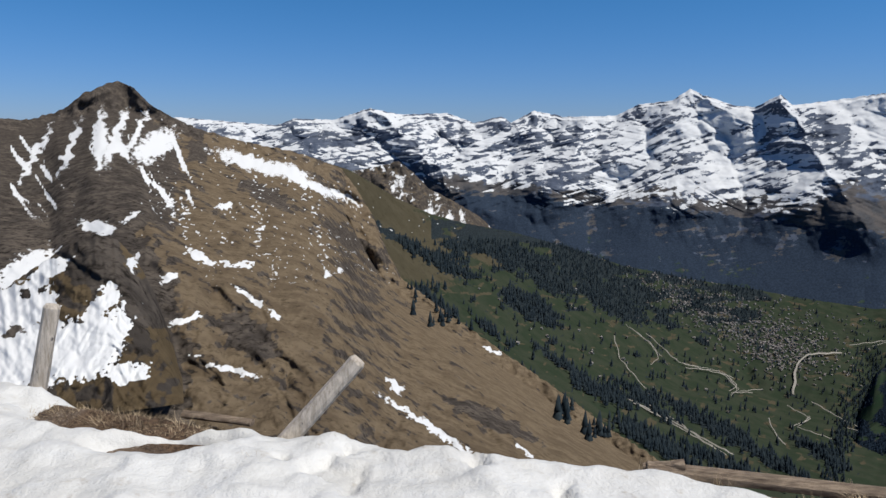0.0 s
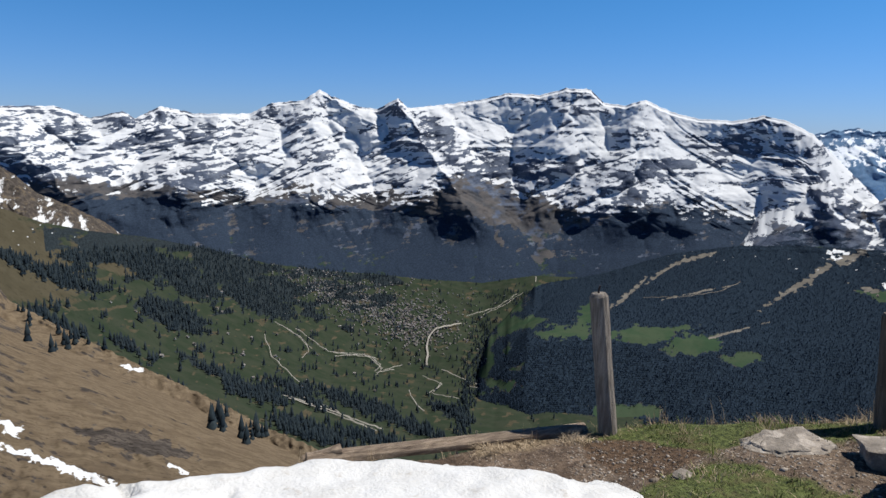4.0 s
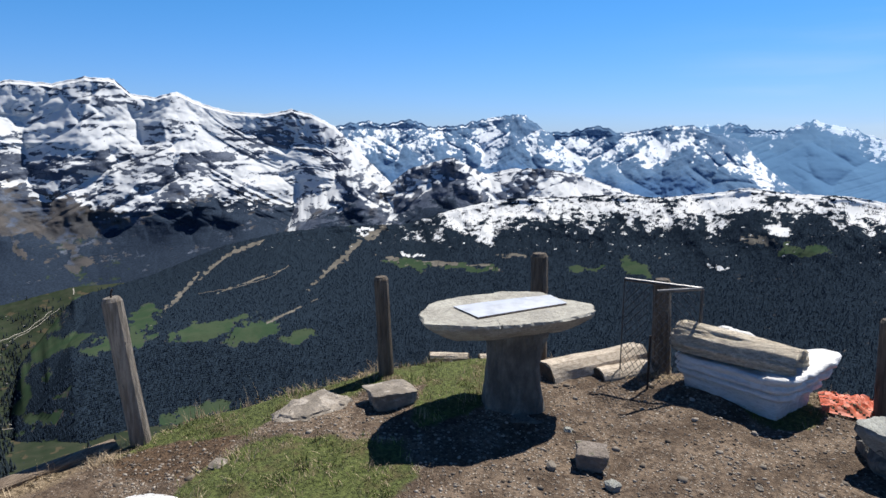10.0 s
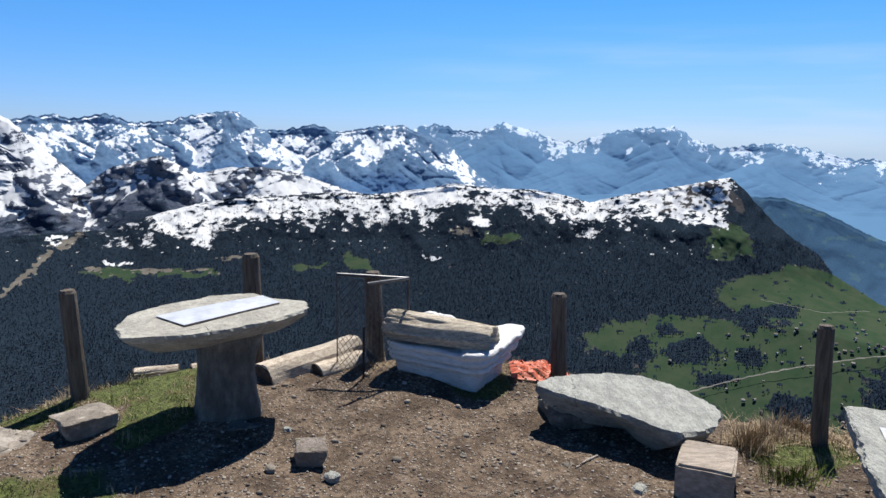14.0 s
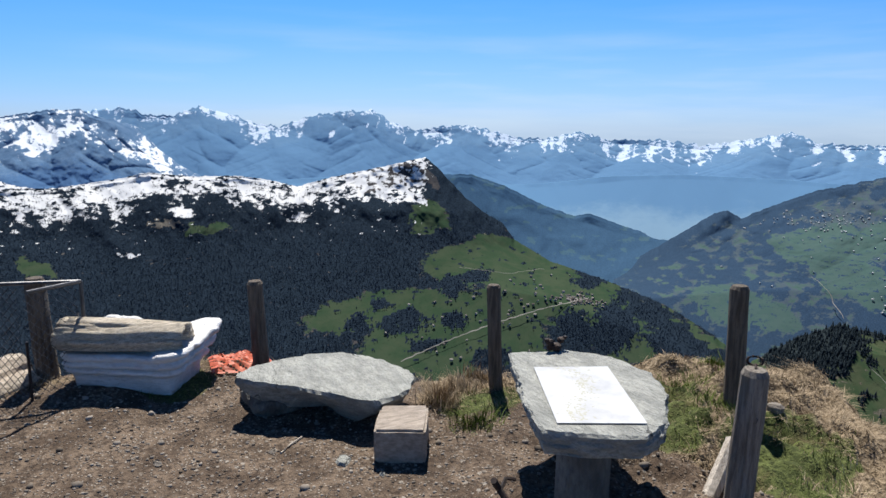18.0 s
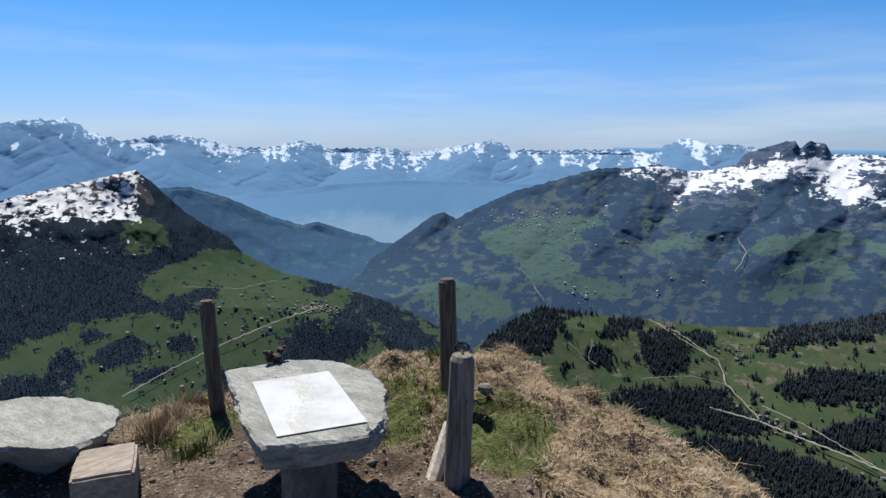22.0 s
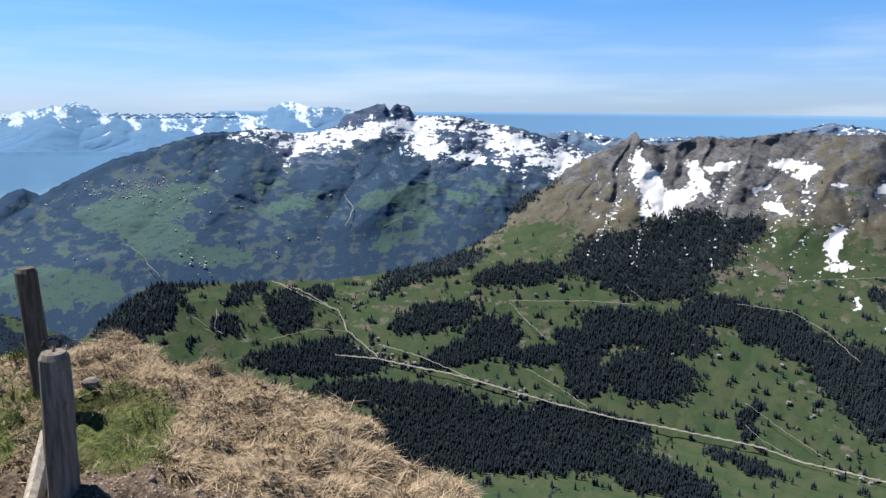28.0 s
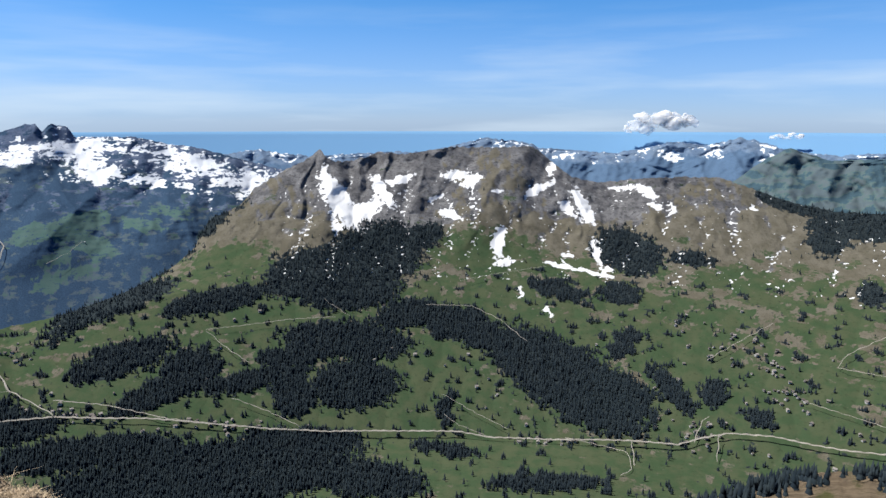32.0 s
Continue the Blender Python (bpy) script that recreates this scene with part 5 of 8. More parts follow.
def opp_cover(a, e, rib, d):
    b, c = warped(a, e, 460, 0.55, 0.9)
    w = 0.32 * fbm(a * 1.3, e * 2.0, 4, 15)
    n = fbm(a * 0.5, e * 0.9, 4, 57)
    b2, c2 = warped(a, e, 470, 0.3, 1.4)
    snow = half(blobs(OPP_SNOW + OPP_SNOW_B, b2, c2, fray(a, e, 402, 0.35) - 0.02 - 0.3 * rib), 0.8)
    speck = step(fbm(a * 3.0, e * 4.5, 3, 58) - 0.6 * rib, 0.66, 0.85) * (e > -13) * (a > 180) * (e < -4.5)
    forest = half(np.maximum(blobs(OPP_FOREST + OPP_FOREST_B, b, c), blobs(OPP_FOREST_LOW + OPP_FOREST_LOW_B, b, c)) + fray(a, e, 403, 0.25), 1.6)
    forest = np.maximum(forest, (0.0 + 0.8 * fbm(a * 0.8, e * 1.7, 4, 59)) * step(-e, 9, 13))
    forest = np.maximum(forest, step(a, 216.5, 219) * step(-d, -1.6, -0.2) * 0.8 * (a < 231))
    g = np.maximum(half(blobs(OPP_GREEN, b, c, w), 1.0), 0.5 + 0.55 * n + 0.35 * step(-e, 9, 15) - 0.55 * step(e, -12, -8.5))
    patch = step(fbm(a * 0.9, e * 1.8, 4, 63), 0.28, 0.55) * step(-e, 9.5, 12) * step(19.5 + e, 0, 2)
    high = step(e, -9, -6.5)
    steep = np.clip(np.median(Relief.slope) - Relief.slope, -0.3, 0.3)
    bowl = half(blobs([(188.5, -5.6, 3.6, 2.4, -10), (185, -5, 1.6, 2.4, 20), (206, -5.4, 3.0, 2.0, 0)], b, c, w), 1.2)
    rock = 0.5 + 0.3 * n + 0.5 * bowl + 0.12 * high + 0.4 * step(e, -8, -4) * step(202 - a, 0, 6) - 0.35 * rib + 0.2 * (np.abs(a - 208) < 9) * high + 0.8 * steep * high
    flute = lattice(a * 2.6 + e * 0.7 + 0.8 * n, e * 0.35, 64) + 0.6 * lattice(a * 6.0 + e * 1.1, e * 0.8, 65)
    rock = rock + 0.25 * high * flute
    tan = step(blobs(OPP_TAN, b, c, fray(a, e, 404, 0.4)), -0.15, 0.45)
    return np.maximum(snow, speck * 0.7), forest, g - 0.5 * np.maximum(patch, 1.1 * tan), rock - 0.4 * tan


def plain_cover(f):
    def cover(a, e, nz, d):
        n = fbm(a * 0.6, e * 1.3, 4, 83)
        return np.zeros_like(a), f + 0.5 * n, 0.5 + 0.5 * n, np.full_like(a, 0.2) + 0.2 * n
    return cover


def even_cover(a, e, nz, d):
    o = np.zeros_like(a)
    # paler below the crest line: lowland haze put into the colour
    return o, o, 0.5 + 0.1 * (d - 3.0), o


def near_slope_cover(a, e, nz, d):
    n = fbm(a * 0.5, e * 0.8, 4, 29)
    return np.zeros_like(a), np.zeros_like(a), 0.3 + 0.4 * n, 0.2 + 0.3 * n


def flat_line(a0, a1, e):
    return [(a0, e), (a1, e)]


near_ridge = Relief("near_ridge", [([(-42, -31), (21, -36)], 60), (NEAR_CREST, [(-42, 600), (-33, 750), (-24.8, 900), (-15, 780), (-8, 860), (-4, 700), (1, 560), (6, 480), (11, 420), (21, 300)])], [300], 0.12, M_RIDGE, ridge_cover,
    "brown grassy ridge rising to a rocky pyramid with snow gullies", "mountain", spur=(0.05, 0.16, 0.12, 0.2), fine=0.3, cap=0.8, jag=0.12, ribs=RIDGE_RIBS, seed=11, worn=(0.9, 0.7), levels=(8, 4, 2, 1))
def knob_cover(a, e, rib, d):
    b, c = warped(a, e, 480, 0.5, 0.9)
    n = fbm(a * 0.9, e * 0.9, 4, 39)
    snow = half(blobs(KNOB_SNOW, b, c, fray(a, e, 400, 0.25)) + 0.12, 1.4)
    rock = half(blobs(KNOB_ROCK, b, c, 0.3 * n) + 0.1, 1.3)
    snow = np.where(rock > 0.55, np.minimum(snow, 0.45 - 1.2 * rib), snow)
    return snow, np.zeros_like(a), np.zeros_like(a), np.maximum(rock, 0.35 + 0.5 * n)


rock_knob = Relief("rock_knob", [(flat_line(-38, -21.6, -21), 64), ([(-38, -13.5), (-33, -11), (-31, -9.7), (-28.8, -8.3), (-27, -7.7), (-25.6, -8.2), (-24.4, -9.8), (-23.3, -12.3), (-22.5, -15), (-21.6, -19)], 118)], [130], 0.08, M_KNOB, knob_cover,
    "dark broken rock knob streaked with snow gullies", "rock outcrop", spur=(0.035, 0.3, 0.16, 0.3), jag=0.12, seed=12, fine=0.3, gain=0.4, worn=(0.3, -0.2))
snow_hill = Relief("snow_flecked_hill", [([(-9, -9), (5, -11)], 1750), ([(-9, -3.4), (-6.7, -3.1), (-4.9, -2.75), (-3.7, -2.38), (-2.5, -3.3), (-1.1, -4.7), (0.8, -5.6), (3.2, -7.0), (5, -8.6)], 2300)], [90], 0.06, M_KNOB, range_cover(4.0, 83, -0.12), "brown rocky hill flecked with snow below the massif", "mountain", spur=(0.02, 0.3, 0.25, 0.1), jag=0.06, cap=0.3, seed=171, worn=(0.8, 0.2))
valley_slope = Relief("valley_slope", [([(-13, -30), (47, -31)], [(-13, 330), (10, 560), (47, 900)]), ([(-13, -14), (20, -19), (33, -20), (47, -19)], [(-13, 600), (10, 1250), (25, 1800), (47, 1900)]), (SLOPE_CREST, [(-13, 900), (1.8, 1600), (10, 2200), (20, 2600), (47, 2900)])], [70, 110], 0.12, M_SLOPE, slope_cover,
    "green valley side with meadows, spruce strips and lanes", "valley", spur=(0.012, 0.2, 0.2, 0.25), fine=0.2, jag=0.03, seed=21, worn=(0.4, 0.3), levels=(8, 4, 2, 1))
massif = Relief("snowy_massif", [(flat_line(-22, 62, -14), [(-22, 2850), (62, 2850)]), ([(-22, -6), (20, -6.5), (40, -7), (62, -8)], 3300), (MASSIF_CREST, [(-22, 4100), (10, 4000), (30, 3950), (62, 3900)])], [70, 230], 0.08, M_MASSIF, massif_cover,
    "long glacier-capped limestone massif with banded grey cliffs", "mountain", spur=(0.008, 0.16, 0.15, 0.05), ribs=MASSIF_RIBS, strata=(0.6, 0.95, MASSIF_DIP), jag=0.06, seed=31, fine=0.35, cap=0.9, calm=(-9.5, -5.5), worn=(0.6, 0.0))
far_alps = Relief("haze_blue_snow_range", [(flat_line(54, 95.5, -6.5), 3560), (RANGE_CREST, 4500)], [170], 0.07, M_FAR, range_cover(3.0, 23, -0.05, 0.2, 0.1, 0.25), "distant range of jagged snowy peaks tinted haze blue", "mountain", spur=(0.008, 0.25, 0.22, 0.1), jag=0.14, lean=True, ribs=RANGE_RIBS, cap=0.5, seed=41, fine=0.45, worn=(0.75, 0.0), levels=(16, 8, 4, 2, 1))
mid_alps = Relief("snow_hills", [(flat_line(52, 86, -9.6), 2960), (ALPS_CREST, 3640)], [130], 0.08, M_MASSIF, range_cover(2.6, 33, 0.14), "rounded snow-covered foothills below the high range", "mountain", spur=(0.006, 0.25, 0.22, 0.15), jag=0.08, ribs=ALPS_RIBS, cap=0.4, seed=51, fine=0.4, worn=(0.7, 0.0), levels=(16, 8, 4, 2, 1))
haze_ridge = Relief("hazy_valley_wall", [(flat_line(86, 163, -10), 3350), (HAZE_CREST, 3900)], [60], 0.2, M_HAZE, wall_cover, "smooth mountain wall painted haze blue behind the wide valley", "mountain", spur=(0.005, 0.12, 0.03, 0.1), fine=0.1, jag=0.03, cap=0.3, seed=61)
horizon_range = Relief("horizon_range", [(flat_line(85, 167, -5.4), 3960), (FAR_CREST, 4720)], [150], 0.08, M_FARTHEST, range_cover(1.2, 53, -0.2, 0.5, -0.24, 0.22), "far chain of snowy peaks painted haze-pale on the horizon", "mountain", spur=(0.003, 0.3, 0.2, 0.1), gain=0.3, fine=0.2, jag=0.17, lean=True, ribs=HORIZON_RIBS, cap=0.35, seed=71, worn=(0.3, 0.0), levels=(16, 8, 4, 2, 1))
shoulder = Relief("dark_wooded_shoulder", [(flat_line(111, 135, -14), 2750), (SHOULDER_CREST, 3500)], [70], 0.15, M_SHOULDER, plain_cover(0.75), "wooded shoulder tinted haze blue, sinking to the valley", "mountain", fine=0.15, spur=(0.009, 0.2, 0.15, 0.1), jag=0.06, cap=0.3, seed=81, worn=(0.15, 0.3))
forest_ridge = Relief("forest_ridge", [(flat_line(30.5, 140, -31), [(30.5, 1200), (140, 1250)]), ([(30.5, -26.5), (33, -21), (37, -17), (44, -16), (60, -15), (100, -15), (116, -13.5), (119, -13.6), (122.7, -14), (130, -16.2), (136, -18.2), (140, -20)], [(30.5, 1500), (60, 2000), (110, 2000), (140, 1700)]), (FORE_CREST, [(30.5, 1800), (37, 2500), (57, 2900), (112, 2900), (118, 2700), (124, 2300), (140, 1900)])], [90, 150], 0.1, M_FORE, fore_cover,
    "dark spruce-forested ridge with a snow-covered crest and clearings", "mountain", spur=(0.025, 0.14, 0.1, 0.12), jag=0.07, ribs=FORE_RIBS, cap=0.5, calm=(-11.0, -7.0), seed=91, fine=0.3, worn=(0.5, 0.0), levels=(16, 8, 4, 2, 1))
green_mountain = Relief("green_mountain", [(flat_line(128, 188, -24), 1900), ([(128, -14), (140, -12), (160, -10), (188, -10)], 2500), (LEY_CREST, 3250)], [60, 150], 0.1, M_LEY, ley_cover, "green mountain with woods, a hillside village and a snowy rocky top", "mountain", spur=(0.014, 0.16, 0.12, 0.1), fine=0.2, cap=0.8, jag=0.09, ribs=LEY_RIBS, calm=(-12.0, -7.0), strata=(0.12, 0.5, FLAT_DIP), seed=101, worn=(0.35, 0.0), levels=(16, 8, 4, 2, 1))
opposite = Relief("opposite_mountain", [(flat_line(134, 234, -38), 900), ([(134, -26), (234, -26)], [(134, 1500), (234, 1650)]), ([(134, -21.5), (138, -19.3), (140.2, -17.8), (145, -15.6), (160, -15.8), (170, -13.5), (183, -12), (200, -12.5), (234, -13)], [(134, 1800), (160, 2100), (234, 2300)]), (OPP_CREST, [(134, 1900), (160, 2300), (183, 2800), (234, 2900)])], [80, 130, 130], 0.1, M_OPP, opp_cover,
    "brown mountain with snow couloirs above green pastures and spruce woods", "mountain", spur=(0.008, 0.18, 0.08, 0.12), fine=0.14, calm=(-12, -7), cap=0.7, jag=0.12, lean=True, ribs=OPP_RIBS, gain=0.5, seed=111, worn=(0.42, 0.0), levels=(4, 2, 1))
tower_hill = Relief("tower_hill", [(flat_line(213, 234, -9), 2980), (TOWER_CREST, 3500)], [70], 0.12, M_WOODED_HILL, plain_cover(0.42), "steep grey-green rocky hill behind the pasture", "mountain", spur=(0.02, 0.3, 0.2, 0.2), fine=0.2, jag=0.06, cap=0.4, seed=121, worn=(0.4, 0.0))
far_hills = Relief("far_hills", [(flat_line(172, 234, -6), 3750), (HILL_CREST, 4250)], [80], 0.12, M_HILLS, range_cover(0.7, 63, -0.26, 0.3, -0.1, 0.3), "ranges of far hills tinted haze blue, with snow flecks", "mountain", spur=(0.012, 0.35, 0.3, 0.2), jag=0.14, cap=0.3, seed=131, fine=0.35, worn=(0.5, 0.0), levels=(16, 8, 4, 2, 1))
plain = Relief("hazy_plain", [(flat_line(150, 234, -4), 4450), (flat_line(150, 234, -0.8), 4750)], [12], 0.5, M_HAZE, even_cover, "flat lake and lowland painted haze blue at the horizon", "backdrop", seed=141)
own_slope = Relief("near_hillside", [(flat_line(211, 240, -45), 30), ([(211, -31), (215.8, -29.0), (217.6, -28.1), (222.2, -25.9), (224.3, -25.05), (226.2, -24.55), (228.4, -23.95), (240, -20.5)], [(211, 260), (240, 330)])], [60], 0.15, M_RIDGE, near_slope_cover, "sunlit dry grass hillside falling from the summit", "hillside", spur=(0.04, 0.4, 0.3, 0.3), jag=0.08, seed=151)
behind = Relief("mountains_behind", [(flat_line(233, 320, -30), 300), ([(233, -4), (260, -1), (290, 0.5), (320, 0.6)], [(233, 2400), (320, 900)])], [30], 1.0, M_RIDGE, near_slope_cover, "grassy mountain side beyond the summit", "mountain", spur=(0.05, 0.1, 0.2, 0.2), seed=161)


def round_ground():
    rs = [2.0, 30, 120, 400, 900, 1800, 3000, 4300, 4950]
    zs = [-12, -28, -90, -320, -720, -1150, -1250, -1000, -520]
    az = np.radians(np.arange(0, 361, 4.0))
    P = np.array([[(r * math.sin(a), r * math.cos(a), z) for a in az] for r, z in zip(rs, zs)])
    C = np.zeros(P.shape[:2] + (4,))
    C[..., 1] = 0.8
    return tagged(sheet("ground", P, C, M_SLOPE), "valley ground below the mountains reaching the horizon", "ground", kind="structure")


round_ground()

# ---- lanes, woods and houses on the slopes ----
M_ROAD = surface("pale_lane", (0.48, 0.455, 0.41), (0.37, 0.345, 0.31), 0.05, 0.9, 0.02)
M_PISTE = surface("bare_earth_track", (0.3, 0.265, 0.22), (0.17, 0.15, 0.125), 0.05, 0.95, 0.02)


def lane(relief, points, width, mat, name="lane"):
    p = np.array(points)
    seg = np.hypot(np.diff(p[:, 0]), np.diff(p[:, 1]))
    s = np.concatenate([[0], np.cumsum(seg)])
    q = np.linspace(0, s[-1], max(6, int(s[-1] / 0.15)))
    az, el = np.interp(q, s, p[:, 0]), np.interp(q, s, p[:, 1])
    az, el = az + 0.05 * np.sin(q * 5.1 + p[0, 0]), el + 0.02 * np.sin(q * 7.3 + p[0, 0])
    P, _, ok = relief.place(az, el)
    if ok.sum() < 2:
        return
    P = P[ok]
    k = np.ones(13) / 13
    if len(P) > 6:
        r = np.pad(np.hypot(P[:, 0], P[:, 1]), 6, mode="edge")
        f = (np.convolve(r, k, "valid") / np.hypot(P[:, 0], P[:, 1]))[:, None]
        P = (P - np.array(EYE)) * f * 0.99 + np.array(EYE)
    d = np.gradient(P, axis=0)
    out = P / np.linalg.norm(P, axis=1, keepdims=True)
    side = np.cross(d, out - np.array([0.0, 0.0, 1.1]))
    side /= np.linalg.norm(side, axis=1, keepdims=True) + 1e-9
    wide = width * (0.5 + 0.07 * np.sin(np.arange(len(P)) * 0.3 + p[0, 1]) + 0.05 * np.sin(np.arange(len(P)) * 1.1 + p[0, 0]))[:, None]
    V = np.concatenate([P + side * wide, P - side * wide])
    n = len(P)
    i = np.arange(n - 1)
    ob = soup(name, V, np.stack([i, i + 1, i + 1 + n, i + n], -1), mat, kind="structure", label="pale gravel lane winding across the slope", category="road")
    return ob


for w, pts in OPP_ROADS:
    lane(opposite, pts, w * 0.33, M_ROAD)
for w, pts in SLOPE_ROADS:
    lane(valley_slope, pts, w * 0.36, M_ROAD)
for pts in ([(15.5, -15.29), (17.7, -16.72), (18.3, -17.8), (17.6, -18.31)], [(23, -18.17), (24.5, -19.3), (23.9, -20.03)], [(24.5, -19.51), (26.2, -19.06)], [(17.8, -21.41), (20.2, -22.45), (22.1, -23.49), (24, -24.27)], [(26.8, -21.09), (27.5, -22.23), (28.2, -22.73)], [(29.7, -20.4), (28.9, -21.36), (31.4, -21.72)], [(31.7, -20.64), (34.1, -20.96), (36.4, -21.62)], [(33.1, -14.83), (34.8, -14.05), (36.5, -12.84)], [(20.4, -18.26), (23, -18.17)], [(14.6, -16.27), (15.2, -18.05), (17.7, -20.53)]):
    lane(valley_slope, pts, 1.7, M_ROAD)
for w, pts in FORE_ROADS:
    lane(forest_ridge, pts, w * 0.4, M_ROAD if pts[0][0] > 100 else M_PISTE)
for w, pts in LEY_ROADS:
    lane(green_mountain, pts, w * 0.24, M_ROAD)


def varied(name, light, dark, rough=0.9):
    """A colour that differs from piece to piece of a joined mesh."""
    m, t, b = nodes_of(name)
    g = t.nodes.new("ShaderNodeNewGeometry")
    n = noise_of(t, 0.6, 3)
    c = mix(t, g.outputs["Random Per Island"], dark, light)
    c = mix(t, span(t, n, 0.4, 0.7, 0, 0.4), c, tuple(v * 0.5 for v in dark))
    t.links.new(c, b.inputs["Base Color"])
    b.inputs["Roughness"].default_value = rough
    b.inputs["Specular IOR Level"].default_value = 0.0
    return m


# bluer copy of the spruce needles: ridge shade and haze painted in
M_SPRUCE_HAZE = varied("haze_tinted_spruce_needles", (0.026, 0.04, 0.063), (0.016, 0.026, 0.044))
# these needles too are lifted and blued for airlight
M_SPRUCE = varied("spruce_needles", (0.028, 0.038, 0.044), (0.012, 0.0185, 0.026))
M_WALL = varied("chalet_walls", (0.5, 0.5, 0.5), (0.15, 0.15, 0.155))
# paler, bluer copy of the house colours: light and haze painted in
M_PALE_WALL = varied("haze_pale_far_walls", (0.5, 0.52, 0.55), (0.3, 0.32, 0.35))
M_ROOF = varied("chalet_roofs", (0.24, 0.225, 0.22), (0.08, 0.07, 0.065))


def spruce_template():
    v, f = [], []
    for z0, z1, r in ((0.06, 0.62, 0.2), (0.36, 1.0, 0.135)):
        b = len(v)
        for i in range(5):
            a = 2 * math.pi * i / 5 + z0 * 3
            v.append((r * math.cos(a), r * math.sin(a), z0 + 0.05 * (i % 2)))
        v.append((0, 0, z1))
        f += [(b + i, b + (i + 1) % 5, b + 5) for i in range(5)]
    return np.array(v), np.array(f)


SPRUCE = spruce_template()
rng = np.random.default_rng(5)


def woods(relief, name, a0, a1, e0, e1, n, tall, label, thin=0.0, sink=0.5, extra=(), mat=None):
    az, el = rng.uniform(a0, a1, n), rng.uniform(e0, e1, n)
    for a, e, ra, re, k in extra:
        az, el = np.concatenate([az, rng.normal(a, ra, k)]), np.concatenate([el, rng.normal(e, re, k)])
    P, C, ok = relief.place(az, el)
    keep = ok & (((C[:, 1] > 0.5) & (C[:, 0] < 0.62)) | (rng.random(len(az)) < thin) | (np.arange(len(az)) >= n))
    P = P[keep]
    h = rng.uniform(tall * 0.55, tall * 1.2, len(P))
    V, F = scatter(SPRUCE[0], SPRUCE[1], P, h, rng.uniform(0, 6.28, len(P)), -sink)
    return soup(name, V, F, mat or M_SPRUCE, label=label, category="trees")


woods(opposite, "spruce_wood", 134, 232, -31, -14, 110000, 15, "dark spruce woods and single trees among the pastures", 0.002)
woods(opposite, "spruce_wood", 160, 232, -14, -5, 30000, 14, "dark spruces climbing to the tree line", 0.004)
woods(valley_slope, "spruce_wood", -10, 46, -29, -9, 45000, 15, "strips of dark spruce on the valley side", 0.004, 0.5, [(31.4, -23.5, 0.4, 1.2, 120), (32.0, -21, 0.5, 1.2, 160), (32.8, -18.5, 0.6, 1.0, 160), (33.6, -16.2, 0.7, 0.8, 140), (36, -13.6, 1.2, 0.5, 110), (25, -18, 4, 2.5, 160)])
woods(forest_ridge, "spruce_wood", 30, 140, -26, -7, 95000, 7, "dense spruce forest on the shaded ridge, tinted dark haze blue", 0.002, mat=M_SPRUCE_HAZE)
woods(forest_ridge, "spruce_wood", 62, 104, -8.5, -4.6, 13000, 6, "spruces scattered over the snowy crest", 0.12, mat=M_SPRUCE_HAZE)
woods(near_ridge, "spruce_wood", 8, 19, -26, -21, 10, 11, "small group of spruces on the brown slope", 0.0, 0.5, [(10.6, -22.6, 0.7, 0.5, 14), (13.5, -24.2, 0.5, 0.3, 10), (0.5, -15.6, 1.5, 0.5, 14), (-1.5, -13.6, 0.8, 0.6, 10)])
woods(own_slope, "spruce_wood", 214, 234, -30, -22, 8, 5.6, "spruces along the edge of the dry hillside", 0.0, 0.3, [(216.0, -29.0, 0.7, 0.3, 60), (218.0, -28.0, 0.8, 0.25, 90), (219.8, -27.15, 0.8, 0.25, 90), (221.4, -26.45, 0.8, 0.25, 80), (223.2, -25.7, 0.8, 0.2, 50), (227.4, -24.6, 1.2, 0.35, 60)])


def house_template():
    v = np.array([(-0.5, -0.6, -0.3), (0.5, -0.6, -0.3), (0.5, 0.6, -0.3), (-0.5, 0.6, -0.3), (-0.5, -0.6, 0.5), (0.5, -0.6, 0.5), (0.5, 0.6, 0.5), (-0.5, 0.6, 0.5),
                  (0, -0.6, 0.82), (0, 0.6, 0.82), (-0.62, -0.72, 0.44), (0.62, -0.72, 0.44), (0.62, 0.72, 0.44), (-0.62, 0.72, 0.44), (0, -0.72, 0.88), (0, 0.72, 0.88)], float)
    f = np.array([(0, 1, 5, 4), (1, 2, 6, 5), (2, 3, 7, 6), (3, 0, 4, 7), (4, 5, 8, 8), (6, 7, 9, 9), (10, 14, 15, 13), (11, 12, 15, 14)])
    tri = []
    mats = []
    for i, q in enumerate(f):
        tri.append((q[0], q[1], q[2]))
        mats.append(1 if i >= 6 else 0)
        if q[2] != q[3]:
            tri.append((q[0], q[2], q[3]))
            mats.append(1 if i >= 6 else 0)
    return v, np.array(tri), np.array(mats)


HOUSE = house_template()


def village(relief, name, clusters, size, label, walls=None, roofs=None):
    az = np.concatenate([rng.normal(a, ra, k) for a, e, ra, re, s, k in clusters])
    el = np.concatenate([rng.normal(e, re, k) for a, e, ra, re, s, k in clusters])
    shift = np.concatenate([np.full(k, s) for a, e, ra, re, s, k in clusters])
    mid = np.concatenate([np.full(k, a) for a, e, ra, re, s, k in clusters])
    el = el + shift * (az - mid)
    P, C, ok = relief.place(az, el)
    P = P[ok & (C[:, 1] < 0.75)]
    V, F = scatter(HOUSE[0], HOUSE[1], P, rng.uniform(0.7, 1.4, len(P)) * size, rng.uniform(0, 3.14, len(P)), 1.0)
    return soup(name, V, F, [walls or M_WALL, roofs or M_ROOF], label=label, category="houses", face_mats=np.tile(HOUSE[2], len(P)))


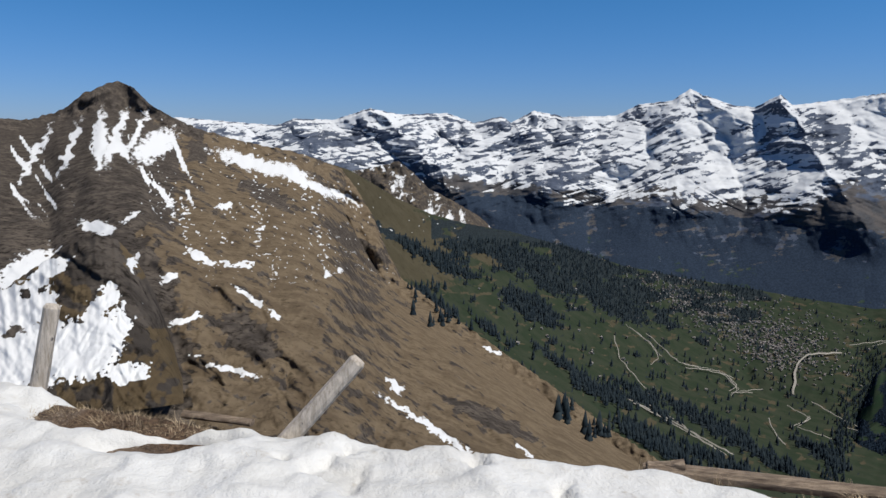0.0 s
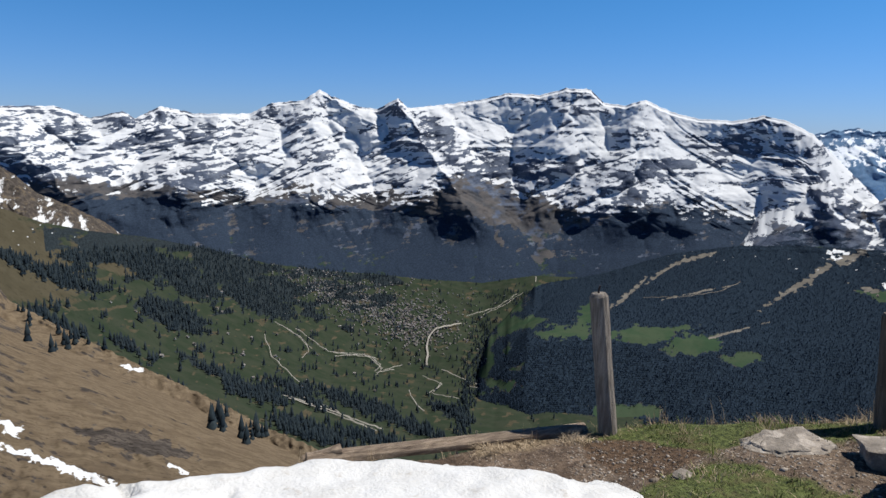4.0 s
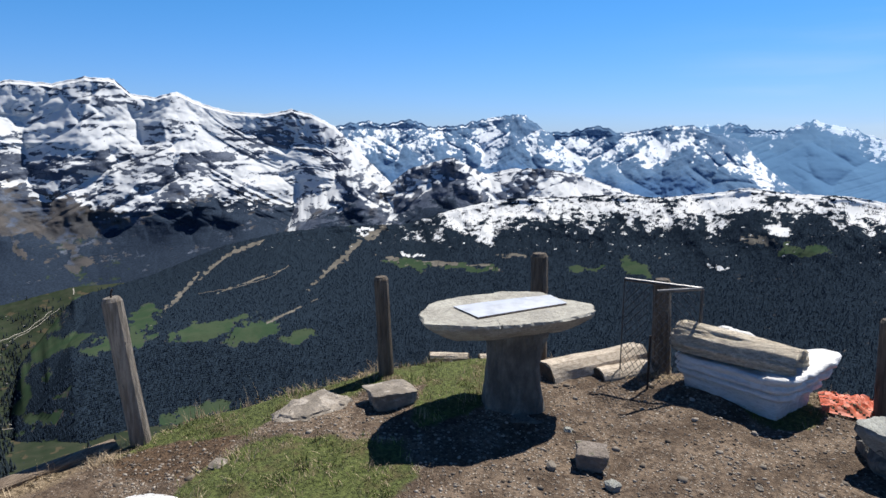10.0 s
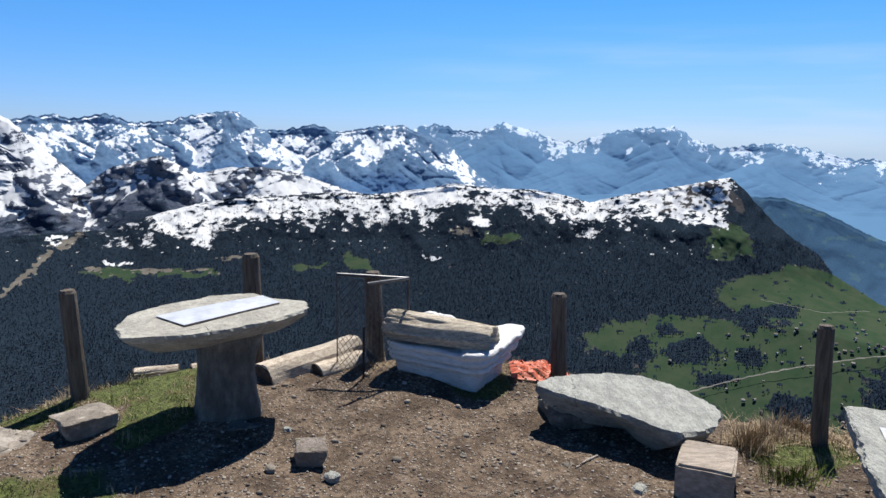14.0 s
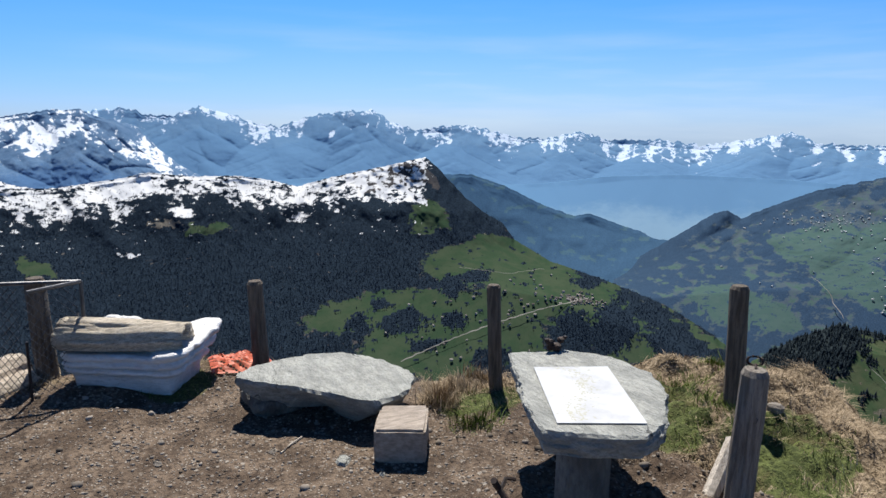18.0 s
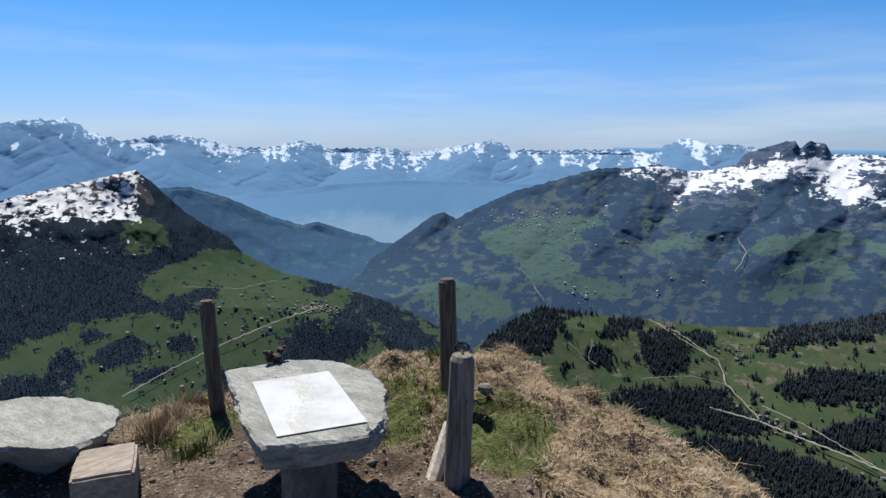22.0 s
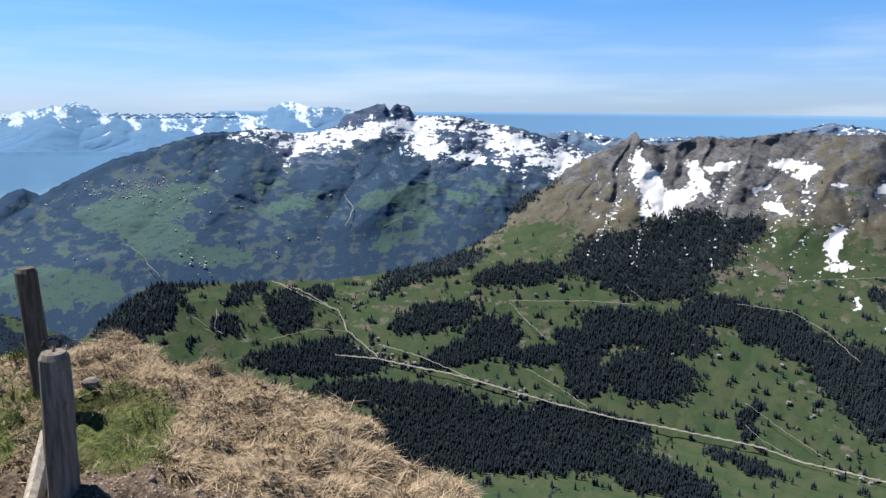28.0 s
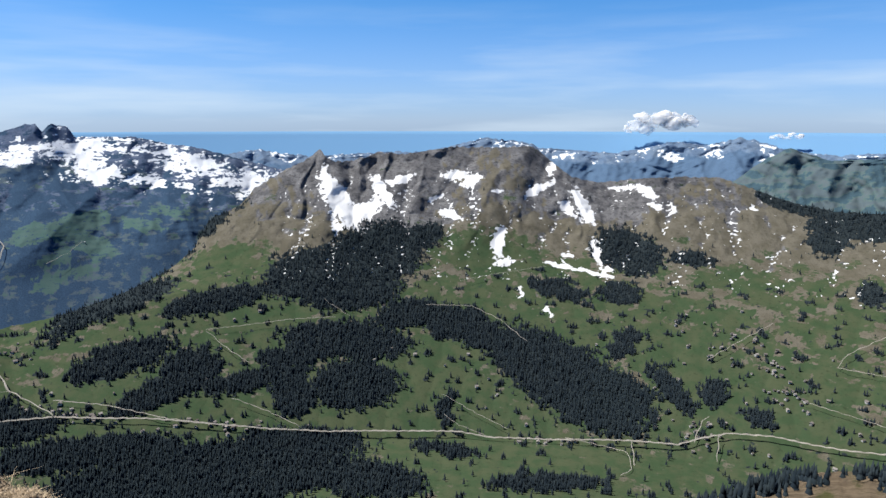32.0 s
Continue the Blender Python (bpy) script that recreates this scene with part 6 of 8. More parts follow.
village(valley_slope, "valley_village", [(23.8, -14.6, 3.0, 0.9, -0.28, 480), (27.6, -15.8, 1.6, 1.0, -0.1, 480), (20.8, -13.2, 2.0, 0.5, -0.2, 160), (19.5, -11.9, 3.2, 0.9, -0.25, 300), (26, -14.2, 3.4, 1.2, -0.2, 300), (31, -14, 2, 0.8, 0, 40), (14, -17, 5, 2.0, -0.3, 40)], 3.4, "dense village of small chalets on the valley floor")
village(opposite, "chalets", [(219.5, -18.2, 2.6, 1.2, -0.2, 50), (174.3, -23.9, 2.8, 0.3, -0.1, 22), (203.5, -26, 1.6, 0.25, 0, 14), (216, -24, 2.0, 0.6, 0, 22), (160, -16.3, 1.2, 0.6, 0, 16), (163.8, -21.4, 2.2, 0.3, -0.3, 22), (190, -20, 22, 3.5, 0, 60), (222, -20.5, 1.5, 0.6, -0.2, 20), (150, -16.5, 2, 0.8, 0, 8)], 5.6, "wooden chalets scattered over the pastures and along the road")
village(green_mountain, "hillside_village", [(141.3, -6.7, 2.2, 0.45, 0.1, 150), (146, -7.4, 3.0, 0.8, 0, 50), (147.5, -12.6, 0.8, 0.8, -0.6, 24), (150, -10, 6, 2.0, 0, 30)], 3.4, "pale village strung along the hazy hillside", M_PALE_WALL, M_PALE_WALL)
village(forest_ridge, "meadow_village", [(125.2, -14.1, 1.4, 0.25, -0.05, 90), (121, -14, 3, 1.2, 0, 40), (115, -16.5, 4, 1.6, 0, 30)], 4.6, "small village and barns on the terrace meadows")


def cloud(cx_az, cx_el, r, w, h, seed, label):
    c = EYE + bearing(cx_az, cx_el) * r
    right = bearing(cx_az + 90)
    rnd = random.Random(seed)
    bm = bmesh.new()
    for k in range(34):
        u = rnd.uniform(-1, 1)
        s = (1 - u * u) ** 0.5
        z = rnd.uniform(-0.25, 0.9) * s * h + 0.22 * h * u
        m = Matrix.Translation(c + right * (u * w) + Vector((0, 0, z))) @ Matrix.Diagonal((1.5, 1.5, 0.75, 1)) @ Matrix.Scale(h * rnd.uniform(0.2, 0.5) * (0.4 + 0.6 * s), 4)
        bmesh.ops.create_icosphere(bm, subdivisions=2, radius=1, matrix=m)
    for v in bm.verts:
        v.co += noise.noise_vector(v.co * 0.02) * h * 0.35 + noise.noise_vector(v.co * 0.07) * h * 0.12
    me = bpy.data.meshes.new("cloud")
    bm.to_mesh(me)
    bm.free()
    me.polygons.foreach_set("use_smooth", np.ones(len(me.polygons), bool))
    me.materials.append(M_CLOUD)
    return tagged(new("cloud", me), label, "cloud", kind="structure")


def cloud_material():
    m, t, b = nodes_of("cloud_vapour")
    n = noise_of(t, 0.012, 5)
    soft = t.nodes.new("ShaderNodeBsdfTranslucent")
    soft.inputs["Color"].default_value = (0.98, 0.98, 0.98, 1)
    clear = t.nodes.new("ShaderNodeBsdfTransparent")
    b.inputs["Base Color"].default_value = (0.96, 0.96, 0.97, 1)
    b.inputs["Roughness"].default_value = 1.0
    m1, m2 = t.nodes.new("ShaderNodeMixShader"), t.nodes.new("ShaderNodeMixShader")
    m1.inputs["Fac"].default_value = 0.6
    t.links.new(b.outputs["BSDF"], m1.inputs[1])
    t.links.new(soft.outputs["BSDF"], m1.inputs[2])
    t.links.new(span(t, n, 0.35, 0.62, 0.8, 0.36), m2.inputs["Fac"])
    t.links.new(m1.outputs["Shader"], m2.inputs[1])
    t.links.new(clear.outputs["BSDF"], m2.inputs[2])
    t.links.new(m2.outputs["Shader"], t.nodes["Material Output"].inputs["Surface"])
    return m


M_CLOUD = cloud_material()
cloud(210.7, -0.35, 4600, 200, 84, 3, "small white fair-weather cloud over the far hills")
cloud(219.8, -1.2, 4600, 90, 30, 5, "faint small cloud low over the far hills")

# ---- the summit knoll ----
EDGE = [(-60, 6.5), (-34, 5.2), (-30.5, 4.7), (-22.7, 4.15), (-17.5, 3.85), (-13.8, 3.7), (-4, 3.45), (6, 3.3), (18, 3.45), (27, 3.65), (35, 3.9), (40.5, 4.08), (46.4, 4.2), (51, 4.2), (56, 4.25), (60, 4.4), (65, 4.65), (70, 4.7), (80, 4.7), (100, 4.7), (106, 4.4), (111, 4.2), (117, 4.3), (125, 4.35), (131, 4.5), (134, 4.65), (141, 4.65), (144.3, 4.6), (147, 4.2), (150, 4.05), (153.5, 3.87), (157, 3.68), (160, 3.58), (163, 3.33), (165, 3.18), (169, 2.97), (172.6, 2.8), (190, 2.6), (215, 2.8), (232, 3.3), (260, 4.5), (300, 6.5)]
RIM = [(-60, 0.1), (-34, 0.05), (-15, 0.0), (0, 0.0), (20, -0.08), (40, -0.1), (52, 0.05), (65, 0.1), (76, 0.1), (90, 0.08), (105, 0.02), (115, 0.02), (125, 0.08), (135, 0.15), (145, 0.13), (152, 0.1), (160, 0.03), (175, -0.12), (200, -0.3), (230, -0.2), (300, 0.1)]


def knoll_height(x, y):
    az = np.degrees(np.arctan2(x, y))
    az = np.where(az < -60, az + 360, az)
    r = np.hypot(x, y)
    edge, rim = curve_at(EDGE, az), curve_at(RIM, az)
    edge = edge + 0.05 * fbm(az * 0.13, az * 0, 4, 200)
    z = rim * step(r / edge, 0.45, 1.0)
    over = np.maximum(0, r - edge * 0.985)
    z = z - over * 0.8 * (over / (over + 0.12)) * 0.95
    z = z + 0.02 * fbm(x * 1.6, y * 1.6, 4, 210) + 0.006 * fbm(x * 9, y * 9, 3, 220)
    dry = step(az, 118, 128) * (1 - step(az, 200, 215)) * step(r / edge, 0.45, 0.7)
    return z + dry * (0.07 * fbm(x * 3.0, y * 3.0, 3, 230) + 0.035 * fbm(x * 8, y * 8, 3, 231) + 0.02)


def oval(x, y, cx, cy, rx, ry, turn=0.0):
    c, s = math.cos(radians(turn)), math.sin(radians(turn))
    u, v = x - cx, y - cy
    return 1 - np.hypot((u * c + v * s) / rx, (v * c - u * s) / ry)


def knoll_cover(x, y):
    """Where green turf, dead grass and wet soil lie: r soil, g turf, b dead grass."""
    az = np.degrees(np.arctan2(x, y))
    az = np.where(az < -60, az + 360, az)
    q = np.hypot(x, y) / curve_at(EDGE, az)
    w = 0.35 * fbm(x * 1.7, y * 1.7, 4, 240)
    green = np.maximum.reduce([oval(x, y, 2.52, 1.95, 0.5, 0.5, 30), oval(x, y, 3.1, 2.75, 0.9, 0.3, -45), oval(x, y, 4.15, 1.75, 0.55, 0.3, -60), oval(x, y, 3.55, 1.55, 0.35, 0.2, 0), oval(x, y, 2.75, -2.6, 0.42, 0.24, -40), oval(x, y, 3.4, -1.9, 0.2, 0.3, 0), oval(x, y, 2.2, -2.85, 0.5, 0.28, -40), oval(x, y, 4.3, -0.2, 0.3, 0.2, 0)]) + w
    rim_dry = step(q, 0.9, 0.98) * (az > 30) * (az < 110) * 0.5
    dry = np.maximum(step(az, 122, 136) * step(q, 0.62, 0.82) * (1 - step(az, 225, 250)), rim_dry) + 0.6 * w
    dry = np.maximum(dry, step(az, 150, 156) * (1 - step(az, 225, 250)) * step(q, 0.45, 0.7))
    dry = np.maximum(dry, 0.9 * step(az, 110, 116) * (1 - step(az, 122, 128)) * step(q, 0.84, 0.94))
    dark = np.maximum(oval(x, y, 2.65, 2.75, 0.5, 0.3, 45), oval(x, y, -1.5, 3.75, 0.75, 0.3, 0)) + w
    return np.stack([half(dark, 1.2), half(green, 1.1), dry.clip(0, 1), np.ones_like(x)], -1)


def ground_material():
    m, t, b = nodes_of("summit_soil_and_turf")
    at = t.nodes.new("ShaderNodeAttribute")
    at.attribute_name = "cover"
    sp = t.nodes.new("ShaderNodeSeparateColor")
    t.links.new(at.outputs["Color"], sp.inputs["Color"])
    n1, n2, n3 = noise_of(t, 5, 6, 0.65), noise_of(t, 38, 5, 0.7), noise_of(t, 1.3, 4, 0.6)
    vor = nd(t, "ShaderNodeTexVoronoi", Scale=46.0)
    t.links.new(t.nodes.new("ShaderNodeTexCoord").outputs["Object"], vor.inputs["Vector"])
    pebble = span(t, vor.outputs["Distance"], 0.18, 0.34, 1, 0)
    vor2 = nd(t, "ShaderNodeTexVoronoi", Scale=19.0)
    t.links.new(t.nodes.new("ShaderNodeTexCoord").outputs["Object"], vor2.inputs["Vector"])
    cobble = span(t, vor2.outputs["Distance"], 0.16, 0.24, 1, 0)
    dirt = mix(t, span(t, n1, 0.36, 0.64), (0.085, 0.06, 0.043), (0.185, 0.138, 0.102))
    dirt = mix(t, span(t, n2, 0.42, 0.66, 0, 0.85), dirt, (0.03, 0.02, 0.015))
    dirt = mix(t, maths(t, "MULTIPLY", pebble, span(t, n1, 0.38, 0.6, 0.15, 0.85)), dirt, (0.36, 0.315, 0.27))
    dirt = mix(t, maths(t, "MULTIPLY", cobble, span(t, n3, 0.45, 0.62, 0.0, 0.8)), dirt, (0.33, 0.3, 0.265))
    wet = mix(t, span(t, n2, 0.4, 0.6), (0.045, 0.029, 0.019), (0.115, 0.075, 0.048))
    turf = mix(t, span(t, n2, 0.38, 0.64), (0.04, 0.05, 0.016), (0.105, 0.125, 0.04))
    turf = mix(t, span(t, n1, 0.5, 0.68, 0, 0.7), turf, (0.09, 0.068, 0.037))
    straw = mix(t, span(t, n2, 0.36, 0.66), (0.085, 0.06, 0.036), (0.32, 0.25, 0.17))
    straw = mix(t, span(t, n1, 0.52, 0.7, 0, 0.6), straw, (0.04, 0.03, 0.016))

    def fray(s):
        return maths(t, "ADD", s, maths(t, "MULTIPLY", maths(t, "SUBTRACT", n1, 0.5), 0.7))

    c = mix(t, span(t, fray(sp.outputs["Red"]), 0.46, 0.58), dirt, wet)
    c = mix(t, span(t, fray(sp.outputs["Blue"]), 0.42, 0.6), c, straw)
    c = mix(t, span(t, fray(sp.outputs["Green"]), 0.44, 0.6), c, turf)
    t.links.new(c, b.inputs["Base Color"])
    b.inputs["Roughness"].default_value = 0.95
    b.inputs["Specular IOR Level"].default_value = 0.2
    bump(t, b, maths(t, "ADD", maths(t, "MULTIPLY", n2, 0.7), maths(t, "MULTIPLY", pebble, 0.5)), 0.9, 0.02)
    return m


def summit():
    az = np.concatenate([np.arange(-60, 300.01, 0.7)])
    q = np.concatenate([[0.0, 0.1, 0.2], np.linspace(0.3, 1.1, 190), np.linspace(1.12, 1.6, 20), [1.9, 2.4, 3.2, 4.5]])
    edge = curve_at(EDGE, az)
    R = q[:, None] * edge[None]
    X, Y = R * np.sin(np.radians(az)), R * np.cos(np.radians(az))
    Z = knoll_height(X, Y)
    C = knoll_cover(X, Y)
    return tagged(sheet("summit_ground", np.stack([X, Y, Z], -1), C, ground_material()), "trodden stony soil and turf of the summit knoll", "ground", kind="structure")


summit()


def ground_z(x, y):
    return float(knoll_height(np.array([float(x)]), np.array([float(y)]))[0])


# ---- old snow ----
def snow_material():
    m, t, b = nodes_of("old_snow")
    n1, n2, n3 = noise_of(t, 3.2, 5, 0.6), noise_of(t, 42, 4, 0.6), noise_of(t, 11, 5, 0.7)
    c = mix(t, span(t, n1, 0.35, 0.7), (0.57, 0.575, 0.58), (0.49, 0.49, 0.485))
    c = mix(t, span(t, n3, 0.56, 0.76, 0, 0.6), c, (0.3, 0.255, 0.2))
    t.links.new(c, b.inputs["Base Color"])
    b.inputs["Roughness"].default_value = 0.7
    b.inputs["Subsurface Weight"].default_value = 0.0
    bump(t, b, maths(t, "ADD", n3, maths(t, "MULTIPLY", n2, 0.5)), 0.7, 0.02)
    return m


M_SNOW = snow_material()


def snow_field():
    x, y = np.arange(-6.0, 2.6, 0.028), np.arange(0.4, 6.0, 0.028)
    X, Y = np.meshgrid(x, y)
    az = np.degrees(np.arctan2(X, Y))
    q = np.hypot(X, Y) / curve_at(EDGE, az)
    w = 0.09 * fbm(X * 2.3, Y * 2.3, 4, 300) + 0.012 * fbm(X * 9, Y * 9, 3, 302)
    # the field ends along the turf edge to the east and at the bare hump to the north-west
    w = w * (1 - 0.55 * step(X, 0.3, 1.0))
    east = np.minimum((2.2 - X) * 0.8, (Y - 2.1 + 1.1 * (2.0 - X)) * 0.6)
    rim = np.interp(X, [0.1, 0.95, 1.35, 1.65, 1.9, 2.1], [3.6, 3.5, 3.32, 3.13, 2.88, 2.6])
    lip = np.where(X > 0.1, (rim - Y) * 0.9, (1.035 - q) * 3.2)
    hump = -oval(X, Y, -1.62, 3.92, 0.82, 0.34, 4) * 0.8
    hump = np.minimum(hump, -oval(X, Y, -1.45, 3.42, 0.3, 0.1, 10) * 0.5)
    hump = np.minimum(hump, -oval(X, Y, -2.75, 4.9, 0.5, 0.18, -20) * 0.5)
    hump = np.minimum(hump, -oval(X, Y, -0.98, 3.95, 0.2, 0.12, 0) * 0.4)
    south = (Y - 0.95 + 0.12 * (X + 2.0)) * 0.8 + 0.5 * fbm(X * 0.7, Y * 0.7, 3, 311)
    d = np.minimum(np.minimum(np.minimum(east, lip), hump), np.minimum(south, (X + 5.4) * 0.6)) + w
    h = 0.085 * step(d, -0.04, 0.22) + 0.03 * step(d, 0.1, 0.7) - 0.1 * step(-d, 0.02, 0.14)
    rough = 0.02 * (1 - 0.65 * step(X, 0.3, 1.0)) * fbm(X * 4, Y * 4, 4, 305) + 0.045 * np.maximum(0, fbm(X * 2.6, Y * 2.6, 3, 306) - 0.15) * step(-X, -1.6, 0.3)
    pits = 0.09 * step(fbm(X * 3.0, Y * 3.0, 3, 309), 0.35, 0.6) * step(d, 0.1, 0.3) * (X < 0.7) * (X > -1.2)
    Z = knoll_height(X, Y) + h + (rough - pits * 0.6) * step(d, 0.0, 0.25)
    keep = d > -0.16
    idx = -np.ones(X.shape, int)
    idx[keep] = np.arange(keep.sum())
    quad = keep[:-1, :-1] & keep[:-1, 1:] & keep[1:, 1:] & keep[1:, :-1]
    f = np.stack([idx[:-1, :-1][quad], idx[:-1, 1:][quad], idx[1:, 1:][quad], idx[1:, :-1][quad]], -1)
    return soup("snow_patch", np.stack([X, Y, Z], -1)[keep], f, M_SNOW, kind="structure", label="sheet of old granular snow with footprints and dirty hollows", category="snow", smooth=True)


snow_field()

# ---- building helpers ----
def part(name, bm, mat, parent=None, label="", smooth=False):
    me = bpy.data.meshes.new(name)
    bm.to_mesh(me)
    bm.free()
    me.materials.append(mat)
    if smooth:
        me.polygons.foreach_set("use_smooth", np.ones(len(me.polygons), bool))
    ob = new(name, me)
    if parent:
        ob.parent = parent
    if label:
        ob["label"] = label
    return ob


def holder(name, x, y, z=0.0, label="", category="", group=""):
    e = new(name)
    e.location = (x, y, z)
    return tagged(e, label, category, group)


def wob(p, scale, amount, seed=0):
    v = noise.noise_vector((Vector(p) + Vector((seed * 7.3, seed * 3.1, seed * 5.7))) * scale)
    return v * amount


def rings(bm, loops, cap=True):
    """Skin closed loops of points; all have the same count."""
    vs = [[bm.verts.new(p) for p in loop] for loop in loops]
    n = len(loops[0])
    for a, b in zip(vs, vs[1:]):
        for i in range(n):
            bm.faces.new((a[i], a[(i + 1) % n], b[(i + 1) % n], b[i]))
    if cap:
        bm.faces.new(vs[0][::-1])
        bm.faces.new(vs[-1])
    bmesh.ops.recalc_face_normals(bm, faces=bm.faces)
    return vs


def timber(p0, p1, r0, r1, sides=14, count=14, rough=0.12, flat=1.0, seed=1, chamfer=0.0, flutes=0.0):
    """A weathered round timber between two points: uneven section, drying cracks, chamfered end."""
    p0, p1 = Vector(p0), Vector(p1)
    axis = (p1 - p0).normalized()
    u = axis.orthogonal().normalized()
    if abs(axis.z) < 0.9:
        u = axis.cross(Vector((0, 0, 1))).normalized()
    v = axis.cross(u)
    bm = bmesh.new()
    loops = []
    stations = [i / count for i in range(count + 1)]
    for k, s in enumerate(stations):
        r = r0 + (r1 - r0) * s
        if chamfer and s == 1.0:
            r *= 1 - chamfer
        loop = []
        for i in range(sides):
            a = 2 * math.pi * i / sides
            n = noise.noise(Vector((math.cos(a) * 1.6 + seed * 9.1, math.sin(a) * 1.6, s * 3.0 + seed)))
            f = noise.noise(Vector((math.cos(a) * 5 + seed * 3.3, math.sin(a) * 5, s * 0.7)))
            rr = r * (1 + rough * n + flutes * f)
            c = p0 + axis * ((p1 - p0).length * s) + u * (math.cos(a) * rr) + v * (math.sin(a) * rr * flat)
            loop.append(c)
        loops.append(loop)
    if chamfer:
        last = [c - axis * r1 * 0.35 for c in loops[-1]]
        mid = [c0.lerp(c1, 0.02) for c0, c1 in zip(loops[-2], loops[-1])]
        full = []
        for i in range(sides):
            d = loops[-1][i] - p1
            full.append(p1 + d / (1 - chamfer) - axis * r1 * 0.4)
        loops.insert(-1, full)
    rings(bm, loops)
    return bm


def slab(outline, z_top, thick, seed=1, rows=5, ragged=0.02, undercut=0.04, tilt=(0, 0), n=64, dome=0.0, uneven=0.012):
    """A broken stone slab: a wandering outline, a chipped edge and a slightly uneven top, as one closed mesh."""
    pts = [Vector((x, y, 0)) for x, y in outline]
    length = [(pts[(i + 1) % len(pts)] - pts[i]).length for i in range(len(pts))]
    total = sum(length)
    loop = []
    i, run = 0, 0.0
    for k in range(n):
        s = total * k / n
        while s > run + length[i]:
            run += length[i]
            i += 1
        loop.append(pts[i].lerp(pts[(i + 1) % len(pts)], (s - run) / length[i]))
    c = sum(loop, Vector()) / n

    def z_of(p, z):
        return z + tilt[0] * (p.x - c.x) + tilt[1] * (p.y - c.y)

    bm = bmesh.new()
    loops = []
    for k in range(rows + 1):
        s = k / rows
        out = []
        for j, p in enumerate(loop):
            d = (p - c).normalized()
            inset = undercut * (1 - s) ** 1.5 + (0.012 if k == rows else 0.0)
            chip = noise.noise(Vector((p.x * 9 + seed, p.y * 9, s * 4))) * ragged + noise.noise(Vector((p.x * 28 + seed, p.y * 28, s * 9))) * ragged * 0.5 + noise.noise(Vector((p.x * 70 + seed, p.y * 70, s * 16))) * ragged * 0.25
            q = p - d * (inset - chip)
            out.append(Vector((q.x, q.y, z_of(p, z_top - thick * (1 - s) + (0 if k == rows else 0.3 * chip)))))
        loops.append(out)
    for f, zd in ((0.86, 0.0), (0.6, 0.0), (0.3, 0.0)):
        out = []
        for p in loops[rows]:
            q = c.lerp(Vector((p.x, p.y, 0)), f)
            h = noise.noise(Vector((q.x * 4 + seed, q.y * 4, 1))) * uneven + noise.noise(Vector((q.x * 17 + seed, q.y * 17, 2))) * uneven * 0.3 + dome * (1 - f * f)
            out.append(Vector((q.x, q.y, z_of(q, z_top + h))))
        loops.append(out)
    rings(bm, loops)
    return bm


def boulder(cx, cy, cz, sx, sy, sz, turn, seed, level=3, sharp=0.22, square=0.55):
    bm = bmesh.new()
    bmesh.ops.create_icosphere(bm, subdivisions=level, radius=1.0)
    rot = Matrix.Rotation(radians(turn), 3, "Z")
    for v in bm.verts:
        p = v.co.copy()
        # square it a little, then chip it along planes
        m = max(abs(p.x), abs(p.y), abs(p.z))
        p = p.lerp(p / m, square) * 0.9
        p += noise.noise_vector(p * 1.3 + Vector((seed * 4.1, 0, 0))) * sharp + noise.noise_vector(p * 4 + Vector((seed, 3, 0))) * sharp * 0.25
        k = 1 - 0.32 * max(0.0, 0.75 - p.z) / 1.75
        v.co = rot @ Vector((p.x * sx * k, p.y * sy * k, p.z * sz)) + Vector((cx, cy, cz))
    return bm


def plate(points, z, thick, bend=0.0):
    """A thin flat sheet with four corners, cut in a grid so that it can curl."""
    a, b, c, d = [Vector((*p, 0)) for p in points]
    bm = bmesh.new()
    n = 10
    top = [[None] * (n + 1) for _ in range(n + 1)]
    low = [[None] * (n + 1) for _ in range(n + 1)]
    for i in range(n + 1):
        for j in range(n + 1):
            u, v = i / n, j / n
            p = a.lerp(b, u).lerp(d.lerp(c, u), v)
            h = z(p) + bend * math.sin(math.pi * u) * (0.5 + 0.5 * math.sin(v * 5))
            top[i][j] = bm.verts.new((p.x, p.y, h + thick))
            low[i][j] = bm.verts.new((p.x, p.y, h))
    for i in range(n):
        for j in range(n):
            bm.faces.new((top[i][j], top[i + 1][j], top[i + 1][j + 1], top[i][j + 1]))
            bm.faces.new((low[i][j], low[i][j + 1], low[i + 1][j + 1], low[i + 1][j]))
    rim = [(i, 0) for i in range(n)] + [(n, j) for j in range(n)] + [(i, n) for i in range(n, 0, -1)] + [(0, j) for j in range(n, 0, -1)]
    for k, (i, j) in enumerate(rim):
        i2, j2 = rim[(k + 1) % len(rim)]
        bm.faces.new((low[i][j], low[i2][j2], top[i2][j2], top[i][j]))
    bmesh.ops.recalc_face_normals(bm, faces=bm.faces)
    return bm


def tube(points, r, sides=8):
    bm = bmesh.new()
    pts = [Vector(p) for p in points]
    loops = []
    for i, p in enumerate(pts):
        d = (pts[min(i + 1, len(pts) - 1)] - pts[max(i - 1, 0)]).normalized()
        u = d.orthogonal().normalized()
        v = d.cross(u)
        loops.append([p + (u * math.cos(2 * math.pi * k / sides) + v * math.sin(2 * math.pi * k / sides)) * r for k in range(sides)])
    rings(bm, loops)
    return bm


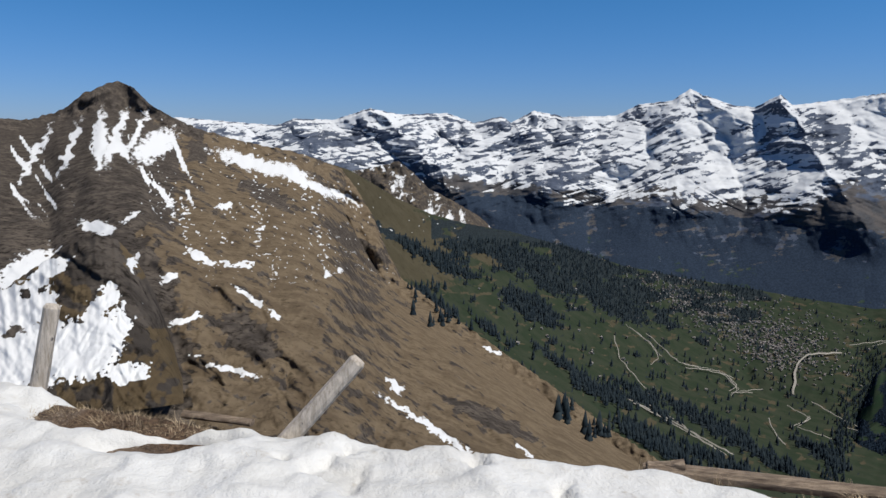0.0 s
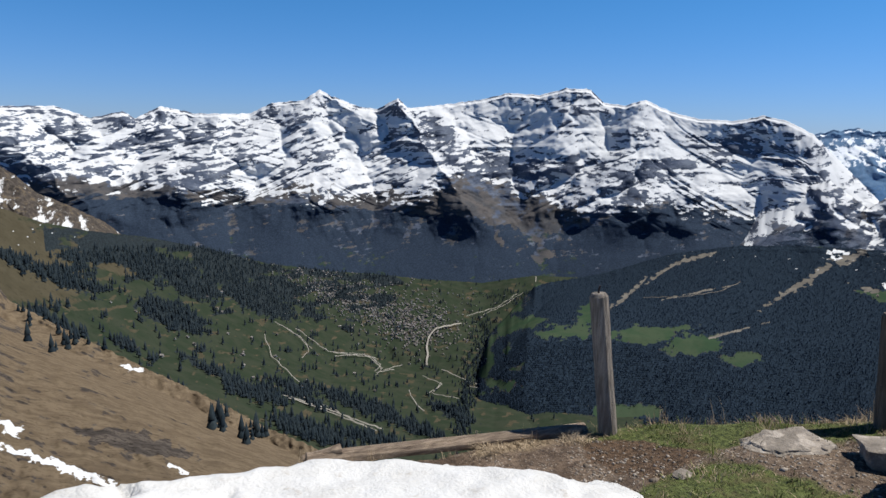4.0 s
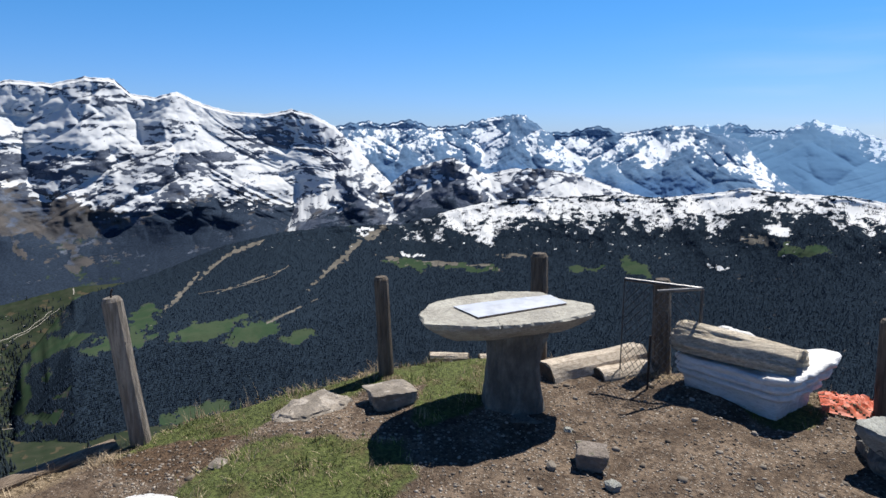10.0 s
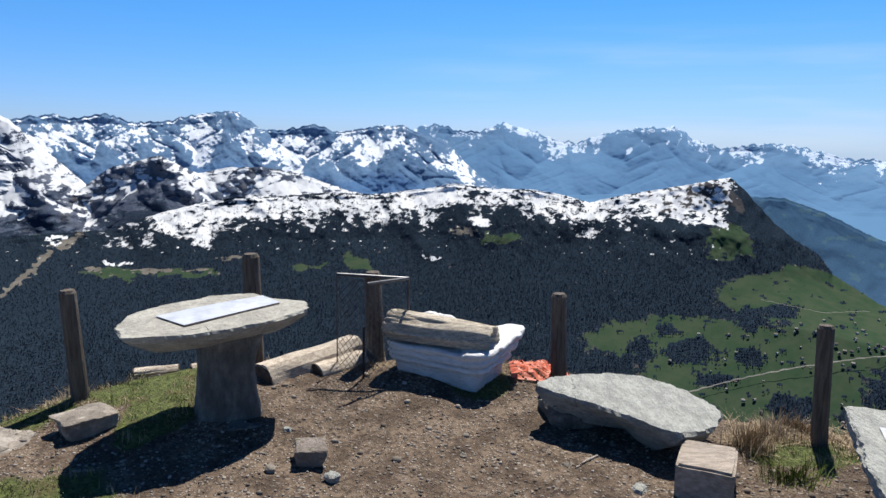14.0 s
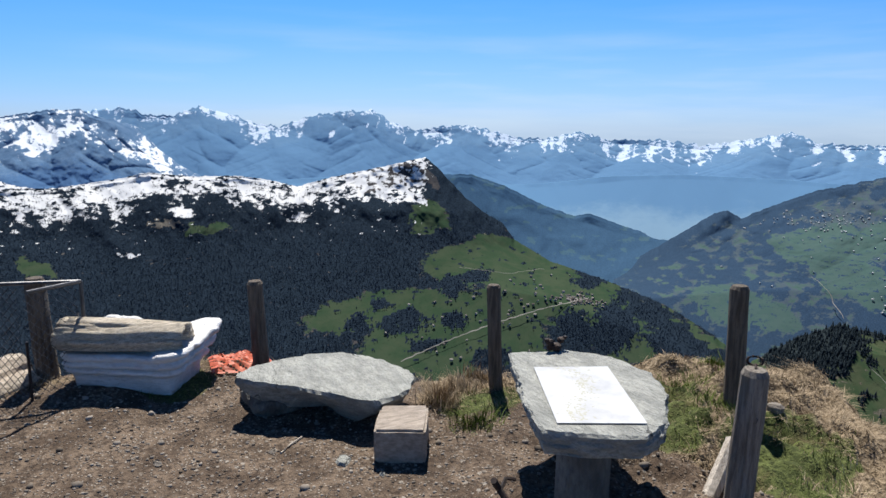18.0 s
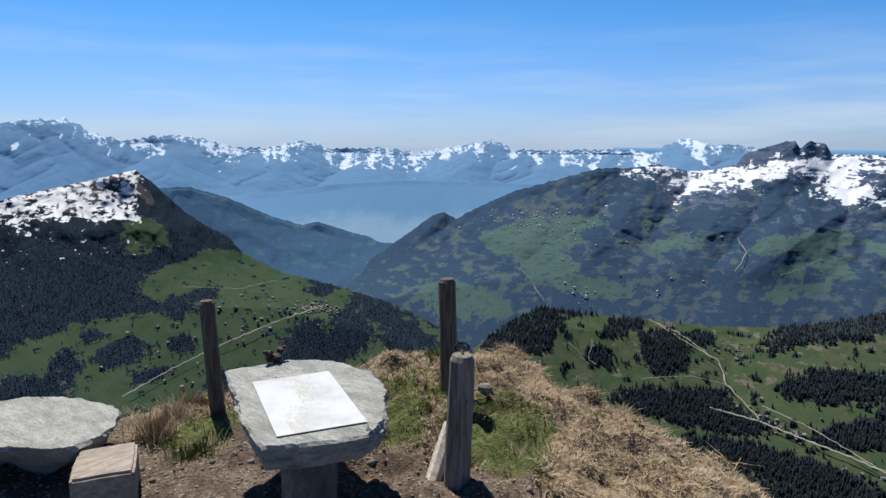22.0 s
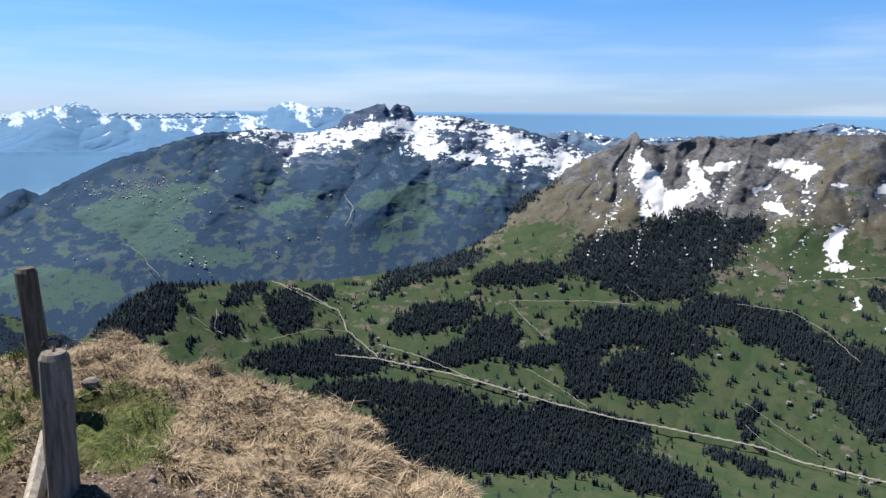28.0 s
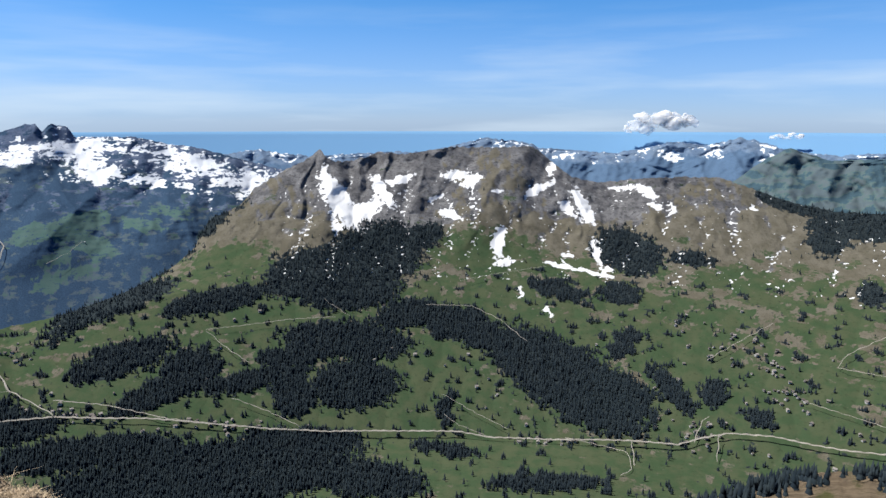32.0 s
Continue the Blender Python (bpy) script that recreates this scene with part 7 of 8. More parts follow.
# ---- near materials ----
def wood(name, light, dark, along=(6, 6, 0.7), scale=9.0, relief=0.006, crack=0.5):
    light, dark = shade(light), shade(dark)
    m, t, b = nodes_of(name)
    n1, n2, n3 = noise_of(t, scale, 6, 0.65, squash=along), noise_of(t, scale * 4, 4, 0.6, squash=along), noise_of(t, 3.0, 3)
    c = mix(t, span(t, n1, 0.36, 0.62), dark, light)
    c = mix(t, span(t, n2, 0.52, 0.68, 0, crack), c, tuple(v * 0.3 for v in dark))
    c = mix(t, span(t, n3, 0.45, 0.7, 0, 0.35), c, tuple(v * 0.6 for v in dark))
    t.links.new(c, b.inputs["Base Color"])
    b.inputs["Roughness"].default_value = 0.9
    bump(t, b, maths(t, "ADD", n1, n2), 0.9, relief)
    return m


M_POST = wood("weathered_post_wood", (0.23, 0.185, 0.145), (0.11, 0.085, 0.065))
M_STAKE = wood("bleached_stake_wood", (0.95, 0.85, 0.74), (0.6, 0.52, 0.43))
M_GREY_POST = wood("silvered_post_wood", (0.42, 0.365, 0.31), (0.2, 0.168, 0.138))
M_LOG = wood("bleached_split_log", (1.0, 0.87, 0.72), (0.62, 0.51, 0.4), along=(3, 3, 9), crack=0.7)
M_LOG_END = wood("sawn_end_grain", (0.16, 0.12, 0.09), (0.08, 0.06, 0.045), along=(3, 3, 3))
M_RAIL = wood("rotting_log", (0.44, 0.34, 0.25), (0.2, 0.145, 0.105), along=(1.0, 6, 6))
M_BLOCK = wood("sawn_block_wood", (0.66, 0.56, 0.47), (0.42, 0.35, 0.29), along=(6, 1.2, 6))
M_SLATE = surface("grey_green_schist", (0.6, 0.605, 0.56), (0.38, 0.39, 0.365), 7.0, 0.8, 0.03, squash=(1, 2.2, 4), fine=5, cracks=0.9)
M_TABLE = surface("pale_table_stone", (0.62, 0.6, 0.53), (0.42, 0.4, 0.355), 7.0, 0.85, 0.02, fine=5, squash=(1, 1, 3), cracks=0.6)
M_PILLAR = surface("rough_pillar_stone", (0.34, 0.32, 0.28), (0.15, 0.14, 0.125), 7.0, 0.95, 0.06, squash=(1, 1, 0.45), fine=5)
M_BOULDER = surface("brown_grey_boulder", (0.46, 0.4, 0.34), (0.25, 0.215, 0.18), 6.0, 0.9, 0.02, spot=(0.36, 0.32, 0.28))
M_MOSSY = surface("mossy_rock", (0.42, 0.36, 0.32), (0.24, 0.2, 0.17), 7.0, 0.95, 0.03, spot=(0.07, 0.075, 0.035))
M_SHEET = surface("white_wrapping_sheet", (1.1, 1.1, 1.12), (0.98, 0.98, 1.0), 6.0, 0.5, 0.018, fine=4, depth=0.3, squash=(1, 1, 4))
M_PAPER = surface("weathered_panorama_panel", (0.88, 0.91, 0.97), (0.76, 0.79, 0.86), 2.0, 0.35, 0.0005, fine=5)
M_PANEL = surface("white_map_panel", (0.95, 0.95, 0.95), (0.91, 0.91, 0.91), 1.5, 0.3, 0.0003, fine=3)
M_INK = nodes_of("pale_map_ink")[0]
M_INK.node_tree.nodes["Principled BSDF"].inputs["Base Color"].default_value = (0.43, 0.42, 0.33, 1)
M_INK.node_tree.nodes["Principled BSDF"].inputs["Roughness"].default_value = 0.5
M_IRON = surface("grey_galvanised_steel", (0.2, 0.2, 0.21), (0.12, 0.12, 0.13), 20, 0.45, 0.001, metal=0.7)
M_DARK = surface("dark_brown_leather", (0.05, 0.02, 0.014), (0.018, 0.01, 0.008), 30, 0.75, 0.003)
M_NET = surface("orange_barrier_net", (1.0, 0.2, 0.08), (0.7, 0.13, 0.055), 9, 0.6, 0.004)

# ---- fence posts ----
def fence_post(x, y, top, r, label, seed, sink=0.25, mat=None, name="fence_post", group="fence posts round the summit"):
    z = ground_z(x, y)
    h = holder(name, x, y, z, label, "post", group)
    base = Vector((0, 0, -sink))
    tip = Vector((top[0] - x, top[1] - y, top[2] - z))
    base = base - Vector((tip.x, tip.y, 0)) * (sink / max(tip.z, 0.2))
    part("shaft", timber(base, tip, r * 1.06, r, 12, 12, 0.1, 1.0, seed, chamfer=0.22, flutes=0.05), mat or M_POST, h)
    for k in range(2):
        p = tip.lerp(base, 0.22 + 0.22 * k)
        a = math.atan2(-y, -x) + 0.5 - k
        q = p + Vector((math.cos(a), math.sin(a), 0)) * r * 0.96
        part("staple", tube([q, q + Vector((math.cos(a), math.sin(a), -0.3)) * 0.012, q + Vector((0, 0, -0.022))], 0.0022, 5), M_IRON, h, "rusty fence staple")
    return h


leaning = fence_post(2.68, 3.04, (2.62, 3.12, 0.745), 0.052, "leaning grey fence post beside the snow edge", 2, mat=M_GREY_POST)
part("spike", tube([(-0.06, 0.08, 0.80), (-0.06, 0.08, 0.845), (-0.055, 0.075, 0.87)], 0.006, 6), M_DARK, leaning, "small black iron spike")
fence_post(3.82, 2.11, (3.805, 2.137, 0.727), 0.046, "upright brown fence post at the turf edge", 3)
fence_post(4.5, 1.29, (4.494, 1.303, 0.835), 0.055, "thick brown fence post behind the stone table", 4)
fence_post(4.62, 0.49, (4.607, 0.511, 0.71), 0.058, "round-topped post inside the wire mesh corner", 5)
fence_post(4.4, -0.74, (4.4, -0.715, 0.637), 0.05, "brown fence post between the bundle and the stone seat", 6)
fence_post(3.55, -2.0, (3.564, -1.974, 0.69), 0.042, "dark slim fence post behind the map table", 7)
fence_post(2.6, -2.92, (2.611, -2.91, 0.817), 0.048, "tall dark fence post in the grass", 8)
fence_post(1.97, -2.3, (1.955, -2.316, 0.667), 0.056, "short grey post with a wire loop on top", 9, mat=M_GREY_POST)
fence_post(-2.64, 4.3, (-2.513, 4.377, 0.545), 0.05, "bleached grey stake at the snow edge", 10, mat=M_STAKE, name="stake")
fence_post(-0.93, 3.68, (-0.52, 3.79, 0.4), 0.05, "bleached stake lying over in the snow", 12, mat=M_STAKE, name="stake")

loop = holder("wire_loop", 1.955, -2.316, 0.667, "black wire loop on the short post", "wire")
part("ring", tube([(0.05 + 0.022 * math.cos(a / 10 * 6.283), -0.05 + 0.022 * math.cos(a / 10 * 6.283), 0.012 + 0.02 * math.sin(a / 10 * 6.283)) for a in range(11)], 0.006, 6), M_DARK, loop)
part("tail", tube([(0.0, 0.0, 0.0), (0.02, -0.02, 0.012), (0.04, -0.04, 0.0)], 0.005, 6), M_DARK, loop)

# ---- stone table with its panel ----
TABLE = [(3.28, 1.63), (3.53, 1.69), (3.78, 1.6), (4.02, 1.41), (4.13, 1.18), (4.0, 1.02), (3.96, 0.84), (3.8, 0.76), (3.57, 0.87), (3.44, 0.97), (3.32, 1.08), (3.22, 1.22), (3.17, 1.39), (3.14, 1.52)]
table = holder("stone_table", 3.65, 1.25, ground_z(3.65, 1.25), "round-cornered pale stone slab table on a rough pillar", "table")


def at(ob_holder, bm):
    """Move a mesh made in place into its holder's frame."""
    bmesh.ops.translate(bm, verts=bm.verts, vec=-ob_holder.location)
    return bm


part("tabletop", at(table, slab(TABLE, 0.66, 0.125, 3, 9, 0.022, 0.2, n=220, uneven=0.003)), M_TABLE, table, "thick pale grey slab with a chipped rim")


def pillar():
    bm = bmesh.new()
    loops = []
    zb = ground_z(3.68, 1.22)
    for s in [i / 14 for i in range(15)]:
        z = zb - 0.06 + (0.56 + 0.06 - zb + 0.02) * s
        grow = 1.05 - 0.22 * math.sin(s * 2.6) + (0.18 * max(0, s - 0.8) * 5)
        loop = []
        for i in range(28):
            a = 2 * math.pi * i / 28
            k = 1 / max(abs(math.cos(a)), abs(math.sin(a))) ** 0.55
            n = noise.noise(Vector((math.cos(a) * 2, math.sin(a) * 2, z * 5))) * 0.12 + noise.noise(Vector((math.cos(a) * 6, math.sin(a) * 6, z * 14))) * 0.05
            r = 0.185 * grow * k * (1 + n)
            loop.append(Vector((3.7 + math.cos(a + 0.35) * r * 0.8, 1.22 + math.sin(a + 0.35) * r, z)))
        loops.append(loop)
    rings(bm, loops)
    return bm


part("pillar", at(table, pillar()), M_PILLAR, table, "rough dark stone pillar flaring to the top")
part("foot_stone", at(table, boulder(3.6, 1.1, 0.02, 0.17, 0.17, 0.07, 20, 6)), M_PILLAR, table)
panel = holder("panorama_panel", 3.7, 1.25, 0.672, "weathered pale panorama sheet lying on the stone table", "sign")
part("sheet", at(panel, plate([(3.517, 1.519), (4.03, 1.1), (3.875, 0.96), (3.36, 1.31)], lambda p: 0.6665, 0.002, 0.008)), M_PAPER, panel)
# dark plate paints the shaded gap under the sheet's lifted near edge
part("gap_shade", at(panel, plate([(3.52, 1.515), (4.02, 1.1), (3.86, 0.955), (3.35, 1.305)], lambda p: 0.6635, 0.0015)), M_DARK, panel, "dark strip drawn for the shade under the sheet edge")

# ---- map table ----
MAP_TOP = [(2.85, -1.69), (2.79, -1.98), (2.63, -2.13), (2.37, -2.16), (2.13, -2.04), (1.9, -1.83), (1.86, -1.7), (1.94, -1.52), (2.04, -1.38), (2.21, -1.43), (2.46, -1.52)]
map_table = holder("map_table", 2.25, -1.72, ground_z(2.25, -1.72), "low grey schist slab on a round pedestal holding a map", "table")
part("tabletop", at(map_table, slab(MAP_TOP, 0.53, 0.1, 7, 10, 0.02, 0.03, n=230, uneven=0.003)), M_SLATE, map_table, "grey schist slab with a broken edge")
part("pedestal", at(map_table, timber((2.24, -1.71, -0.15), (2.24, -1.71, 0.45), 0.115, 0.11, 28, 10, 0.04, 1.0, 5)), M_PILLAR, map_table, "dark round stone pedestal")
map_panel = holder("trail_map", 2.28, -1.74, 0.535, "white map panel with a pale printed relief", "map")
MAP = [(2.62, -1.69), (2.5, -2.01), (1.94, -1.77), (2.07, -1.46)]
part("sheet", at(map_panel, plate(MAP, lambda p: 0.5345, 0.002)), M_PANEL, map_panel)


def map_print():
    bm = bmesh.new()
    a, b, c, d = [Vector((*p, 0)) for p in MAP]
    r = random.Random(4)
    for k in range(220):
        v = r.random()
        u = 0.42 + 0.16 * math.sin(v * 5) + r.gauss(0, 0.08)
        p = a.lerp(b, u).lerp(d.lerp(c, u), v * 0.94 + 0.02)
        ra, rb, turn = r.uniform(0.003, 0.012), r.uniform(0.002, 0.004), r.uniform(0, 3.14)
        f = []
        for q in range(8):
            x, y = ra * math.cos(q * math.pi / 4), rb * math.sin(q * math.pi / 4)
            f.append(bm.verts.new((p.x + x * math.cos(turn) - y * math.sin(turn), p.y + x * math.sin(turn) + y * math.cos(turn), 0.5368 + k * 2e-6)))
        bm.faces.new(f)
    return bm


tagged(part("printed_relief", at(map_panel, map_print()), M_INK, map_panel, "pale green and ochre map print"), kind="stuff")
strap = holder("leather_binding", 2.86, -1.9, 0.54, "dark brown knotted leather binding on the slab edge", "strap")
for k, (dx, dy, dz, s) in enumerate([(0, 0.032, 0.04, 0.022), (0.005, -0.036, 0.042, 0.021), (-0.01, 0.0, 0.014, 0.03), (0.0, 0.052, 0.052, 0.014), (0.0, -0.055, 0.054, 0.013), (0.01, 0.02, 0.012, 0.024)]):
    part("knot", boulder(dx - 0.06, dy - 0.02, dz - 0.004, s, s * 1.1, s * 0.8, 30 * k, 40 + k, 2), M_DARK, strap)
# stands for an unidentified dark thing; its root-like shape is invented
snag = holder("dark_clutter", 2.28, -1.42, 0.02, "unidentified dark clutter beside the map table foot", "root")
part("stem", tube([(0, 0, 0), (0.02, 0.03, 0.09), (0.06, 0.05, 0.13), (0.03, 0.09, 0.19)], 0.014, 7), M_DARK, snag)
part("twig", tube([(0.02, 0.03, 0.08), (-0.03, 0.07, 0.12), (-0.05, 0.12, 0.11)], 0.01, 6), M_DARK, snag)
part("twig", tube([(0.05, 0.05, 0.12), (0.09, 0.0, 0.15), (0.1, -0.05, 0.13)], 0.009, 6), M_DARK, snag)

# ---- stone seat, boulders, block ----
SEAT = [(3.72, -0.47), (3.86, -0.56), (3.98, -0.74), (4.08, -0.97), (4.07, -1.19), (3.96, -1.33), (3.83, -1.42), (3.57, -1.5), (3.36, -1.38), (3.22, -1.15), (3.3, -1.03), (3.49, -0.83), (3.61, -0.65)]
seat = holder("stone_bench", 3.7, -1.0, ground_z(3.7, -1.0), "large grey-green schist slab laid as a seat", "stone seat")
part("slab", at(seat, slab(SEAT, 0.225, 0.19, 11, 9, 0.026, 0.24, tilt=(0.0, 0.07), n=190, dome=0.004, uneven=0.014)), M_SLATE, seat)
part("support_stone", at(seat, boulder(3.85, -0.75, 0.03, 0.2, 0.22, 0.11, 10, 14)), M_PILLAR, seat, "dark supporting stone")
part("support_stone", at(seat, boulder(3.68, -1.2, 0.02, 0.2, 0.2, 0.1, 40, 15)), M_PILLAR, seat, "dark supporting stone")


def block(cx, cy, lx, ly, lz, turn, seed):
    bm = bmesh.new()
    bmesh.ops.create_cube(bm, size=1)
    bmesh.ops.scale(bm, verts=bm.verts, vec=(lx, ly, lz))
    bmesh.ops.bevel(bm, geom=list(bm.edges), offset=0.012, segments=2, affect="EDGES")
    bmesh.ops.subdivide_edges(bm, edges=[e for e in bm.edges if e.calc_length() > 0.08], cuts=5, use_grid_fill=True)
    for v in bm.verts:
        v.co += wob(v.co, 9, 0.006, seed)
    bmesh.ops.rotate(bm, verts=bm.verts, matrix=Matrix.Rotation(radians(turn), 3, "Z"))
    bmesh.ops.translate(bm, verts=bm.verts, vec=(cx, cy, ground_z(cx, cy) + lz / 2 - 0.02))
    return bm


wb = holder("wood_block", 3.075, -1.22, ground_z(3.075, -1.22), "squared grey wooden block standing by the stone seat", "block")
part("block", at(wb, block(3.075, -1.22, 0.3, 0.25, 0.19, -25, 3)), M_BLOCK, wb)

for cx, cy, cz, sx, sy, sz, turn, sd, mat, label in (
        (3.44, 1.88, 0.03, 0.16, 0.13, 0.07, -40, 21, M_BOULDER, "angular brown boulder beside the table's shadow"),
        (3.22, 0.66, 0.03, 0.098, 0.09, 0.066, 10, 22, M_MOSSY, "mossy grey rock set in the bare soil"),
        (3.03, 0.52, 0.01, 0.045, 0.04, 0.03, 50, 23, M_SLATE, "small pale stone by the mossy rock"),
        (3.08, 0.82, 0.01, 0.035, 0.03, 0.025, 20, 24, M_BOULDER, "small dark stone by the mossy rock"),
        (2.52, 2.35, -0.01, 0.06, 0.05, 0.04, 15, 26, M_BOULDER, "small stone in the dark soil"),
        (2.44, -3.05, 0.0, 0.05, 0.045, 0.04, 15, 27, M_BOULDER, "small grey stone in the dry grass")):
    b = holder("boulder" if sx > 0.08 else "stone", cx, cy, ground_z(cx, cy), label, "rock")
    part("rock", at(b, boulder(cx, cy, ground_z(cx, cy) + cz, sx, sy, sz, turn, sd, 5 if sx > 0.08 else 2, 0.16, 0.82 if sx > 0.08 else 0.6)), mat, b)
flat = holder("flat_stone", 3.18, 2.25, ground_z(3.18, 2.25), "flat layered brown stone sunk in the turf", "rock")
part("slab", at(flat, slab([(2.93, 2.36), (3.05, 2.42), (3.21, 2.43), (3.42, 2.32), (3.38, 2.1), (3.17, 2.05), (2.98, 2.16)], 0.062, 0.12, 31, 6, 0.03, -0.05, tilt=(0.1, 0.02), n=110, dome=0.01)), M_BOULDER, flat)
part("layer", at(flat, slab([(3.02, 2.36), (3.2, 2.39), (3.3, 2.28), (3.2, 2.14), (3.05, 2.2)], 0.08, 0.035, 32, 4, 0.025, -0.02, tilt=(0.1, 0.02), n=90)), M_BOULDER, flat)

# ---- logs ----
def half_log(p0, p1, r, seed, label, name="log_bench", flat_k=0.72):
    p0, p1 = Vector(p0), Vector(p1)
    h = holder(name, p0.x, p0.y, ground_z(p0.x, p0.y), label, "log")
    part("trunk", at(h, timber(p0, p1, r, r * 0.94, 22, 18, 0.16, flat_k, seed, flutes=0.09)), M_LOG, h)
    ax = (p1 - p0).normalized()
    for p, s in ((p0, -1), (p1, 1)):
        part("end_face", at(h, timber(p + ax * s * 0.002, p + ax * s * 0.009, r * 0.9, r * 0.86, 20, 2, 0.16, flat_k, seed)), M_LOG_END, h, "dark sawn end")
    return h


half_log((4.2, 1.16, 0.08), (4.78, 0.66, 0.12), 0.12, 51, "bleached split log laid as a low seat", flat_k=0.85)
half_log((4.34, 0.85, 0.075), (4.6, 0.58, 0.09), 0.09, 52, "short split log leaning on the long one", flat_k=0.8)
half_log((4.22, 1.98, 0.1), (4.32, 1.74, 0.1), 0.045, 53, "small pale plank end in the grass", "plank_offcut", 0.6)
half_log((4.34, 1.66, 0.1), (4.4, 1.55, 0.1), 0.04, 54, "small pale offcut in the grass", "plank_offcut", 0.6)
rail = holder("log_border", 1.0, 3.4, -0.05, "long rotting brown log edging the snow", "log")
part("trunk", at(rail, timber((0.98, 3.45, -0.055), (2.6, 3.155, -0.1), 0.042, 0.048, 20, 36, 0.2, 0.85, 61, flutes=0.14)), M_RAIL, rail)
part("broken_end", at(rail, timber((0.96, 3.455, -0.045), (1.16, 3.42, -0.02), 0.02, 0.035, 10, 6, 0.3, 0.8, 62)), M_RAIL, rail)
old = holder("log_border", -1.2, 3.95, 0.0, "dark half-buried log on the bare hump", "log")
part("trunk", at(old, timber((-1.6, 4.04, -0.03), (-1.16, 3.93, -0.035), 0.03, 0.03, 14, 14, 0.2, 0.7, 64, flutes=0.14)), M_RAIL, old)
prop = holder("prop_board", 2.15, -2.3, 0.0, "grey board propped against the short post", "board")
part("board", at(prop, timber((2.02, -2.14, -0.02), (2.2, -2.5, 0.2), 0.035, 0.035, 8, 6, 0.1, 1.6, 71)), M_STAKE, prop)

def old_log(p0, p1, wide, high, seed, sides=84, count=46):
    """A weathered split log: flat underside, long drying cracks, a lumpy back and a broken hollow end."""
    p0, p1 = Vector(p0), Vector(p1)
    axis = (p1 - p0).normalized()
    u = axis.cross(Vector((0, 0, 1))).normalized()
    v = u.cross(axis)
    bm = bmesh.new()
    loops = []
    for k in range(count + 1):
        s = k / count
        grow = 1.0 - 0.1 * s + 0.07 * noise.noise(Vector((s * 3.1, seed, 0)))
        if s < 0.06:
            grow *= 0.78 + 0.22 * (s / 0.06) ** 0.5
        loop = []
        for i in range(sides):
            a = 2 * math.pi * i / sides
            ca, sa = math.cos(a), math.sin(a)
            n = noise.noise(Vector((ca * 1.3 + seed, sa * 1.3, s * 1.6)))
            grain = noise.noise(Vector((a * 3.4 + 0.25 * math.sin(s * 5), s * 0.9, seed + 4)))
            fine = noise.noise(Vector((a * 9.0, s * 1.6, seed + 9)))
            crack = max(0.0, 1 - abs(grain) * 7) * (0.5 + 0.5 * noise.noise(Vector((s * 2.2, a, seed))))
            r = grow * (1 + 0.1 * n + 0.05 * grain + 0.03 * fine - 0.34 * crack)
            low = 0.62 if sa < 0 else 1.0
            ragged = 0.022 * noise.noise(Vector((a * 2.6, 3.0, seed))) if s == 1.0 else 0.0
            loop.append(p0 + axis * ((p1 - p0).length * s + ragged) + u * (ca * wide * r) + v * (sa * high * r * low))
        loops.append(loop)
    c = sum(loops[-1], Vector()) / sides
    loops.append([c.lerp(q, 0.62) - axis * 0.012 for q in loops[-1]])
    loops.append([c.lerp(q, 0.5) - axis * 0.06 for q in loops[-2]])
    rings(bm, loops)
    return bm


# ---- wrapped bundle with a log on top ----
PACK_AT, PACK_U, PACK_V = Vector((4.42, 0.34, 0)), Vector((-0.487, -0.874, 0)), Vector((0.874, -0.487, 0))
PACK_L, PACK_D = 0.6, 0.42


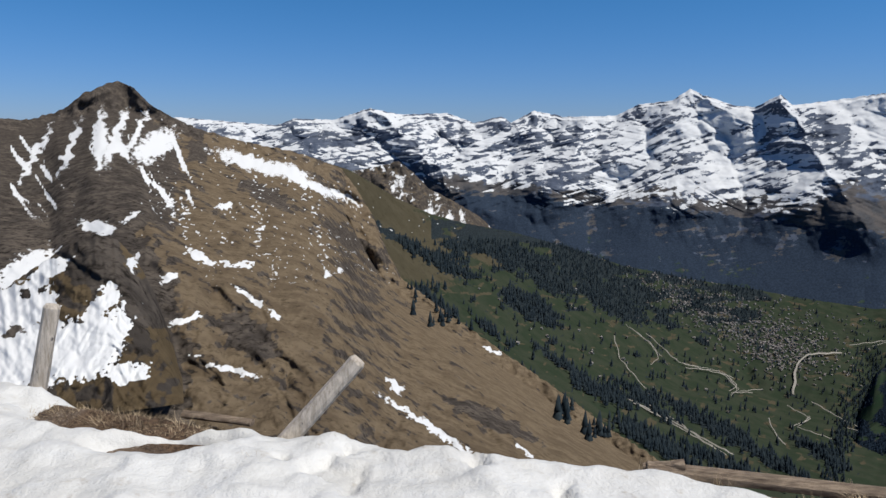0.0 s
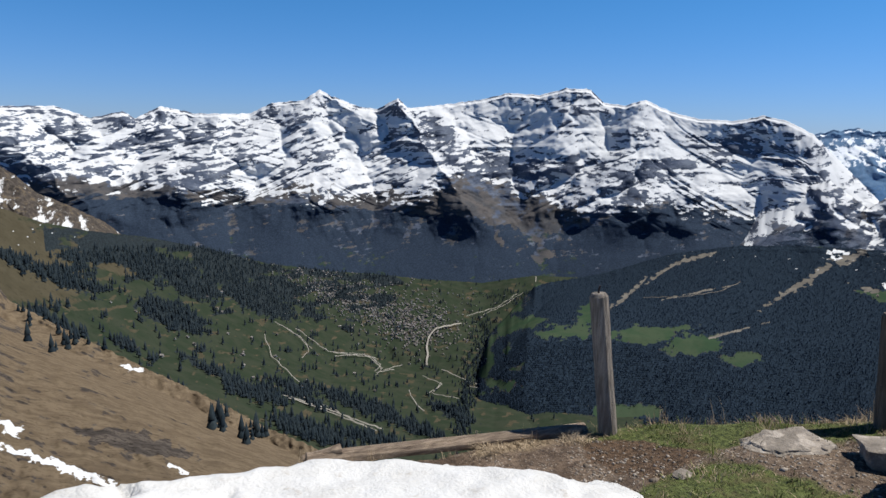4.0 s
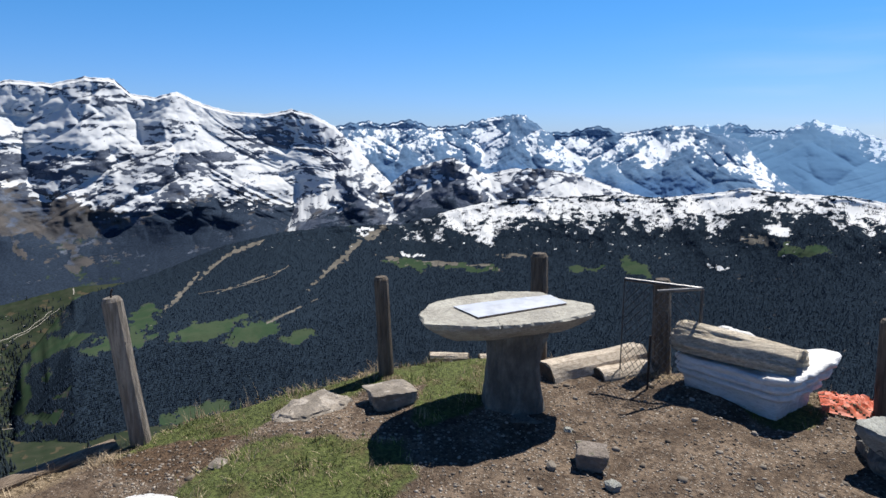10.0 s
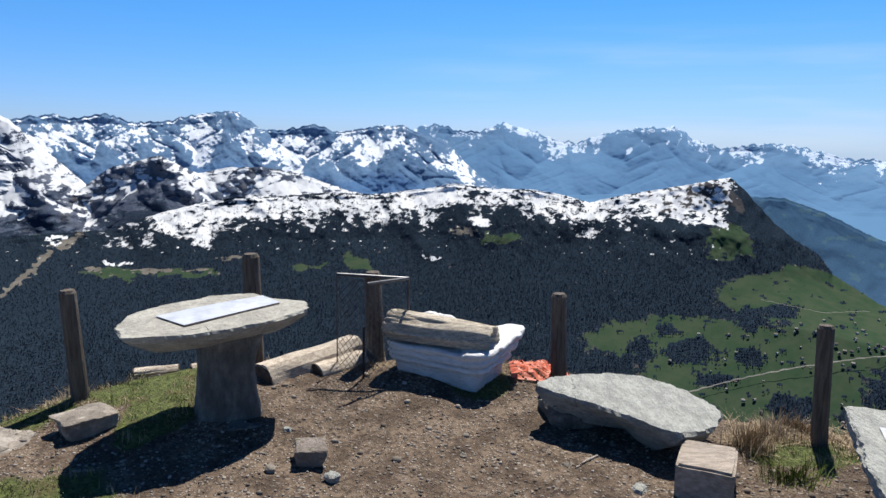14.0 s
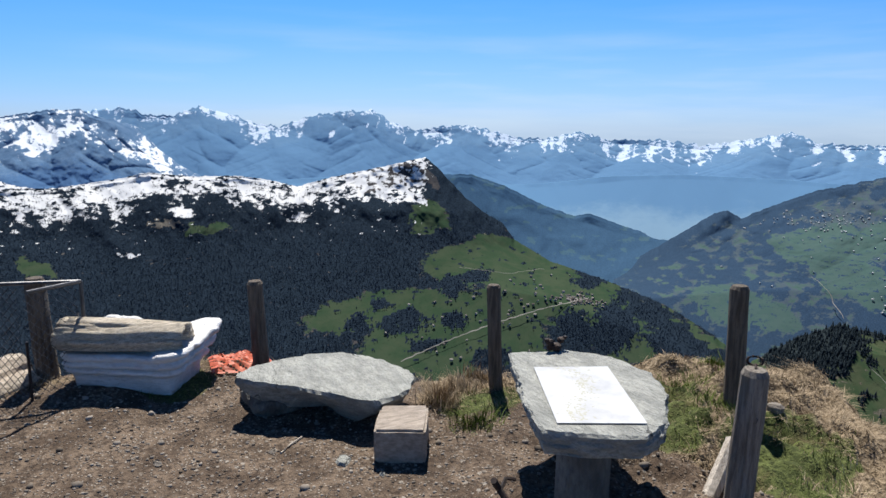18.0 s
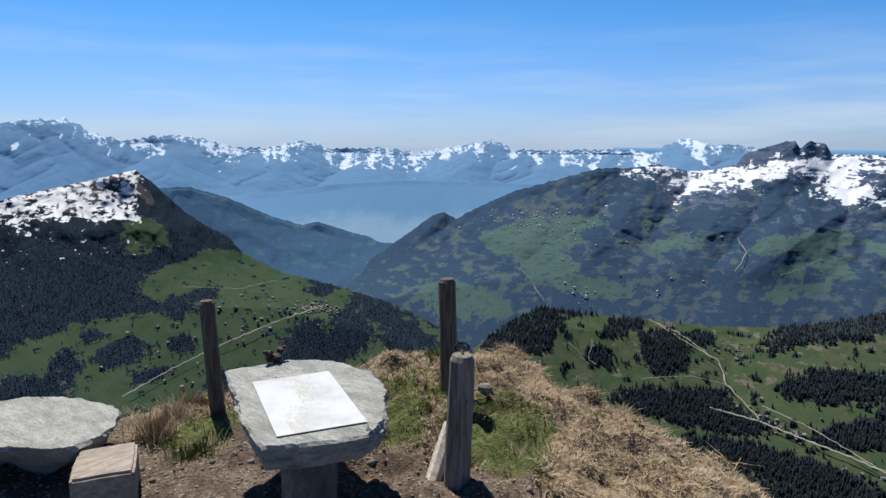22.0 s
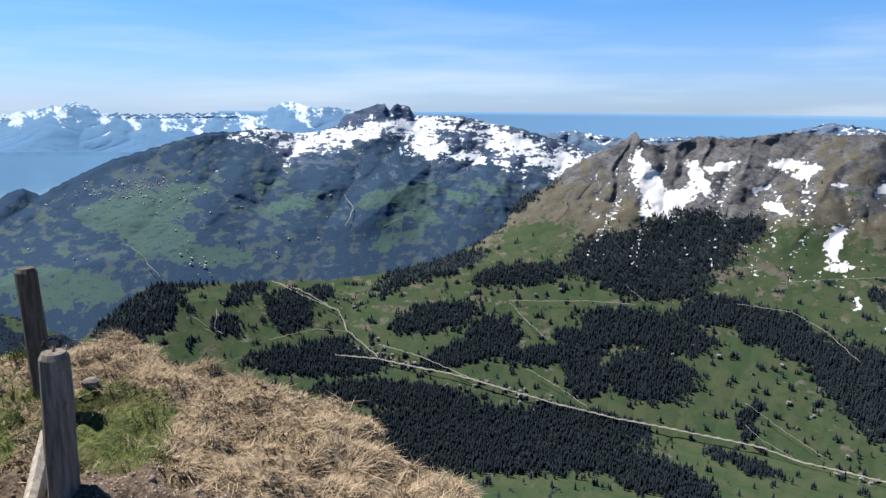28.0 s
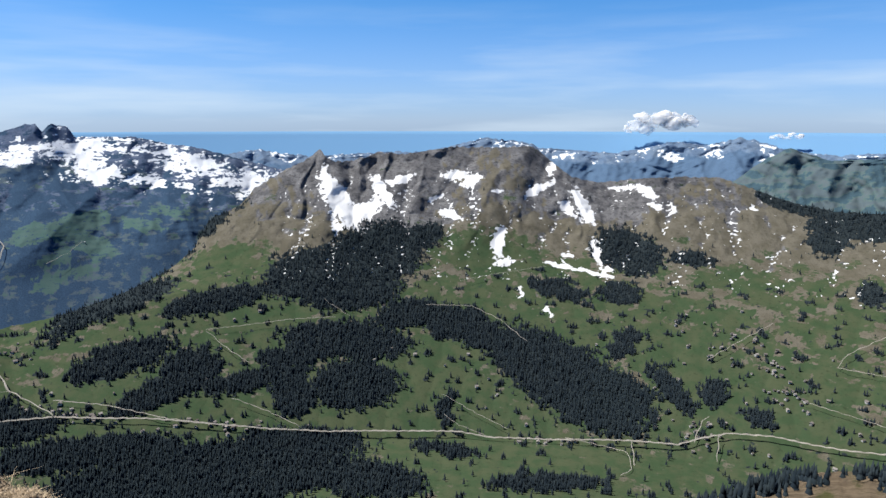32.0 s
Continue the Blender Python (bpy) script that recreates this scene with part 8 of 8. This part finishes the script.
def wrap(profile, closing, seed):
    """White sheet folded round a box: rings of (height, outset); the far end is pulled out and up into a pointed corner."""
    bm = bmesh.new()
    n, rad = 260, 0.03
    per = 2 * (PACK_L + PACK_D)
    base = []
    for k in range(n):
        d = per * k / n
        if d < PACK_L:
            p, o = (d, 0), (0, -1)
        elif d < PACK_L + PACK_D:
            p, o = (PACK_L, d - PACK_L), (1, 0)
        elif d < 2 * PACK_L + PACK_D:
            p, o = (2 * PACK_L + PACK_D - d, PACK_D), (0, 1)
        else:
            p, o = (0, per - d), (-1, 0)
        base.append((p[0], p[1], o[0], o[1], d))
    loops = []
    for z, out in profile:
        loop = []
        for u, v, ou, ov, d in base:
            w = min(1, max(0, (u / PACK_L - 0.66) / 0.34)) ** 2
            b = min(1, max(0, v / PACK_D - 0.4) / 0.6)
            up = min(1, max(0, (z - 0.2) / 0.085))
            crease = (0.35 - abs(noise.noise(Vector((d * 3.2, z * 34 + d, seed + 11))))) * 0.02 + (0.3 - abs(noise.noise(Vector((d * 9, z * 70, seed + 13))))) * 0.009
            f = crease + 0.008 * noise.noise(Vector((d * 4.5, z * 26, seed))) + 0.006 * noise.noise(Vector((d * 13, z * 60, seed + 3))) + 0.017 * w * noise.noise(Vector((d * 26 + z * 40, z * 9, seed + 5)))
            grow = out + f + 0.075 * w * up * (0.5 + 0.5 * b)
            h = z + up * (0.03 * w + 0.05 * b * (1 - 0.3 * w) + 0.02 * w * b) + 0.009 * noise.noise(Vector((d * 7, z * 12, seed + 8))) * min(1, z / 0.1)
            uu, vv = u + ou * grow, v + ov * grow * (0.7 if ov > 0 else 1.0)
            # rounded upright corners
            cu, cv = min(max(u, rad), PACK_L - rad), min(max(v, rad), PACK_D - rad)
            if cu != u and cv != v or (abs(u - cu) > 0 and abs(v - cv) > 0):
                q = Vector((u - cu, v - cv)).normalized() * (rad + grow)
                uu, vv = cu + q.x, cv + q.y
            p = PACK_AT + PACK_U * uu + PACK_V * vv
            loop.append(Vector((p.x, p.y, h)))
        loops.append(loop)
    c = sum(loops[-1], Vector()) / n
    for f, dz in closing:
        loops.append([Vector((c.x + (p.x - c.x) * f, c.y + (p.y - c.y) * f, p.z + dz + 0.012 * noise.noise(Vector((p.x * 9, p.y * 9, f * 5))))) for p in loops[len(profile) - 1]])
    rings(bm, loops)
    return bm


pack = holder("wrapped_bundle", 4.45, -0.05, ground_z(4.45, -0.05), "white plastic sheet folded round a stacked load", "bundle")
part("lower_wrap", at(pack, wrap([(-0.03, -0.035), (0.0, -0.03), (0.04, -0.022), (0.08, -0.014), (0.12, -0.008), (0.15, 0.0), (0.165, 0.006), (0.174, 0.03), (0.184, 0.044), (0.196, 0.046), (0.206, 0.036), (0.213, 0.012), (0.218, -0.01)], [(0.9, 0.0), (0.5, 0.0)], 5)), M_SHEET, pack, "white wrapped lower load", True)
part("upper_wrap", at(pack, wrap([(0.206, -0.03), (0.214, 0.02), (0.222, 0.046), (0.232, 0.055), (0.244, 0.05), (0.25, 0.034), (0.256, 0.042), (0.268, 0.058), (0.284, 0.06), (0.296, 0.05), (0.302, 0.03), (0.296, 0.005)], [(0.9, 0.004), (0.55, 0.002), (0.2, 0.0)], 9)), M_SHEET, pack, "loose white folds on top", True)
def sheet_lump():
    """Sheet bunched up behind the log."""
    bm = bmesh.new()
    bmesh.ops.create_icosphere(bm, subdivisions=5, radius=1.0)
    for v in bm.verts:
        p = v.co.copy()
        f = 1 + 0.16 * noise.noise(p * 2.2) + 0.1 * (0.4 - abs(noise.noise(p * 4.5 + Vector((3, 1, 2))))) + 0.05 * noise.noise(p * 9)
        q = PACK_AT + PACK_U * (0.16 + 0.2 * p.x * f) + PACK_V * (0.25 + 0.1 * p.y * f)
        v.co = Vector((q.x, q.y, 0.325 + 0.12 * p.z * f))
    return bm


part("sheet_fold", at(pack, sheet_lump()), M_SHEET, pack, "white sheet bunched behind the log", True)
top_log = holder("top_log", 4.36, 0.02, 0.34, "weathered split log weighing down the white sheet", "log")
M_TOPLOG = wood("cracked_grey_log", (1.2, 1.07, 0.88), (0.75, 0.64, 0.5), along=(9, 0.8, 9), crack=0.95, relief=0.012)
part("trunk", at(top_log, old_log((4.475, 0.39, 0.375), (4.205, -0.295, 0.35), 0.135, 0.122, 81)), M_TOPLOG, top_log, smooth=True)
part("end_face", at(top_log, timber((4.236, -0.23, 0.35), (4.229, -0.248, 0.349), 0.06, 0.055, 18, 2, 0.2, 0.75, 81)), M_LOG_END, top_log, "dark disc set in the hollow end")
part("splinter", at(top_log, timber((4.27, -0.16, 0.415), (4.215, -0.3, 0.385), 0.022, 0.012, 10, 6, 0.3, 0.6, 83)), M_TOPLOG, top_log, "loose strip of split wood")
net = holder("orange_net", 4.3, -0.55, ground_z(4.3, -0.55), "crumpled orange plastic barrier net", "net")


def crumple():
    bm = bmesh.new()
    n = 26
    g = [[None] * (n + 1) for _ in range(n + 1)]
    for i in range(n + 1):
        for j in range(n + 1):
            x, y = 4.33 + 0.34 * i / n, -0.83 + 0.4 * j / n
            e = min(i, j, n - i, n - j) / n * 4
            z = ground_z(x, y) + 0.02 + min(1, e) * (0.055 + 0.05 * noise.noise(Vector((x * 8, y * 8, 3))) + 0.03 * noise.noise(Vector((x * 25, y * 25, 5))))
            g[i][j] = bm.verts.new((x, y, z))
    for i in range(n):
        for j in range(n):
            if (i * 7 + j * 3) % 5:
                bm.faces.new((g[i][j], g[i + 1][j], g[i + 1][j + 1], g[i][j + 1]))
    return bm


part("mesh", at(net, crumple()), M_NET, net)

# ---- wire mesh corner ----
gate = holder("wire_gate", 4.3, 0.5, ground_z(4.3, 0.5), "steel-framed wire mesh corner round a post", "fence")
A, B, C = Vector((4.4, 0.72, 0.73)), Vector((4.2, 0.5, 0.713)), Vector((4.46, 0.26, 0.70))
for name, p, q in (("frame_bar", A, C), ("frame_bar", B, C), ("frame_bar", C, Vector((C.x, C.y, 0.08)))):
    part(name, at(gate, tube([p, q], 0.011, 8)), M_IRON, gate)
part("corner_rod", at(gate, tube([(4.27, 0.53, 0.0), (4.27, 0.53, 0.42)], 0.008, 7)), M_DARK, gate)
part("corner_rod", at(gate, tube([(A.x, A.y, A.z + 0.01), (A.x, A.y, 0.08)], 0.004, 7)), M_IRON, gate)


def wire_mesh(p, q, low):
    bm = bmesh.new()
    w = (q - p).length
    u = (q - p) / w
    n = int(w / 0.05) + 1
    rows = int((p.z - low) / 0.05)
    for i in range(-rows, n + 1):
        for sgn in (1, -1):
            pts = []
            x0 = i * 0.05
            for k in range(rows + 1):
                x = x0 + sgn * k * 0.05 if sgn > 0 else (x0 + rows * 0.05) - k * 0.05
                if 0 <= x <= w:
                    pts.append(p + u * x + Vector((0, 0, -(p.z - low) * k / rows)))
            if len(pts) > 1:
                a, b = pts[0], pts[-1]
                s = Vector((0.0016, 0.0016, 0))
                t = Vector((0.0016, -0.0016, 0))
                va, vb = [bm.verts.new(a + o) for o in (s, t, -s, -t)], [bm.verts.new(b + o) for o in (s, t, -s, -t)]
                for j in range(4):
                    bm.faces.new((va[j], va[(j + 1) % 4], vb[(j + 1) % 4], vb[j]))
    return bm


part("wire_mesh", at(gate, wire_mesh(A, Vector((4.27, 0.53, 0.72)), 0.1)), M_IRON, gate)
part("wire_mesh", at(gate, wire_mesh(Vector((4.27, 0.53, 0.71)), C, 0.1)), M_IRON, gate)

# ---- twigs and flat stones on the path ----
for (x0, y0), (x1, y1), r, label in (((3.26, -0.65), (3.37, -0.78), 0.006, "thin bleached stick on the bare soil"), ((4.4, 2.06), (4.2, 1.81), 0.007, "dry stick in the turf by the plank end")):
    tw = holder("twig", x0, y0, ground_z(x0, y0), label, "stick")
    mx, my = (x0 + x1) / 2 + 0.01, (y0 + y1) / 2
    part("stick", at(tw, tube([(x0, y0, ground_z(x0, y0) + r * 0.8), (mx, my, ground_z(mx, my) + r * 1.2), (x1, y1, ground_z(x1, y1) + r * 0.8)], r, 7)), M_STAKE, tw)
for x, y, w, turn, sd, label in ((3.05, -0.91, 0.055, 0.3, 3, "flat grey stone trodden into the path"), (3.3, -0.62, 0.03, 1, 4, "small flat stone trodden into the path"), (3.5, 0.84, 0.035, 0.5, 5, "pale flat stone by the mossy rock"), (2.46, -1.37, 0.035, 2, 7, "pale stone beside the map table"), (3.34, -0.09, 0.03, 1.4, 8, "small brown stone on the path"), (2.88, -1.05, 0.022, 0.2, 9, "small stone by the wooden block")):
    fs = holder("path_stone", x, y, ground_z(x, y), label, "rock")
    pts = [(x + w * (1 + 0.25 * math.sin(k * 2.1 + sd)) * math.cos(k * 0.9 + turn), y + 0.7 * w * (1 + 0.2 * math.cos(k * 1.7 + sd)) * math.sin(k * 0.9 + turn)) for k in range(7)]
    part("rock", at(fs, slab(pts, ground_z(x, y) + 0.014, 0.04, sd, 3, 0.008, 0.004, n=30)), M_SLATE if sd % 2 else M_BOULDER, fs)

# ---- grass, straw and gravel ----
def blade_template():
    v = np.array([(-0.5, 0, 0), (0.5, 0, 0), (-0.38, 0.18, 0.5), (0.38, 0.18, 0.5), (0, 0.55, 0.95)], float)
    return v, np.array([(0, 1, 3), (0, 3, 2), (2, 3, 4)])


BLADE = blade_template()


def blades(name, spots, tall, wide, mat, label, category="grass", droop=1.0):
    n = len(spots)
    h = rng.uniform(tall * 0.5, tall * 1.3, n) * (0.55 + 1.3 * np.clip(fbm(spots[:, 0] * 6, spots[:, 1] * 6, 3, 355) + 0.25, 0, 1))
    w = rng.uniform(wide * 0.6, wide * 1.3, n)
    turn = 4.0 * fbm(spots[:, 0] * 3.4, spots[:, 1] * 3.4, 3, 350) + rng.normal(0, 0.7, n) + 1.0
    tv, tf = BLADE
    c, s = np.cos(turn)[:, None], np.sin(turn)[:, None]
    lean = rng.uniform(0.2, 1.6, n)[:, None] * droop
    x, y, z = tv[None, :, 0] * w[:, None], tv[None, :, 1] * h[:, None] * lean, tv[None, :, 2] * h[:, None] / (0.5 + 0.5 * np.sqrt(1 + lean * lean))
    V = np.stack([x * c - y * s, x * s + y * c, z - 0.004], -1) + spots[:, None]
    F = tf[None] + (np.arange(n) * 5)[:, None, None]
    return soup(name, V.reshape(-1, 3), F.reshape(-1, 3), mat, label=label, category=category)


def spots(n, keep, clump=0, spread=0.03):
    az = rng.uniform(-36, 200, n)
    q = np.sqrt(rng.uniform(0.3, 1.08, n))
    edge = curve_at(EDGE, az)
    r = q * edge
    x, y = r * np.sin(np.radians(az)), r * np.cos(np.radians(az))
    ok = keep(x, y, az, q)
    x, y = x[ok], y[ok]
    if clump:
        x = np.repeat(x, clump) + rng.normal(0, spread, len(x) * clump)
        y = np.repeat(y, clump) + rng.normal(0, spread, len(y) * clump)
    return np.stack([x, y, knoll_height(x, y)], -1)


M_GRASS = varied("green_grass", (0.21, 0.265, 0.07), (0.05, 0.07, 0.02))
M_STRAW = varied("dead_grass", (0.52, 0.42, 0.3), (0.17, 0.125, 0.08))
M_GRAVEL = varied("gravel", (0.36, 0.32, 0.28), (0.1, 0.08, 0.063))


def is_green(x, y, az, q):
    c = knoll_cover(x, y)
    return (c[:, 1] > 0.45) & (az > 30) & (fbm(x * 5, y * 5, 3, 362) > -0.12)


def is_dry(x, y, az, q):
    c = knoll_cover(x, y)
    return (c[:, 2] > 0.45) & (c[:, 1] < 0.75) & (az > 30) & (q < 1.04) & (fbm(x * 5, y * 5, 3, 360) > -0.15)


def is_bare(x, y, az, q):
    c = knoll_cover(x, y)
    return (c[:, 1] < 0.5) & (c[:, 2] < 0.5) & (az > 38) & (az < 150) & (q < 0.98)


blades("turf", spots(17000, is_green, 3, 0.02), 0.042, 0.0035, M_GRASS, "short green spring grass in patches")
blades("straw", spots(44000, is_dry, 6, 0.025), 0.05, 0.0036, M_STRAW, "matted dead yellow grass on the knoll", droop=2.6)
blades("straw_in_turf", spots(26000, is_green, 3, 0.02), 0.042, 0.003, M_STRAW, "dead stalks among the green grass", droop=1.5)
tuft_at = np.array([(-0.95, 3.15), (-0.93, 3.18), (-0.6, 3.4), (1.15, 3.35), (1.3, 3.32), (1.7, 3.22), (2.2, 3.2), (0.9, 3.42), (2.75, 3.2), (3.0, 2.95), (3.3, 2.75), (3.9, 2.2), (-1.9, 3.9), (-1.4, 3.95), (-1.1, 4.0), (-1.7, 3.7)])
tx = np.repeat(tuft_at, 26, axis=0) + rng.normal(0, 0.035, (26 * len(tuft_at), 2))
blades("straw_tufts", np.stack([tx[:, 0], tx[:, 1], knoll_height(tx[:, 0], tx[:, 1])], -1), 0.1, 0.003, M_STRAW, "thin dry stalks along the snow and log edge", droop=0.6)


hx, hy = rng.uniform(-2.5, -0.75, 4000), rng.uniform(3.5, 4.3, 4000)
on = oval(hx, hy, -1.62, 3.9, 0.85, 0.34, 4) > 0.05
hx, hy = hx[on], hy[on]
blades("hump_straw", np.stack([hx, hy, knoll_height(hx, hy)], -1), 0.045, 0.003, M_STRAW, "flattened brown grass on the bare hump", droop=3.0)


for name, centres, mat, tall, label in (("grass_tufts", [(2.59, -2.85), (3.09, -3.29), (2.94, -2.93), (3.16, -1.67)], M_GRASS, 0.085, "bright green tufts in the dry turf"), ("dry_tufts", [(3.64, -1.8), (3.79, -2.02), (3.52, -1.64)], M_STRAW, 0.1, "tangled dead grass tufts behind the stone seat")):
    cc = np.repeat(np.array(centres), 420, axis=0) + rng.normal(0, 0.06, (420 * len(centres), 2))
    blades(name, np.stack([cc[:, 0], cc[:, 1], knoll_height(cc[:, 0], cc[:, 1])], -1), tall, 0.004, mat, label, droop=1.2)


def pebble_template():
    bm = bmesh.new()
    bmesh.ops.create_icosphere(bm, subdivisions=1, radius=1)
    v = np.array([tuple(q.co) for q in bm.verts]) * np.array([1.0, 0.75, 0.5])
    v = v + np.random.default_rng(3).normal(0, 0.13, v.shape)
    f = np.array([[q.index for q in p.verts] for p in bm.faces])
    bm.free()
    return v, f


PEBBLE = pebble_template()
gp = spots(36000, is_bare)
size = 0.0035 + 0.011 * rng.random(len(gp)) ** 3 + 0.02 * (rng.random(len(gp)) > 0.992)
gv, gf = scatter(PEBBLE[0], PEBBLE[1], gp, size, rng.uniform(0, 6.28, len(gp)))
soup("gravel", gv, gf, M_GRAVEL, label="scattered small stones on the bare soil", category="gravel")
